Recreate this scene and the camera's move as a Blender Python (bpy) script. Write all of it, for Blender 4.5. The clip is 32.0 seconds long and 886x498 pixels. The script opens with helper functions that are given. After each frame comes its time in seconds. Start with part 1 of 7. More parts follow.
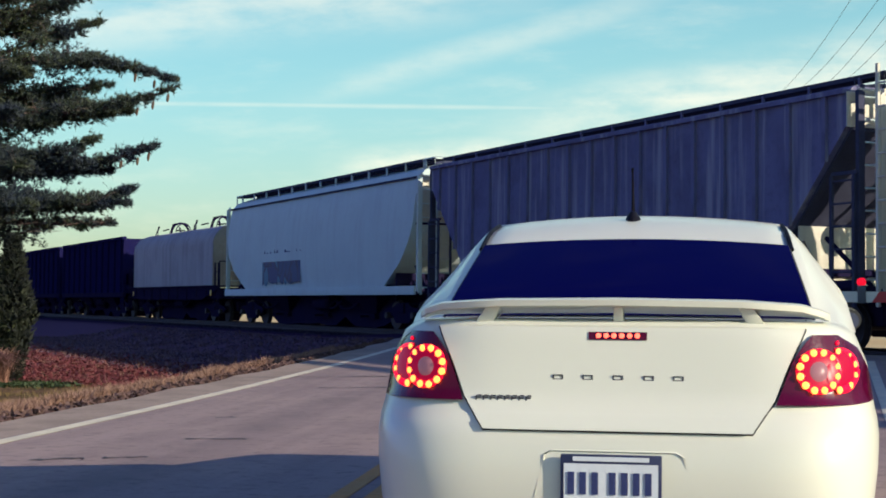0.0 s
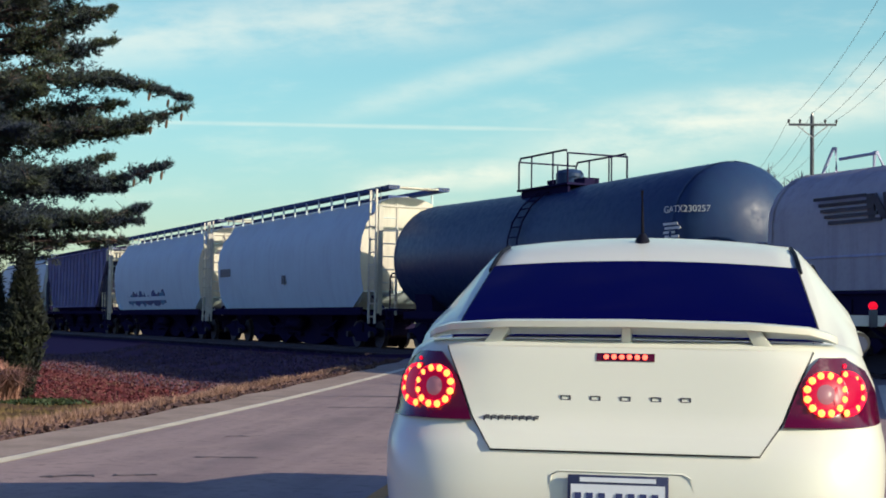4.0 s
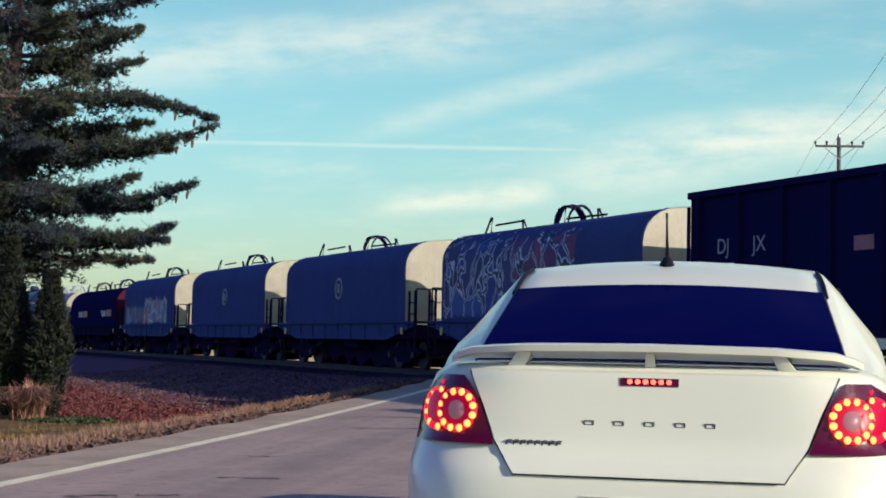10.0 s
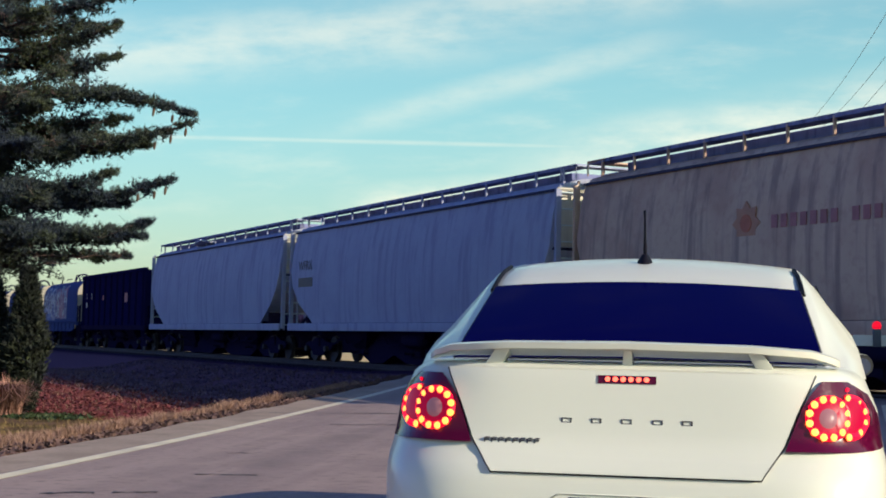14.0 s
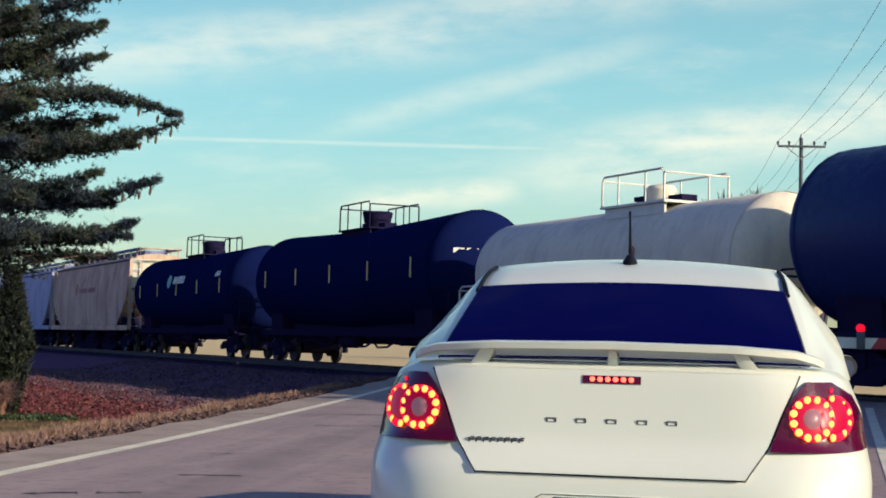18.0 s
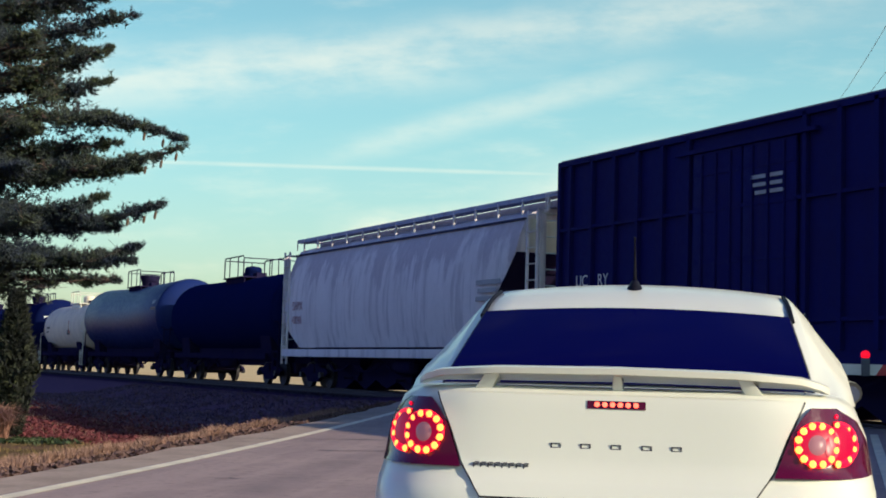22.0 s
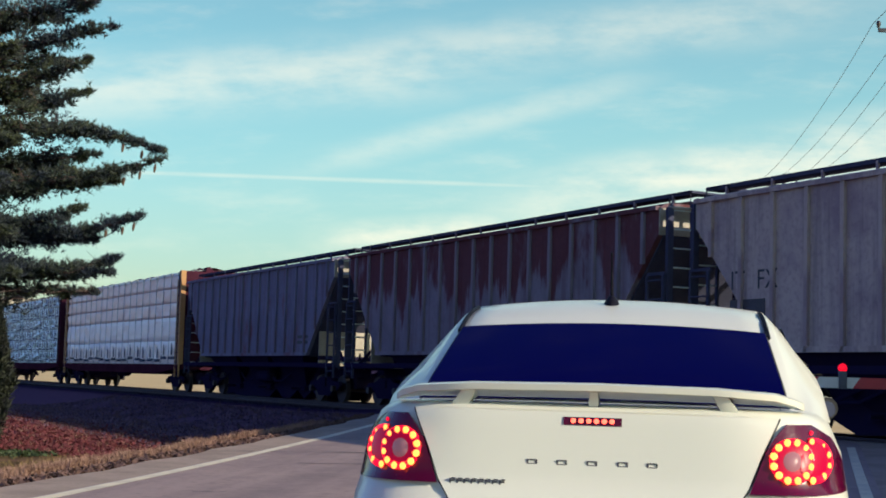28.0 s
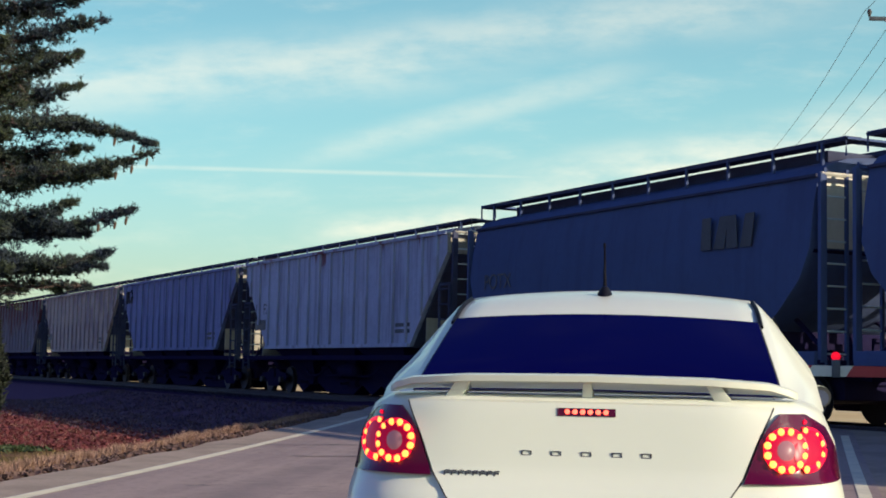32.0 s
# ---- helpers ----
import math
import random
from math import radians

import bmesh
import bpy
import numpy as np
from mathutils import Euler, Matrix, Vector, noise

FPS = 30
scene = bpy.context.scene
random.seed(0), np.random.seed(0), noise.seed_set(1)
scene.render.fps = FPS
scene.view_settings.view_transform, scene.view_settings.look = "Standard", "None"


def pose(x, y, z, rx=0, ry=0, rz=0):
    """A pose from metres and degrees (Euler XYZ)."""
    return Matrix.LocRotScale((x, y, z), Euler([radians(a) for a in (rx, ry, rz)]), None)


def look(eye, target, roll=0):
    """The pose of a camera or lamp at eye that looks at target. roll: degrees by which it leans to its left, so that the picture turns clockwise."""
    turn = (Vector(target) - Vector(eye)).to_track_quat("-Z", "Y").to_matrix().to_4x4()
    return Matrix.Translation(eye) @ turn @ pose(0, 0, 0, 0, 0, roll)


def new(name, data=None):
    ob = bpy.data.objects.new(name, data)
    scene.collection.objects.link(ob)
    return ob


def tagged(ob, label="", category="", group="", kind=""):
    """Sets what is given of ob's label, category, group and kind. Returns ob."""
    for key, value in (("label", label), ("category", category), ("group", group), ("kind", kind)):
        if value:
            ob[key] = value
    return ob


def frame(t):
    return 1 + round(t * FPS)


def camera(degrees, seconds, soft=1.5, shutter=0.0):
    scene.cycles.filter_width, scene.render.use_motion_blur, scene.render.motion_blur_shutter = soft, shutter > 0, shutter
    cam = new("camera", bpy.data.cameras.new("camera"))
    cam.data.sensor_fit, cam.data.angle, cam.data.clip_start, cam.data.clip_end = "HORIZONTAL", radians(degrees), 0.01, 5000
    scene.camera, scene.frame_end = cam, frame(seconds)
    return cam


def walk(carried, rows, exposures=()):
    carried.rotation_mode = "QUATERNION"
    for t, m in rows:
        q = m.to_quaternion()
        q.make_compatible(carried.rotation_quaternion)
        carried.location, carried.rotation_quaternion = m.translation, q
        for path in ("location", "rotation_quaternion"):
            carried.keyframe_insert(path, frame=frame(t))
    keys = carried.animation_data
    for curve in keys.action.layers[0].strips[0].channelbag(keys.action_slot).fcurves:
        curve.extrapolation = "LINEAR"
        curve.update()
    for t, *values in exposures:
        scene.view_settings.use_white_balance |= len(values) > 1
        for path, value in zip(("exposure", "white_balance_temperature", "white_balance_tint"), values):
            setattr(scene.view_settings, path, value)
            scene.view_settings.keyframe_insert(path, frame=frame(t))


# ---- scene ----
LENS = 33.56
# seconds, eye x, y, z, heading to the left of the road, pitch, lean
WALK = (
    (0, -0.024, 0.023, 1.099, 7.11, 2.17, 0.44),
    (0.5, -0.025, 0.026, 1.098, 7.22, 2.24, 0.32),
    (1, -0.019, 0.025, 1.093, 7.06, 2.22, 0.52),
    (1.5, -0.015, 0.017, 1.101, 7.00, 2.19, 0.62),
    (2, -0.015, 0.019, 1.090, 6.88, 2.29, 0.83),
    (2.5, -0.005, 0.013, 1.085, 6.97, 2.23, 0.69),
    (3, -0.004, 0.003, 1.081, 7.04, 2.22, 0.93),
    (3.5, -0.008, 0.002, 1.098, 7.00, 2.36, 0.92),
    (4, -0.012, -0.007, 1.097, 7.58, 2.97, 0.90),
    (4.5, -0.019, 0.002, 1.107, 8.77, 3.58, 0.85),
    (6.5, -0.004, 0.017, 1.114, 8.99, 4.09, 1.15),
    (7, -0.006, 0.015, 1.110, 8.87, 4.09, 1.27),
    (7.5, -0.008, 0.016, 1.110, 8.88, 3.96, 1.38),
    (8, -0.006, 0.016, 1.106, 8.62, 4.00, 1.39),
    (8.5, -0.002, 0.015, 1.112, 8.61, 3.73, 1.31),
    (9, -0.005, 0.010, 1.101, 8.77, 3.79, 1.30),
    (9.5, -0.006, 0.014, 1.108, 8.61, 3.95, 1.42),
    (10, -0.008, 0.015, 1.109, 8.57, 3.73, 1.22),
    (10.5, -0.006, 0.015, 1.116, 8.57, 3.79, 1.30),
    (11, -0.010, 0.013, 1.113, 8.56, 3.77, 1.24),
    (11.5, -0.005, 0.014, 1.112, 8.56, 3.64, 1.26),
    (12, -0.008, 0.016, 1.112, 8.41, 3.53, 1.36),
    (12.5, -0.004, 0.010, 1.109, 8.57, 3.68, 1.33),
    (13, 0.000, 0.018, 1.103, 8.38, 3.78, 1.33),
    (13.5, -0.006, 0.019, 1.111, 7.99, 3.74, 1.26),
    (14, -0.006, 0.013, 1.114, 7.74, 3.59, 1.24),
    (14.5, -0.005, 0.013, 1.117, 7.49, 3.56, 1.10),
    (16.5, -0.008, 0.013, 1.107, 7.27, 3.56, 1.33),
    (17, -0.004, 0.018, 1.109, 7.15, 3.55, 1.37),
    (17.5, -0.003, 0.016, 1.103, 7.20, 3.54, 1.46),
    (18, -0.006, 0.016, 1.106, 7.17, 3.68, 1.40),
    (18.5, -0.003, 0.016, 1.105, 7.23, 3.88, 1.26),
    (19, -0.009, 0.016, 1.107, 7.14, 3.79, 1.31),
    (19.5, -0.003, 0.019, 1.109, 7.00, 3.74, 1.34),
    (20, -0.008, 0.011, 1.104, 7.17, 4.07, 1.35),
    (20.5, -0.004, 0.010, 1.110, 7.26, 4.18, 1.33),
    (21, -0.007, 0.016, 1.103, 7.27, 4.44, 1.49),
    (21.5, -0.003, 0.012, 1.108, 7.25, 4.53, 1.62),
    (22, -0.008, 0.010, 1.105, 7.36, 4.65, 1.60),
    (22.5, -0.008, 0.015, 1.115, 7.34, 4.62, 1.62),
    (23, -0.008, 0.014, 1.105, 7.17, 4.62, 1.67),
    (23.5, -0.002, 0.008, 1.114, 7.05, 4.61, 1.61),
    (24, -0.007, 0.009, 1.110, 7.06, 4.76, 1.76),
    (24.5, -0.006, 0.013, 1.110, 7.21, 4.79, 1.87),
    (25, -0.007, 0.015, 1.117, 7.29, 4.85, 1.80),
    (25.5, -0.015, 0.009, 1.112, 7.24, 4.99, 1.94),
    (27.5, -0.000, 0.007, 1.122, 6.47, 5.13, 1.69),
    (28, 0.001, 0.002, 1.120, 6.57, 5.12, 1.67),
    (28.5, -0.003, -0.003, 1.131, 6.44, 4.98, 1.63),
    (29, -0.002, 0.002, 1.127, 6.48, 4.83, 1.59),
    (29.5, 0.001, 0.005, 1.124, 6.16, 4.96, 1.38),
    (30, 0.005, -0.002, 1.123, 6.07, 4.98, 1.40),
    (30.5, -0.000, 0.001, 1.122, 6.08, 4.84, 1.45),
    (31, 0.000, 0.000, 1.120, 6.10, 4.82, 1.15),
    (31.5, 0.007, 0.002, 1.117, 5.99, 4.83, 1.19),
    (32, 0.002, 0.004, 1.122, 6.29, 4.80, 1.19),
)


def held(x, y, z, turn, pitch, lean):
    return Matrix.Translation((x, y, z)) @ pose(0, 0, 0, 0, 0, turn) @ pose(0, 0, 0, 90 + pitch) @ pose(0, 0, 0, 0, 0, lean)


cam = camera(LENS, 32.0, soft=1.8)
walk(cam, [(t, held(*row)) for t, *row in WALK], exposures=((0.0, 0.47, 6400, 11), (5.5, 0.44, 6350, 11), (9.5, 0.43, 6350, 11), (12.5, 0.45, 6450, 11), (19.0, 0.45, 6480, 11), (22.0, 0.51, 6600, 11), (26.0, 0.5, 6600, 11), (29.0, 0.45, 6540, 11), (32.0, 0.45, 6540, 11)))

# ---- light ----
SUN_AZ, SUN_EL = radians(-21), radians(20)
sun_way = Vector((math.cos(SUN_AZ) * math.cos(SUN_EL), math.sin(SUN_AZ) * math.cos(SUN_EL), math.sin(SUN_EL)))
sun = new("sun", bpy.data.lights.new("sun", "SUN"))
sun.data.energy, sun.data.angle, sun.data.color = 4.75, radians(0.53), (1.0, 0.87, 0.65)
sun.matrix_world = look(sun_way * 50, (0, 0, 0))


class Nodes:
    """Short hand for building a node tree."""

    def __init__(self, tree):
        self.tree = tree
        tree.nodes.clear()

    def add(self, kind, values=()):
        node = self.tree.nodes.new(kind)
        for key, value in dict(values).items():
            if isinstance(value, bpy.types.NodeSocket):
                self.tree.links.new(value, node.inputs[key])
            else:
                node.inputs[key].default_value = value
        return node

    def math(self, op, a, b=0.0, clamp=False):
        node = self.add("ShaderNodeMath", {0: a, 1: b})
        node.operation, node.use_clamp = op, clamp
        return node.outputs[0]

    def noise(self, vector, scale, detail=3.0, rough=0.55):
        return self.add("ShaderNodeTexNoise", {"Vector": vector, "Scale": scale, "Detail": detail, "Roughness": rough}).outputs[0]

    def stretch(self, vector, scale, turn=(0, 0, 0), shift=(0, 0, 0)):
        return self.add("ShaderNodeMapping", {"Vector": vector, "Scale": scale, "Rotation": turn, "Location": shift}).outputs[0]

    def ramp(self, value, low, high, a=0.0, b=1.0):
        node = self.add("ShaderNodeMapRange", {0: value, 1: low, 2: high, 3: a, 4: b})
        node.interpolation_type = "SMOOTHSTEP"
        return node.outputs[0]

    def mix(self, factor, a, b, blend="MIX"):
        node = self.add("ShaderNodeMix")
        node.data_type, node.blend_type = "RGBA", blend
        for socket, value in ((node.inputs[0], factor), (node.inputs[6], a), (node.inputs[7], b)):
            if isinstance(value, bpy.types.NodeSocket):
                self.tree.links.new(value, socket)
            elif socket.type == "RGBA":
                socket.default_value = (*value[:3], 1)
            else:
                socket.default_value = value
        return node.outputs[2]


def make_sky():
    world = bpy.data.worlds.new("sky")
    scene.world = world
    world.use_nodes = True
    n = Nodes(world.node_tree)
    sky = n.add("ShaderNodeTexSky")
    sky.sky_type, sky.sun_disc, sky.sun_elevation, sky.sun_rotation = "NISHITA", False, SUN_EL, math.pi / 2 - SUN_AZ
    way = n.add("ShaderNodeTexCoord").outputs["Generated"]
    xyz = n.add("ShaderNodeSeparateXYZ", {0: way})
    ahead = n.math("MAXIMUM", xyz.outputs[1], 0.15)
    u, v = n.math("DIVIDE", xyz.outputs[0], ahead), n.math("DIVIDE", xyz.outputs[2], ahead)
    plane = n.add("ShaderNodeCombineXYZ", {0: u, 1: v, 2: 0.0}).outputs[0]
    wisps = n.noise(n.stretch(plane, (9, 34, 1), (0, 0, radians(-12)), (2.2, 1.1, 0)), 1.0, 6.0, 0.62)
    puffs = n.noise(n.stretch(plane, (26, 52, 1), (0, 0, radians(-8)), (0.7, 3.1, 0)), 1.0, 5.0, 0.6)
    torn = n.ramp(n.math("ADD", n.math("MULTIPLY", wisps, 0.65), n.math("MULTIPLY", puffs, 0.35)), 0.3, 0.66, 0.12, 1.0)

    def streak(u0, v0, u1, v1, width, amount):
        """One long cloud between two points of the sky, fraying out to its sides and ends."""
        du, dv = u1 - u0, v1 - v0
        span = math.hypot(du, dv)
        a, b = n.math("SUBTRACT", u, u0), n.math("SUBTRACT", v, v0)
        along = n.math("ADD", n.math("MULTIPLY", a, du / span ** 2), n.math("MULTIPLY", b, dv / span ** 2))
        off = n.math("ABSOLUTE", n.math("SUBTRACT", n.math("MULTIPLY", b, du / span), n.math("MULTIPLY", a, dv / span)))
        ends = n.math("MULTIPLY", n.ramp(along, -0.2, 0.25), n.ramp(along, 1.2, 0.75))
        return n.math("MULTIPLY", n.ramp(off, width, 0.0, 0.0, amount), ends)

    cover = n.math("MULTIPLY", n.ramp(wisps, 0.45, 0.8), 0.3)
    for row in ((-0.46, 0.193, -0.08, 0.222, 0.04, 0.62), (-0.24, 0.212, 0.16, 0.262, 0.034, 0.5), (-0.22, 0.144, 0.02, 0.209, 0.017, 0.42), (-0.2, 0.096, -0.07, 0.107, 0.016, 0.9),
                (-0.07, 0.118, 0.24, 0.178, 0.036, 0.95), (-0.6, 0.29, 0.3, 0.34, 0.05, 0.4)):
        cover = n.math("MAXIMUM", cover, n.math("MULTIPLY", streak(*row), torn))
    cover = n.math("MAXIMUM", cover, n.math("MULTIPLY", streak(-0.43, 0.1425, 0.0, 0.1335, 0.0026, 0.36), n.ramp(puffs, 0.2, 0.6, 0.5, 1.0)), clamp=True)
    cover = n.math("MULTIPLY", cover, n.ramp(xyz.outputs[2], -0.01, 0.03))
    low = n.ramp(xyz.outputs[2], 0.02, 0.2)
    blue = n.mix(1.0, sky.outputs[0], n.mix(low, (0.82, 0.93, 0.88), (0.82, 1.17, 1.02)), "MULTIPLY")
    # paler on the sun's side
    blue = n.mix(n.ramp(xyz.outputs[0], 0.15, -0.5), blue, n.mix(1.0, blue, (0.78, 0.82, 0.85), "MULTIPLY"))
    # the sky deepens towards the zenith and away from the sun
    blue = n.mix(n.ramp(xyz.outputs[0], -0.5, -0.95), blue, n.mix(1.0, blue, (0.66, 0.66, 1.5), "MULTIPLY"))
    blue = n.mix(n.ramp(xyz.outputs[2], 0.3, 0.7), blue, n.mix(1.0, blue, (0.32, 0.36, 1.0), "MULTIPLY"))
    col = n.mix(n.math("MULTIPLY", cover, 0.62), blue, (7.8, 6.9, 5.3))
    back = n.add("ShaderNodeBackground", {"Color": col, "Strength": 0.1245})
    n.tree.links.new(back.outputs[0], n.add("ShaderNodeOutputWorld").inputs[0])


make_sky()

# ---- materials ----


def surface(name, color, rough=0.6, metal=0.0, stain=0.25, stain_color=None, size=1.0, streak=0.0, streak_color=None, rust=0.0,
            bump=0.15, fine=40.0, coat=0.0, vary=0.0, flake=0.0, gloss=0.5, even=False, creep=0.0, rust_tones=((0.12, 0.028, 0.024), (0.24, 0.075, 0.055))):
    """A painted, cast or natural surface: two scales of variation, streaks that run down it, rust, and fine relief."""
    mat = bpy.data.materials.new(name)
    mat.use_nodes = True
    n = Nodes(mat.node_tree)
    place = n.add("ShaderNodeTexCoord").outputs["Object"]
    dark = stain_color or tuple(c * 0.55 for c in color)
    big, small = n.noise(place, 0.9 * size, 4.0), n.noise(place, 9.0 * size, 5.0, 0.6)
    col = n.mix(n.math("MULTIPLY", n.ramp(big, 0.38, 0.68), stain), color, dark)
    if not even:
        col = n.mix(n.math("MULTIPLY", n.ramp(small, 0.45, 0.7), stain * 0.6), col, dark)
    if streak:
        runs = n.noise(n.stretch(place, (2.6, 2.6, 0.16)), 1.3, 4.0, 0.6)
        col = n.mix(n.math("MULTIPLY", n.ramp(runs, 0.48, 0.68), streak), col, streak_color or dark)
    if rust:
        where = n.noise(n.stretch(place, (1.0, 1.0, 0.45)), 0.8, 6.0, 0.65)
        if creep:
            # rust that creeps down from the roof edge in runs of uneven length
            height = n.add("ShaderNodeSeparateXYZ", {0: place}).outputs[2]
            runs = n.noise(n.stretch(place, (1.5, 1.5, 0.1)), 1.4, 4.0, 0.6)
            reach = n.math("ADD", n.math("SUBTRACT", height, creep), n.math("MULTIPLY", n.math("SUBTRACT", runs, 0.5), 3.4))
            where = n.math("ADD", where, n.ramp(reach, -0.7, 0.6, -0.14, 0.2))
        shade = n.mix(small, *rust_tones)
        col = n.mix(n.math("MULTIPLY", n.ramp(where, 0.66 - 0.3 * rust, 0.8 - 0.25 * rust), 0.85), col, shade)
    if vary:
        pick = n.add("ShaderNodeObjectInfo").outputs["Random"]
        col = n.mix(n.math("MULTIPLY", pick, vary), col, dark)
    if flake:
        pick = n.add("ShaderNodeNewGeometry").outputs["Random Per Island"]
        col = n.mix(n.math("MULTIPLY", pick, flake), col, dark)
    bsdf = n.add("ShaderNodeBsdfPrincipled", {"Base Color": col, "Metallic": metal, "Coat Weight": coat, "Coat Roughness": 0.06, "Specular IOR Level": gloss,
                                              "Roughness": rough if even else n.ramp(small, 0.2, 0.8, max(0.02, rough - 0.1), min(1.0, rough + 0.1))})
    if bump:
        relief = n.math("ADD", n.math("MULTIPLY", n.noise(place, fine, 3.0), 0.4), small)
        n.tree.links.new(n.add("ShaderNodeBump", {"Height": relief, "Strength": bump, "Distance": 0.02}).outputs[0], bsdf.inputs["Normal"])
    n.tree.links.new(bsdf.outputs[0], n.add("ShaderNodeOutputMaterial").inputs[0])
    return mat


def glowing(name, color, strength):
    mat = bpy.data.materials.new(name)
    mat.use_nodes = True
    n = Nodes(mat.node_tree)
    bsdf = n.add("ShaderNodeBsdfPrincipled", {"Base Color": (*color, 1), "Emission Color": (*color, 1), "Emission Strength": strength, "Roughness": 0.3, "Specular IOR Level": 0.12})
    n.tree.links.new(bsdf.outputs[0], n.add("ShaderNodeOutputMaterial").inputs[0])
    return mat


def graffiti_paint(name, shades, scale, outline=(0.5, 0.56, 0.64)):
    """Sprayed outlines and fills in several colours, no writing."""
    mat = bpy.data.materials.new(name)
    mat.use_nodes = True
    n = Nodes(mat.node_tree)
    place = n.add("ShaderNodeTexCoord").outputs["Object"]
    warp = n.add("ShaderNodeTexNoise", {"Vector": place, "Scale": 1.1, "Detail": 2.0}).outputs["Color"]
    bent = n.stretch(n.add("ShaderNodeVectorMath", {0: place, 1: warp}).outputs[0], (1.0, 1.0, 0.5))
    cells = n.add("ShaderNodeTexVoronoi", {"Vector": bent, "Scale": scale})
    rims = n.add("ShaderNodeTexVoronoi")
    rims.feature = "DISTANCE_TO_EDGE"
    rims.inputs["Scale"].default_value = scale
    n.tree.links.new(bent, rims.inputs["Vector"])
    edge = rims.outputs["Distance"]
    pick = n.add("ShaderNodeSeparateColor", {0: cells.outputs["Color"]}).outputs[0]
    col = shades[0]
    for k, shade in enumerate(shades[1:], 1):
        col = n.mix(n.math("GREATER_THAN", pick, k / len(shades)), col, shade)
    col = n.mix(n.ramp(edge, 0.075, 0.05), col, outline)
    col = n.mix(n.ramp(edge, 0.035, 0.02), col, (0.02, 0.02, 0.06))
    col = n.mix(n.math("MULTIPLY", n.noise(place, 3.0, 4.0), 0.25), col, (0.12, 0.12, 0.18))
    bsdf = n.add("ShaderNodeBsdfPrincipled", {"Base Color": col, "Roughness": 0.55, "Specular IOR Level": 0.15})
    n.tree.links.new(bsdf.outputs[0], n.add("ShaderNodeOutputMaterial").inputs[0])
    return mat


# ---- building helpers ----


class Shape:
    """Collects corners and faces of one mesh."""

    def __init__(self):
        self.v, self.f = [], []

    def put(self, verts, faces):
        k = len(self.v)
        self.v += [tuple(p) for p in verts]
        self.f += [tuple(i + k for i in face) for face in faces]
        return self

    def box(self, c, s, turn=None):
        x, y, z = (e / 2 for e in s)
        pts = [Vector((a * x, b * y, e * z)) for e in (-1, 1) for b in (-1, 1) for a in (-1, 1)]
        if turn is not None:
            pts = [turn @ p for p in pts]
        return self.put([p + Vector(c) for p in pts], ((0, 2, 3, 1), (4, 5, 7, 6), (0, 1, 5, 4), (2, 6, 7, 3), (0, 4, 6, 2), (1, 3, 7, 5)))

    def rings(self, rings, caps=True, closed=True):
        m = len(rings[0])
        faces = []
        for k in range(len(rings) - 1):
            for i in range(m if closed else m - 1):
                j = (i + 1) % m
                faces.append((k * m + i, k * m + j, (k + 1) * m + j, (k + 1) * m + i))
        if caps:
            faces += [tuple(range(m))[::-1], tuple(range((len(rings) - 1) * m, len(rings) * m))]
        return self.put([p for ring in rings for p in ring], faces)

    def tube(self, pts, r, sides=6, caps=True):
        pts = [Vector(p) for p in pts]
        radii = r if isinstance(r, (list, tuple)) else [r] * len(pts)
        rings = []
        for k, p in enumerate(pts):
            way = (pts[min(k + 1, len(pts) - 1)] - pts[max(k - 1, 0)]).normalized()
            side = way.cross(Vector((0, 0, 1)) if abs(way.z) < 0.9 else Vector((1, 0, 0))).normalized()
            up = side.cross(way)
            rings.append([p + (side * math.cos(2 * math.pi * i / sides) + up * math.sin(2 * math.pi * i / sides)) * radii[k] for i in range(sides)])
        return self.rings(rings, caps)

    def prism(self, poly, a, b, axis="y"):
        """A flat outline drawn out from a to b along an axis; the outline holds the two other coordinates in order."""
        def at(p, w):
            return {"x": (w, p[0], p[1]), "y": (p[0], w, p[1]), "z": (p[0], p[1], w)}[axis]
        return self.rings([[at(p, a) for p in poly], [at(p, b) for p in poly]])

    def mesh(self, name, sharp=0.6, bevel=0.0):
        mesh = bpy.data.meshes.new(name)
        mesh.from_pydata(self.v, [], self.f)
        bm = bmesh.new()
        bm.from_mesh(mesh)
        if bevel:
            edges = [e for e in bm.edges if len(e.link_faces) == 2 and e.calc_face_angle(0) > 0.5]
            bmesh.ops.bevel(bm, geom=edges, offset=bevel, segments=2, profile=0.6, affect="EDGES", clamp_overlap=True)
        bmesh.ops.recalc_face_normals(bm, faces=bm.faces)
        bm.to_mesh(mesh)
        bm.free()
        mesh.shade_smooth()
        mesh.set_sharp_from_angle(angle=sharp)
        return mesh


def part(name, shape, material, parent=None, label="", loc=None, sharp=0.6, bevel=0.0):
    """One mesh object under a thing or a part; shape may be a mesh that other parts share."""
    mesh = shape if isinstance(shape, bpy.types.Mesh) else shape.mesh(name, sharp, bevel)
    if not mesh.materials:
        mesh.materials.append(material)
    ob = new(name, mesh)
    if parent is not None:
        ob.parent = parent
    if loc is not None:
        ob.matrix_basis = loc if isinstance(loc, Matrix) else Matrix.Translation(loc)
    if label:
        ob["label"] = label
    return ob


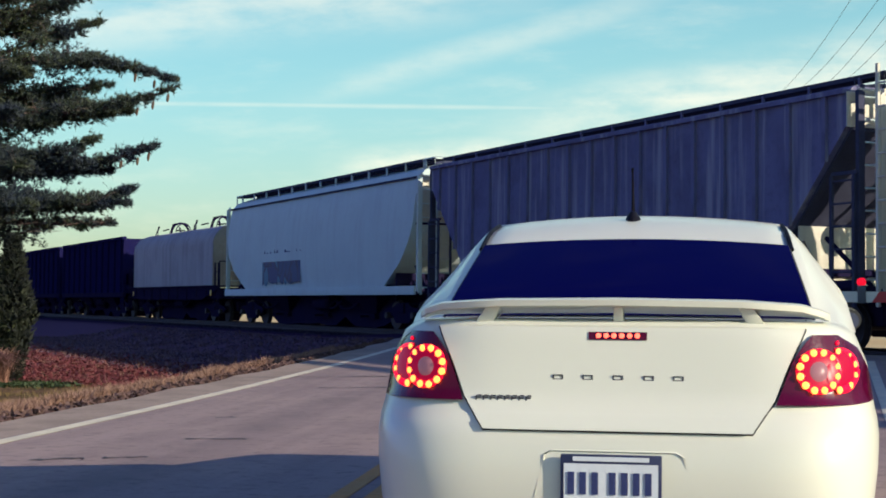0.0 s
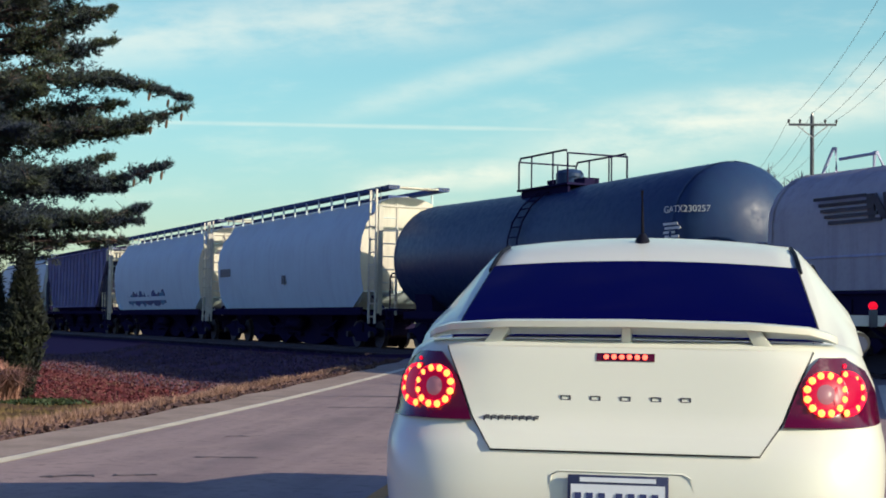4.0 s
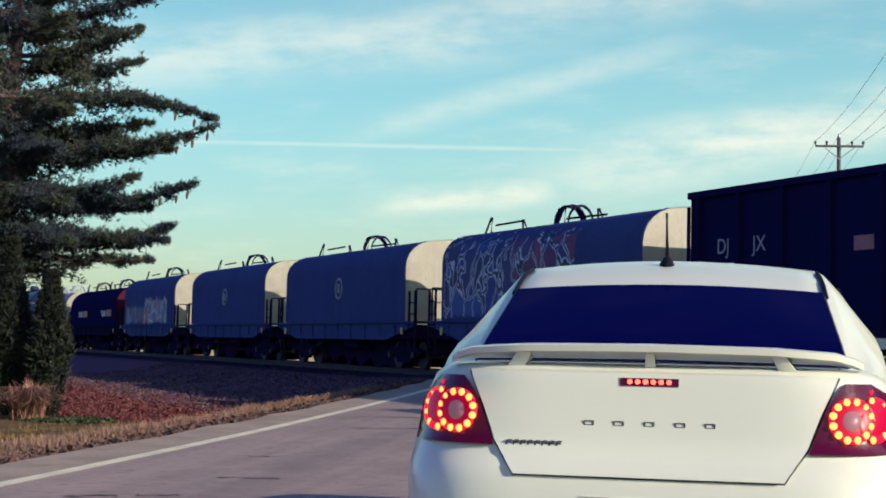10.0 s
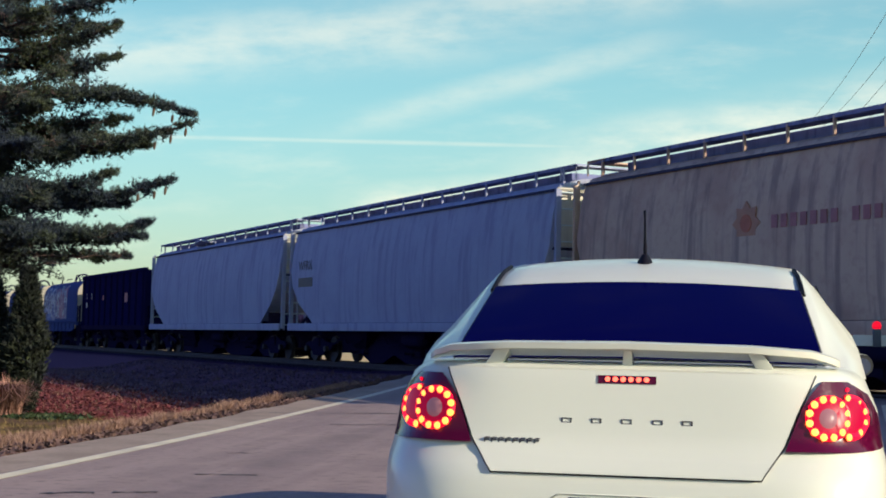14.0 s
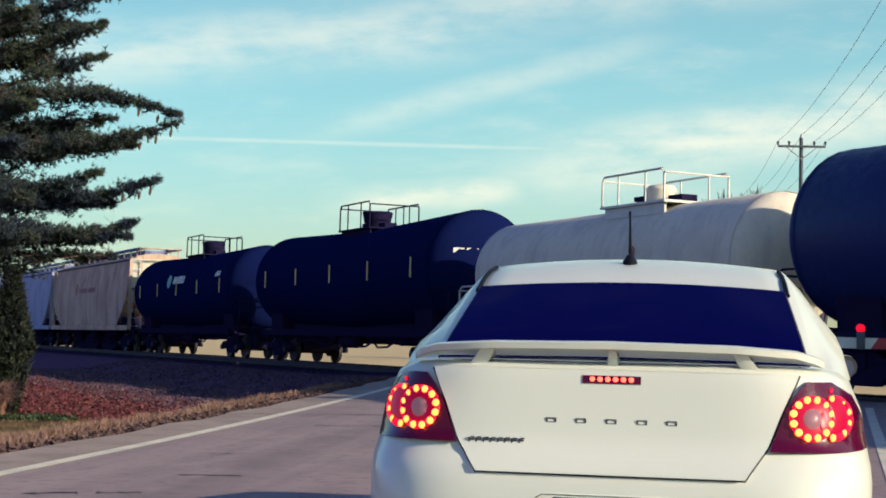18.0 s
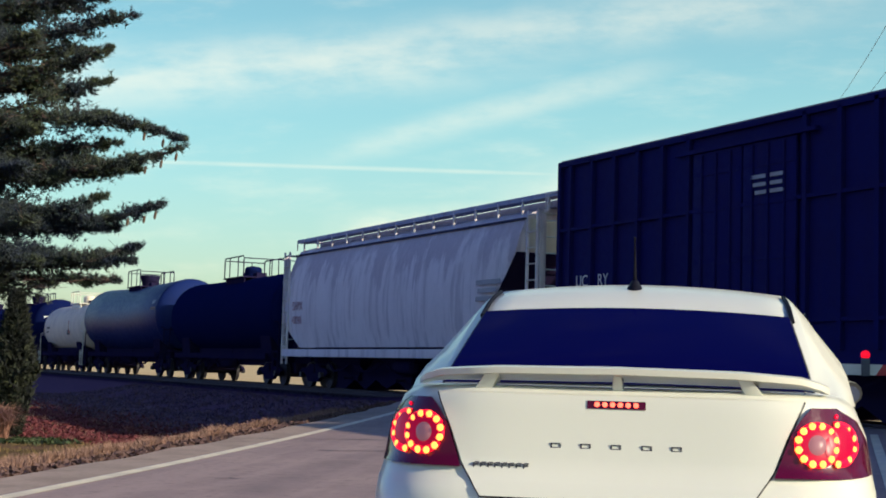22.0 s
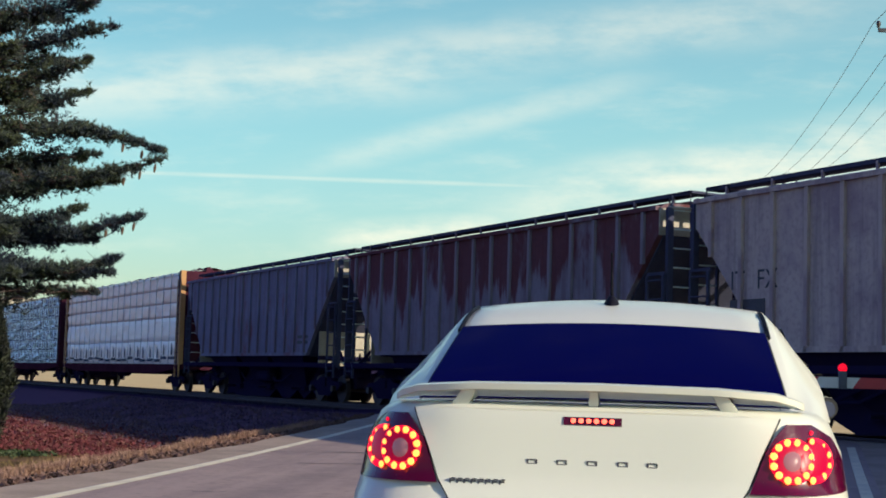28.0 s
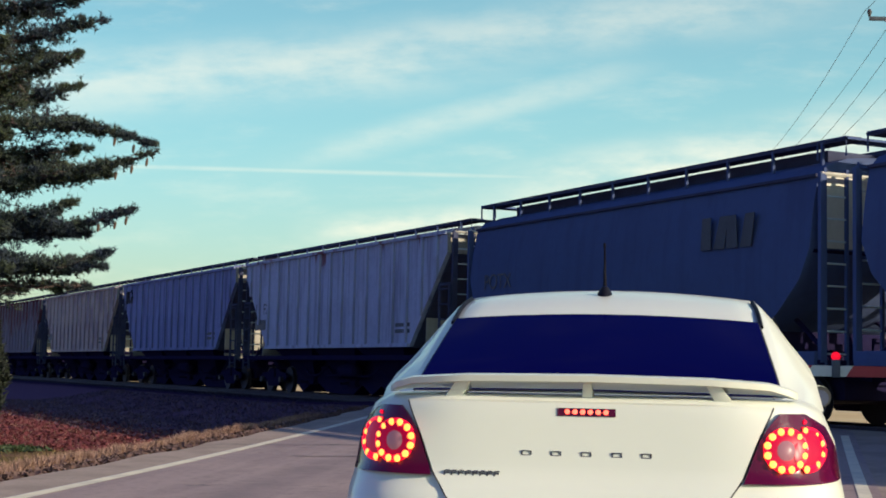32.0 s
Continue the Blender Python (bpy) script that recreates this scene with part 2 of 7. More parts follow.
def letters(text, size, material, parent, loc, name="lettering"):
    """Raised flat writing in the built-in font."""
    curve = bpy.data.curves.new(name, "FONT")
    curve.body, curve.size, curve.extrude, curve.align_x = text, size, 0.002, "LEFT"
    holder = new(name, curve)
    mesh = bpy.data.meshes.new_from_object(holder.evaluated_get(bpy.context.evaluated_depsgraph_get()))
    bpy.data.objects.remove(holder)
    return part(name, mesh, material, parent, loc=loc)


def smooth(t):
    t = min(1.0, max(0.0, t))
    return t * t * (3 - 2 * t)


# ---- the plan: road along +y, track slanting away to the left ----
TRACK = radians(32.95)
TRACK_OFF, RAIL = 18.13, 0.364
ALONG = Vector((-math.sin(TRACK), math.cos(TRACK), 0))
ACROSS = Vector((math.cos(TRACK), math.sin(TRACK), 0))


def from_track(x, y):
    return x * ACROSS.x + y * ACROSS.y - TRACK_OFF


def road_height(x, y):
    a = abs(from_track(x, y))
    return 0.3 * min(1.0, max(0.0, (16 - a) / 14)) ** 2


def ground_height(x, y):
    a = abs(from_track(x, y))
    out = max(-5.55 - x, x - (2.6 if y < 11 else min(4.2, 2.6 + (y - 11) * 0.13)), 0.0)
    off = -0.35 + 0.53 * smooth((6.2 - a) / 3.6)
    w = smooth(out / 3.2)
    return road_height(x, y) * (1 - w) + off * w - 0.02


def on_track(s, off=0.0, z=RAIL):
    return ACROSS * (TRACK_OFF + off) + ALONG * s + Vector((0, 0, z))


RAIL_TURN = Matrix.Rotation(TRACK + math.pi / 2, 4, "Z")


# ---- ground, road, track ----


def road_material():
    """Worn asphalt: paler wheel tracks, dark oil down the lane, patches, aggregate specks."""
    mat = bpy.data.materials.new("worn_asphalt")
    mat.use_nodes = True
    n = Nodes(mat.node_tree)
    place = n.add("ShaderNodeTexCoord").outputs["Object"]
    x = n.add("ShaderNodeSeparateXYZ", {0: place}).outputs[0]
    lane = n.noise(n.stretch(place, (1.6, 0.06, 1)), 1.0, 4.0, 0.6)
    blotch, grain, speck = n.noise(place, 0.7, 5.0, 0.65), n.noise(place, 7.0, 5.0, 0.7), n.noise(place, 55.0, 2.0, 0.6)
    col = n.mix(n.ramp(lane, 0.35, 0.65), (0.297, 0.218, 0.206), (0.226, 0.165, 0.163))
    col = n.mix(n.math("MULTIPLY", n.ramp(blotch, 0.42, 0.7), 0.55), col, (0.34, 0.248, 0.22))
    col = n.mix(n.math("MULTIPLY", n.ramp(grain, 0.5, 0.68), 0.7), col, (0.16, 0.119, 0.116))
    col = n.mix(n.math("MULTIPLY", n.ramp(speck, 0.55, 0.75), 0.6), col, (0.36, 0.29, 0.25))
    pits = n.noise(n.stretch(place, (3.0, 9.0, 1)), 2.2, 5.0, 0.75)
    col = n.mix(n.math("MULTIPLY", n.ramp(pits, 0.6, 0.72), 0.55), col, (0.06, 0.045, 0.055))
    oil = n.math("MULTIPLY", n.ramp(n.math("ABSOLUTE", n.math("ADD", x, 3.2)), 0.5, 0.05), n.ramp(blotch, 0.35, 0.6))
    col = n.mix(n.math("MULTIPLY", oil, 0.4), col, (0.07, 0.055, 0.07))
    bsdf = n.add("ShaderNodeBsdfPrincipled", {"Base Color": col, "Roughness": 0.85, "Specular IOR Level": 0.3})
    relief = n.math("ADD", n.math("MULTIPLY", speck, 0.6), n.math("MULTIPLY", grain, 0.5))
    n.tree.links.new(n.add("ShaderNodeBump", {"Height": relief, "Strength": 0.35, "Distance": 0.015}).outputs[0], bsdf.inputs["Normal"])
    n.tree.links.new(bsdf.outputs[0], n.add("ShaderNodeOutputMaterial").inputs[0])
    return mat


asphalt = road_material()
shoulder_mat = surface("shoulder_gravel", (0.34, 0.265, 0.22), 0.9, stain=0.5, size=1.5, bump=0.4, fine=70, gloss=0.1)
line_white = surface("road_line_white", (0.68, 0.61, 0.45), 0.7, stain=0.35, stain_color=(0.3, 0.28, 0.26), size=2.5)
line_yellow = surface("road_line_yellow", (0.5, 0.2, 0.03), 0.7, stain=0.3, stain_color=(0.25, 0.15, 0.06), size=2.5)
crack_mat = surface("crack_sealer", (0.045, 0.04, 0.045), 0.7, bump=0.1)
# ballast in near-black navy: the train's shade is put into its colour
ballast_mat = surface("shaded_ballast_stone", (0.022, 0.017, 0.042), 0.9, stain=0.4, size=2.0, bump=0.5, flake=0.7, gloss=0.02)
tie_mat = surface("tarred_timber", (0.045, 0.036, 0.05), 0.85, stain=0.5, size=3, vary=0.5, gloss=0.05)
steel = surface("rail_steel", (0.03, 0.02, 0.03), 0.8, metal=0.0, stain=0.4, size=3)
steel_bright = surface("dull_railhead", (0.07, 0.065, 0.09), 0.7, metal=0.2, stain=0.2)
gravel_mat = surface("scattered_gravel", (0.17, 0.12, 0.16), 0.9, stain=0.5, stain_color=(0.05, 0.034, 0.07), size=2.0, bump=0.3, flake=0.8, gloss=0.02)
concrete = surface("pale_concrete", (0.42, 0.4, 0.36), 0.85, stain=0.3, size=1.2)


def ground_material():
    """Field stubble, lawn, reddish mulch bed and the stony skirt of the track."""
    mat = bpy.data.materials.new("ground")
    mat.use_nodes = True
    n = Nodes(mat.node_tree)
    place = n.add("ShaderNodeTexCoord").outputs["Object"]
    xyz = n.add("ShaderNodeSeparateXYZ", {0: place})
    x, y = xyz.outputs[0], xyz.outputs[1]
    big, mid, small = n.noise(place, 0.12, 4.0), n.noise(place, 1.1, 5.0), n.noise(place, 11.0, 5.0, 0.65)
    field = n.mix(mid, (0.56, 0.42, 0.24), (0.42, 0.31, 0.17))
    field = n.mix(n.ramp(big, 0.4, 0.65), field, (0.5, 0.41, 0.25))
    lawn = n.mix(n.ramp(mid, 0.35, 0.65), (0.085, 0.062, 0.034), (0.14, 0.085, 0.06))
    mulch = n.mix(small, (0.075, 0.022, 0.03), (0.17, 0.05, 0.05))
    mulch = n.mix(n.ramp(mid, 0.5, 0.66), mulch, (0.165, 0.07, 0.065))
    mulch = n.mix(n.ramp(n.noise(place, 0.45, 4.0), 0.52, 0.68), mulch, (0.05, 0.016, 0.03))
    dirt = n.mix(small, (0.065, 0.038, 0.07), (0.17, 0.1, 0.14))
    # stone beside the track, darkened to carry the shade of the train
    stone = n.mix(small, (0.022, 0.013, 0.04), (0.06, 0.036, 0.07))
    across = n.math("SUBTRACT", n.math("ADD", n.math("MULTIPLY", x, ACROSS.x), n.math("MULTIPLY", y, ACROSS.y)), TRACK_OFF)
    wobble = n.math("MULTIPLY", n.math("SUBTRACT", mid, 0.5), 2.2)
    # lawn strip along the road verge, then mulch bed, then bare dirt, then ballast; stubble beyond the track
    edge = n.math("ADD", n.math("SUBTRACT", y, n.math("MULTIPLY", x, -0.62)), wobble)
    near = n.mix(n.ramp(edge, 18.6, 19.6), lawn, mulch)
    near = n.mix(n.ramp(n.math("ADD", across, wobble), -10.6, -8.2), near, dirt)
    near = n.mix(n.ramp(n.math("ADD", x, wobble), -7.6, -6.6), near, n.mix(n.ramp(n.math("ADD", across, wobble), -11, -9), lawn, dirt))
    col = n.mix(n.ramp(across, 2.5, 4.5), near, field)
    col = n.mix(n.ramp(n.math("SUBTRACT", x, wobble), 3.0, 5.5), col, field)
    col = n.mix(n.ramp(x, -45, -60), col, field)
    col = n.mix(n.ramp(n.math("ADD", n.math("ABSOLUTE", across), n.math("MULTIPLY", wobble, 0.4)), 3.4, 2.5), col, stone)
    bsdf = n.add("ShaderNodeBsdfPrincipled", {"Base Color": col, "Roughness": 1.0, "Specular IOR Level": 0.0})
    relief = n.math("ADD", mid, n.math("MULTIPLY", small, 0.5))
    n.tree.links.new(n.add("ShaderNodeBump", {"Height": relief, "Strength": 0.6, "Distance": 0.06}).outputs[0], bsdf.inputs["Normal"])
    n.tree.links.new(bsdf.outputs[0], n.add("ShaderNodeOutputMaterial").inputs[0])
    return mat


def spread(near, step, far, grow):
    """Grid lines, even up to near and then ever wider."""
    out, w = [0.0], step
    while out[-1] < far:
        if out[-1] >= near:
            w *= grow
        out.append(out[-1] + w)
    return out


def build_ground():
    right, left = spread(8, 0.7, 2500, 1.25), spread(40, 0.7, 2500, 1.25)
    ahead, behind = spread(66, 0.7, 3000, 1.25), spread(2, 1.0, 800, 1.4)
    xs = [-v for v in reversed(left[1:])] + right
    ys = [-v for v in reversed(behind[1:])] + ahead
    verts = []
    for y in ys:
        for x in xs:
            rough = 0.0
            if x < -6.5 and abs(from_track(x, y)) > 4 and y < 80:
                rough = 0.06 * noise.noise(Vector((x * 0.5, y * 0.5, 0)))
            verts.append((x, y, ground_height(x, y) + rough))
    m = len(xs)
    faces = [(j * m + i, j * m + i + 1, (j + 1) * m + i + 1, (j + 1) * m + i) for j in range(len(ys) - 1) for i in range(m - 1)]
    tagged(part("ground", Shape().put(verts, faces), ground_material(), sharp=3.0), "dry lawn, red mulch bed and tan stubble field", "ground", kind="structure")


def strip(xs_at, ys, lift, under=None):
    """A sheet along the road between two sides that depend on y, lying on the road's height."""
    verts, faces = [], []
    for y in ys:
        a, b = xs_at(y)
        steps = 5 if b - a > 1 else 1
        row = [(a + (b - a) * k / steps) for k in range(steps + 1)]
        verts += [(x, y, road_height(x, y) + lift) for x in row]
    m = steps + 1
    for j in range(len(ys) - 1):
        faces += [(j * m + i, j * m + i + 1, (j + 1) * m + i + 1, (j + 1) * m + i) for i in range(m - 1)]
    shape = Shape().put(verts, faces)
    if under:
        shape.put([(x, y, z - under) for x, y, z in verts], [tuple(reversed(f)) for f in faces])
    return shape


def right_edge(y):
    return 2.05 + max(0.0, min(1.75, (y - 11.5) * 0.14))


def build_road():
    ys = [-30 + k * 1.0 for k in range(100)] + [80 + k * 12.0 for k in range(40)]
    road = part("road", strip(lambda y: (-4.95, right_edge(y) + 0.15), ys, 0.012, 0.12), asphalt, sharp=3.0)
    tagged(road, "worn grey-brown asphalt two-lane road", "road", kind="structure")
    side = part("shoulder", strip(lambda y: (-5.62 + 0.05 * math.sin(y * 1.7) + 0.04 * math.sin(y * 4.1), -4.95), ys, 0.008, 0.12), shoulder_mat, sharp=3.0)
    tagged(side, "pale gravelly road shoulder", "road shoulder", kind="structure")
    side = part("shoulder", strip(lambda y: (right_edge(y) + 0.15, right_edge(y) + 0.75 + 0.05 * math.sin(y * 2.3)), ys, 0.008, 0.12), shoulder_mat, sharp=3.0)
    tagged(side, "pale gravelly road shoulder", "road shoulder", kind="structure")
    marks = [y for y in ys if y < 30.6] + [31.0]
    tagged(part("edge_line", strip(lambda y: (-4.89, -4.74), marks, 0.017, 0.004), line_white, sharp=3.0), "white painted road edge line, worn", "road marking", kind="structure")
    tagged(part("edge_line", strip(lambda y: (right_edge(y) - 0.06, right_edge(y) + 0.06), [y for y in ys if y < 24], 0.017, 0.004), line_white, sharp=3.0),
           "white painted road edge line, worn", "road marking", kind="structure")
    for x in (-1.62, -1.42):
        tagged(part("centre_line", strip(lambda y: (x - 0.055, x + 0.055), [y for y in ys if y < 26], 0.017, 0.004), line_yellow, sharp=3.0),
               "orange-yellow painted centre line", "road marking", kind="structure")
    random.seed(4)
    for x, y, w in ((-4.3, 20.6, 1.9), (-3.2, 18.2, 1.3), (-3.26, 11.45, 0.5), (-3.5, 10.0, 0.3), (-3.9, 9.8, 0.35), (-3.7, 13.6, 0.3)):
        pts = [(x + w * (k / 8 - 0.5), y + 0.06 * random.uniform(-1, 1) + 0.12 * (k / 8 - 0.5)) for k in range(9)]
        half = [0.01 + 0.035 * random.random() * (1.6 if w > 1 else 1) for _ in pts]
        verts = [(px, py + s * h, road_height(px, py) + 0.0165) for (px, py), h in zip(pts, half) for s in (-1, 1)]
        crack = part("road_crack", Shape().put(verts, [(2 * k, 2 * k + 1, 2 * k + 3, 2 * k + 2) for k in range(8)]), crack_mat)
        tagged(crack, "dark crack across the asphalt", "road crack", kind="structure")


def build_track():
    track = tagged(new("railway_track"), "single railway track on stone ballast", "railway track", kind="structure")
    track.matrix_world = Matrix.Translation(on_track(0)) @ RAIL_TURN
    prof = [(-0.075, -0.15), (0.075, -0.15), (0.075, -0.135), (0.012, -0.12), (0.012, -0.04), (0.036, -0.03), (0.036, 0), (-0.036, 0), (-0.036, -0.03), (-0.012, -0.04),
            (-0.012, -0.12), (-0.075, -0.135)]
    for off in (-0.755, 0.755):
        rail = part("rail", Shape().prism([(y + off, z) for y, z in prof], -120, 600, "x"), steel, track)
        part("railhead", Shape().box((240, off, 0.0015), (720, 0.05, 0.003)), steel_bright, rail)
    bed = [(-2.9, -0.36), (-1.75, -0.19), (1.75, -0.19), (2.9, -0.36)]
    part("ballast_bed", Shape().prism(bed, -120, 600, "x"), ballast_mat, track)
    tie = Shape().box((0, 0, -0.23), (0.22, 2.6, 0.17)).mesh("tie", bevel=0.012)
    for k in range(170):
        part("tie", tie, tie_mat, track, loc=(-6 + k * 0.56, 0, 0))
    random.seed(11)
    stones = Shape()
    for _ in range(5200):
        s, off = random.uniform(0, 62), random.choice((1, 1, 1, -1)) * random.uniform(0.9, 3.4)
        z = -0.2 - max(0, abs(off) - 1.75) * 0.145 + 0.01
        r = random.uniform(0.025, 0.06)
        pts = [Vector((random.gauss(0, 1), random.gauss(0, 1), random.gauss(0, 1))).normalized() * r for _ in range(4)]
        stones.put([Vector((s, off, z)) + p for p in pts], ((0, 1, 2), (0, 2, 3), (0, 3, 1), (1, 3, 2)))
    tagged(part("ballast_stones", stones, ballast_mat, track, "loose ballast stones, darkened for the train's shade"), kind="stuff")
    # crossing panels in the road
    panel = Shape().box((0, 0, -0.03), (2.3, 0.62, 0.06)).mesh("crossing_panel", bevel=0.015)
    for k in range(5):
        for off in (-1.1, -0.36, 0.36, 1.1):
            part("crossing_panel", panel, concrete, track, loc=(25.0 + k * 2.32, off, 0))


build_ground()
build_road()
build_track()


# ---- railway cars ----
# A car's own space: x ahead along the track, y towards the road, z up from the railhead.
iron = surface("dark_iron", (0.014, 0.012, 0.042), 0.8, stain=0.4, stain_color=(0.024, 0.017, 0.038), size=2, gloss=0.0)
wheel_steel = surface("wheel_steel", (0.016, 0.013, 0.022), 0.75, metal=0.0, stain=0.4, size=3)
grate_mat = surface("galvanised_grating", (0.3, 0.3, 0.32), 0.6, metal=0.2, stain=0.3, size=2)
mark_white = surface("white_stencil", (0.66, 0.66, 0.62), 0.6, stain=0.4, size=3)
mark_black = surface("black_stencil", (0.035, 0.035, 0.045), 0.6, stain=0.3, size=3)
mark_yellow = surface("yellow_reflector", (0.55, 0.36, 0.06), 0.5, stain=0.3)
mark_red = surface("faded_red_stencil", (0.42, 0.12, 0.06), 0.6, stain=0.5, size=3)
# weathered hatch paint; also painted-in shade on eave lines and slope sheets
trough_mat = surface("weathered_and_shade_navy_paint", (0.06, 0.065, 0.11), 0.7, stain=0.4, size=2, gloss=0.0)
TRAIN = []

SIDE_FRAME = Shape().prism([(-1.25, 0.5), (-1.1, 0.62), (-0.6, 0.66), (-0.35, 0.78), (0.35, 0.78), (0.6, 0.66), (1.1, 0.62), (1.25, 0.5), (1.05, 0.36), (0.7, 0.42), (0.45, 0.2),
                            (-0.45, 0.2), (-0.7, 0.42), (-1.05, 0.36)], -0.06, 0.06).mesh("side_frame", bevel=0.02)
WHEELSET = Shape().tube([(0, -1.1, 0), (0, 1.1, 0)], 0.075, 8)
for _s in (-1, 1):
    WHEELSET.tube([(0, _s * 0.69, 0), (0, _s * 0.72, 0)], 0.45, 20).tube([(0, _s * 0.715, 0), (0, _s * 0.82, 0)], [0.42, 0.41], 20)
    WHEELSET.tube([(0, _s * 1.02, 0), (0, _s * 1.16, 0)], 0.1, 10)
WHEELSET = WHEELSET.mesh("wheelset")
# the long low boxes are added to close the truck's gaps like dark shade
BOLSTER = Shape().box((0, 0, 0.62), (0.4, 2.2, 0.26)).box((0, 0, 0.6), (3.0, 1.2, 0.36)).box((0, 0, 0.36), (1.1, 1.3, 0.12)).tube([(0, 0, 0.7), (0, 0, 0.84)], 0.2, 10).mesh("truck", bevel=0.02)
COUPLER = Shape().box((-0.3, 0, 0.88), (0.7, 0.14, 0.16)).box((0.05, 0, 0.88), (0.28, 0.3, 0.3)).box((0.16, 0.08, 0.88), (0.1, 0.12, 0.34)).mesh("coupler", bevel=0.02)
CABLE = Shape().tube([(0, 0.3, 0.85), (0.1, 0.3, 0.55), (0.3, 0.25, 0.48), (0.5, 0.15, 0.6)], 0.03, 6).mesh("air_hose")


def start_car(name, length, label, category, front, group="train cars", slung=True):
    """An empty car at its base with two trucks, two couplers and its brake hoses."""
    root = tagged(new(name), label, category, group)
    for e in (-1, 1):
        x = e * (length / 2 - 2.25)
        truck = part("truck", BOLSTER, iron, root, loc=(x, 0, 0))
        for s in (-1, 1):
            part("side_frame", SIDE_FRAME, iron, truck, loc=(0, s * 0.98, 0))
            part("wheelset", WHEELSET, wheel_steel, truck, loc=(s * 0.89, 0, 0.42))
        turn = pose(0, 0, 0, 0, 0, 0 if e > 0 else 180)
        part("coupler", COUPLER, iron, root, loc=Matrix.Translation((e * (length / 2 - 0.12), 0, 0)) @ turn)
        part("air_hose", CABLE, iron, root, loc=Matrix.Translation((e * (length / 2 - 0.5), 0, 0)) @ turn)
    # added solid filler for the shade and clutter under the middle, with brake piping
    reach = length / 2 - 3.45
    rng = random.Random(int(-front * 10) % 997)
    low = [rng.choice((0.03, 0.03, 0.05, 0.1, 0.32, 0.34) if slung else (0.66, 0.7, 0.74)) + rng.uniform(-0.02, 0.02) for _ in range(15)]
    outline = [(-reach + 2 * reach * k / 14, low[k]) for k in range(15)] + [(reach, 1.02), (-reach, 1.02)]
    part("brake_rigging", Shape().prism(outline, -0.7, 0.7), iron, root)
    for k in range(5):
        x = rng.uniform(-reach, reach)
        part("brake_pipe", Shape().tube([(x, 1.0, 0.86), (x + 0.7, 1.04, 0.6), (x + 1.5, 1.0, 0.58), (x + 2.1, 0.96, 0.84)], 0.035, 6), iron, root)
    part("air_reservoir", Shape().tube([(-1.1, 1.0, 0.74), (-1.0, 1.0, 0.74), (0.1, 1.0, 0.74), (0.2, 1.0, 0.74)], [0.1, 0.2, 0.2, 0.1], 12), iron, root)
    TRAIN.append((root, front - length / 2))
    return root


RUNG = {}


def ladder(parent, material, a, b, side, z0, z1, step=0.38, name="ladder"):
    """Two rails from z0 to z1 at a and b (x, y), with rungs between them."""
    rails = [part(k, Shape().box((x, y, (z0 + z1) / 2), (0.055, 0.055, z1 - z0)), material, parent) for k, (x, y) in ((name, a), ("ladder_rail", b))]
    key = (round(b[0] - a[0], 3), round(b[1] - a[1], 3))
    if key not in RUNG:
        RUNG[key] = Shape().tube([(0, 0, 0), (b[0] - a[0], b[1] - a[1], 0)], 0.018, 5).mesh("rung")
    z = z0 + 0.2
    while z < z1 - 0.1:
        part("rung", RUNG[key], material, rails[0], loc=(a[0], a[1] + side, z))
        z += step
    return rails[0]


def bars(parent, material, x, z, rows, y, name="stencil", lean=0.0):
    """Rows of unreadable writing as plain bars: (width, height, indent)."""
    shape = Shape()
    for w, h, dx in rows:
        shape.box((x - dx - w / 2, y + lean * (z - 2.5), z), (w, 0.006, h))
        z -= h * 1.7
    return part(name, shape, material, parent)


LETTER_TURN = pose(0, 0, 0, 90, 0, 180)


def side_text(parent, text, size, material, x, y, z, turn=0.0):
    return letters(text, size, material, parent, pose(x, y, z, 0, 0, turn) @ LETTER_TURN)


BRACKET = {}


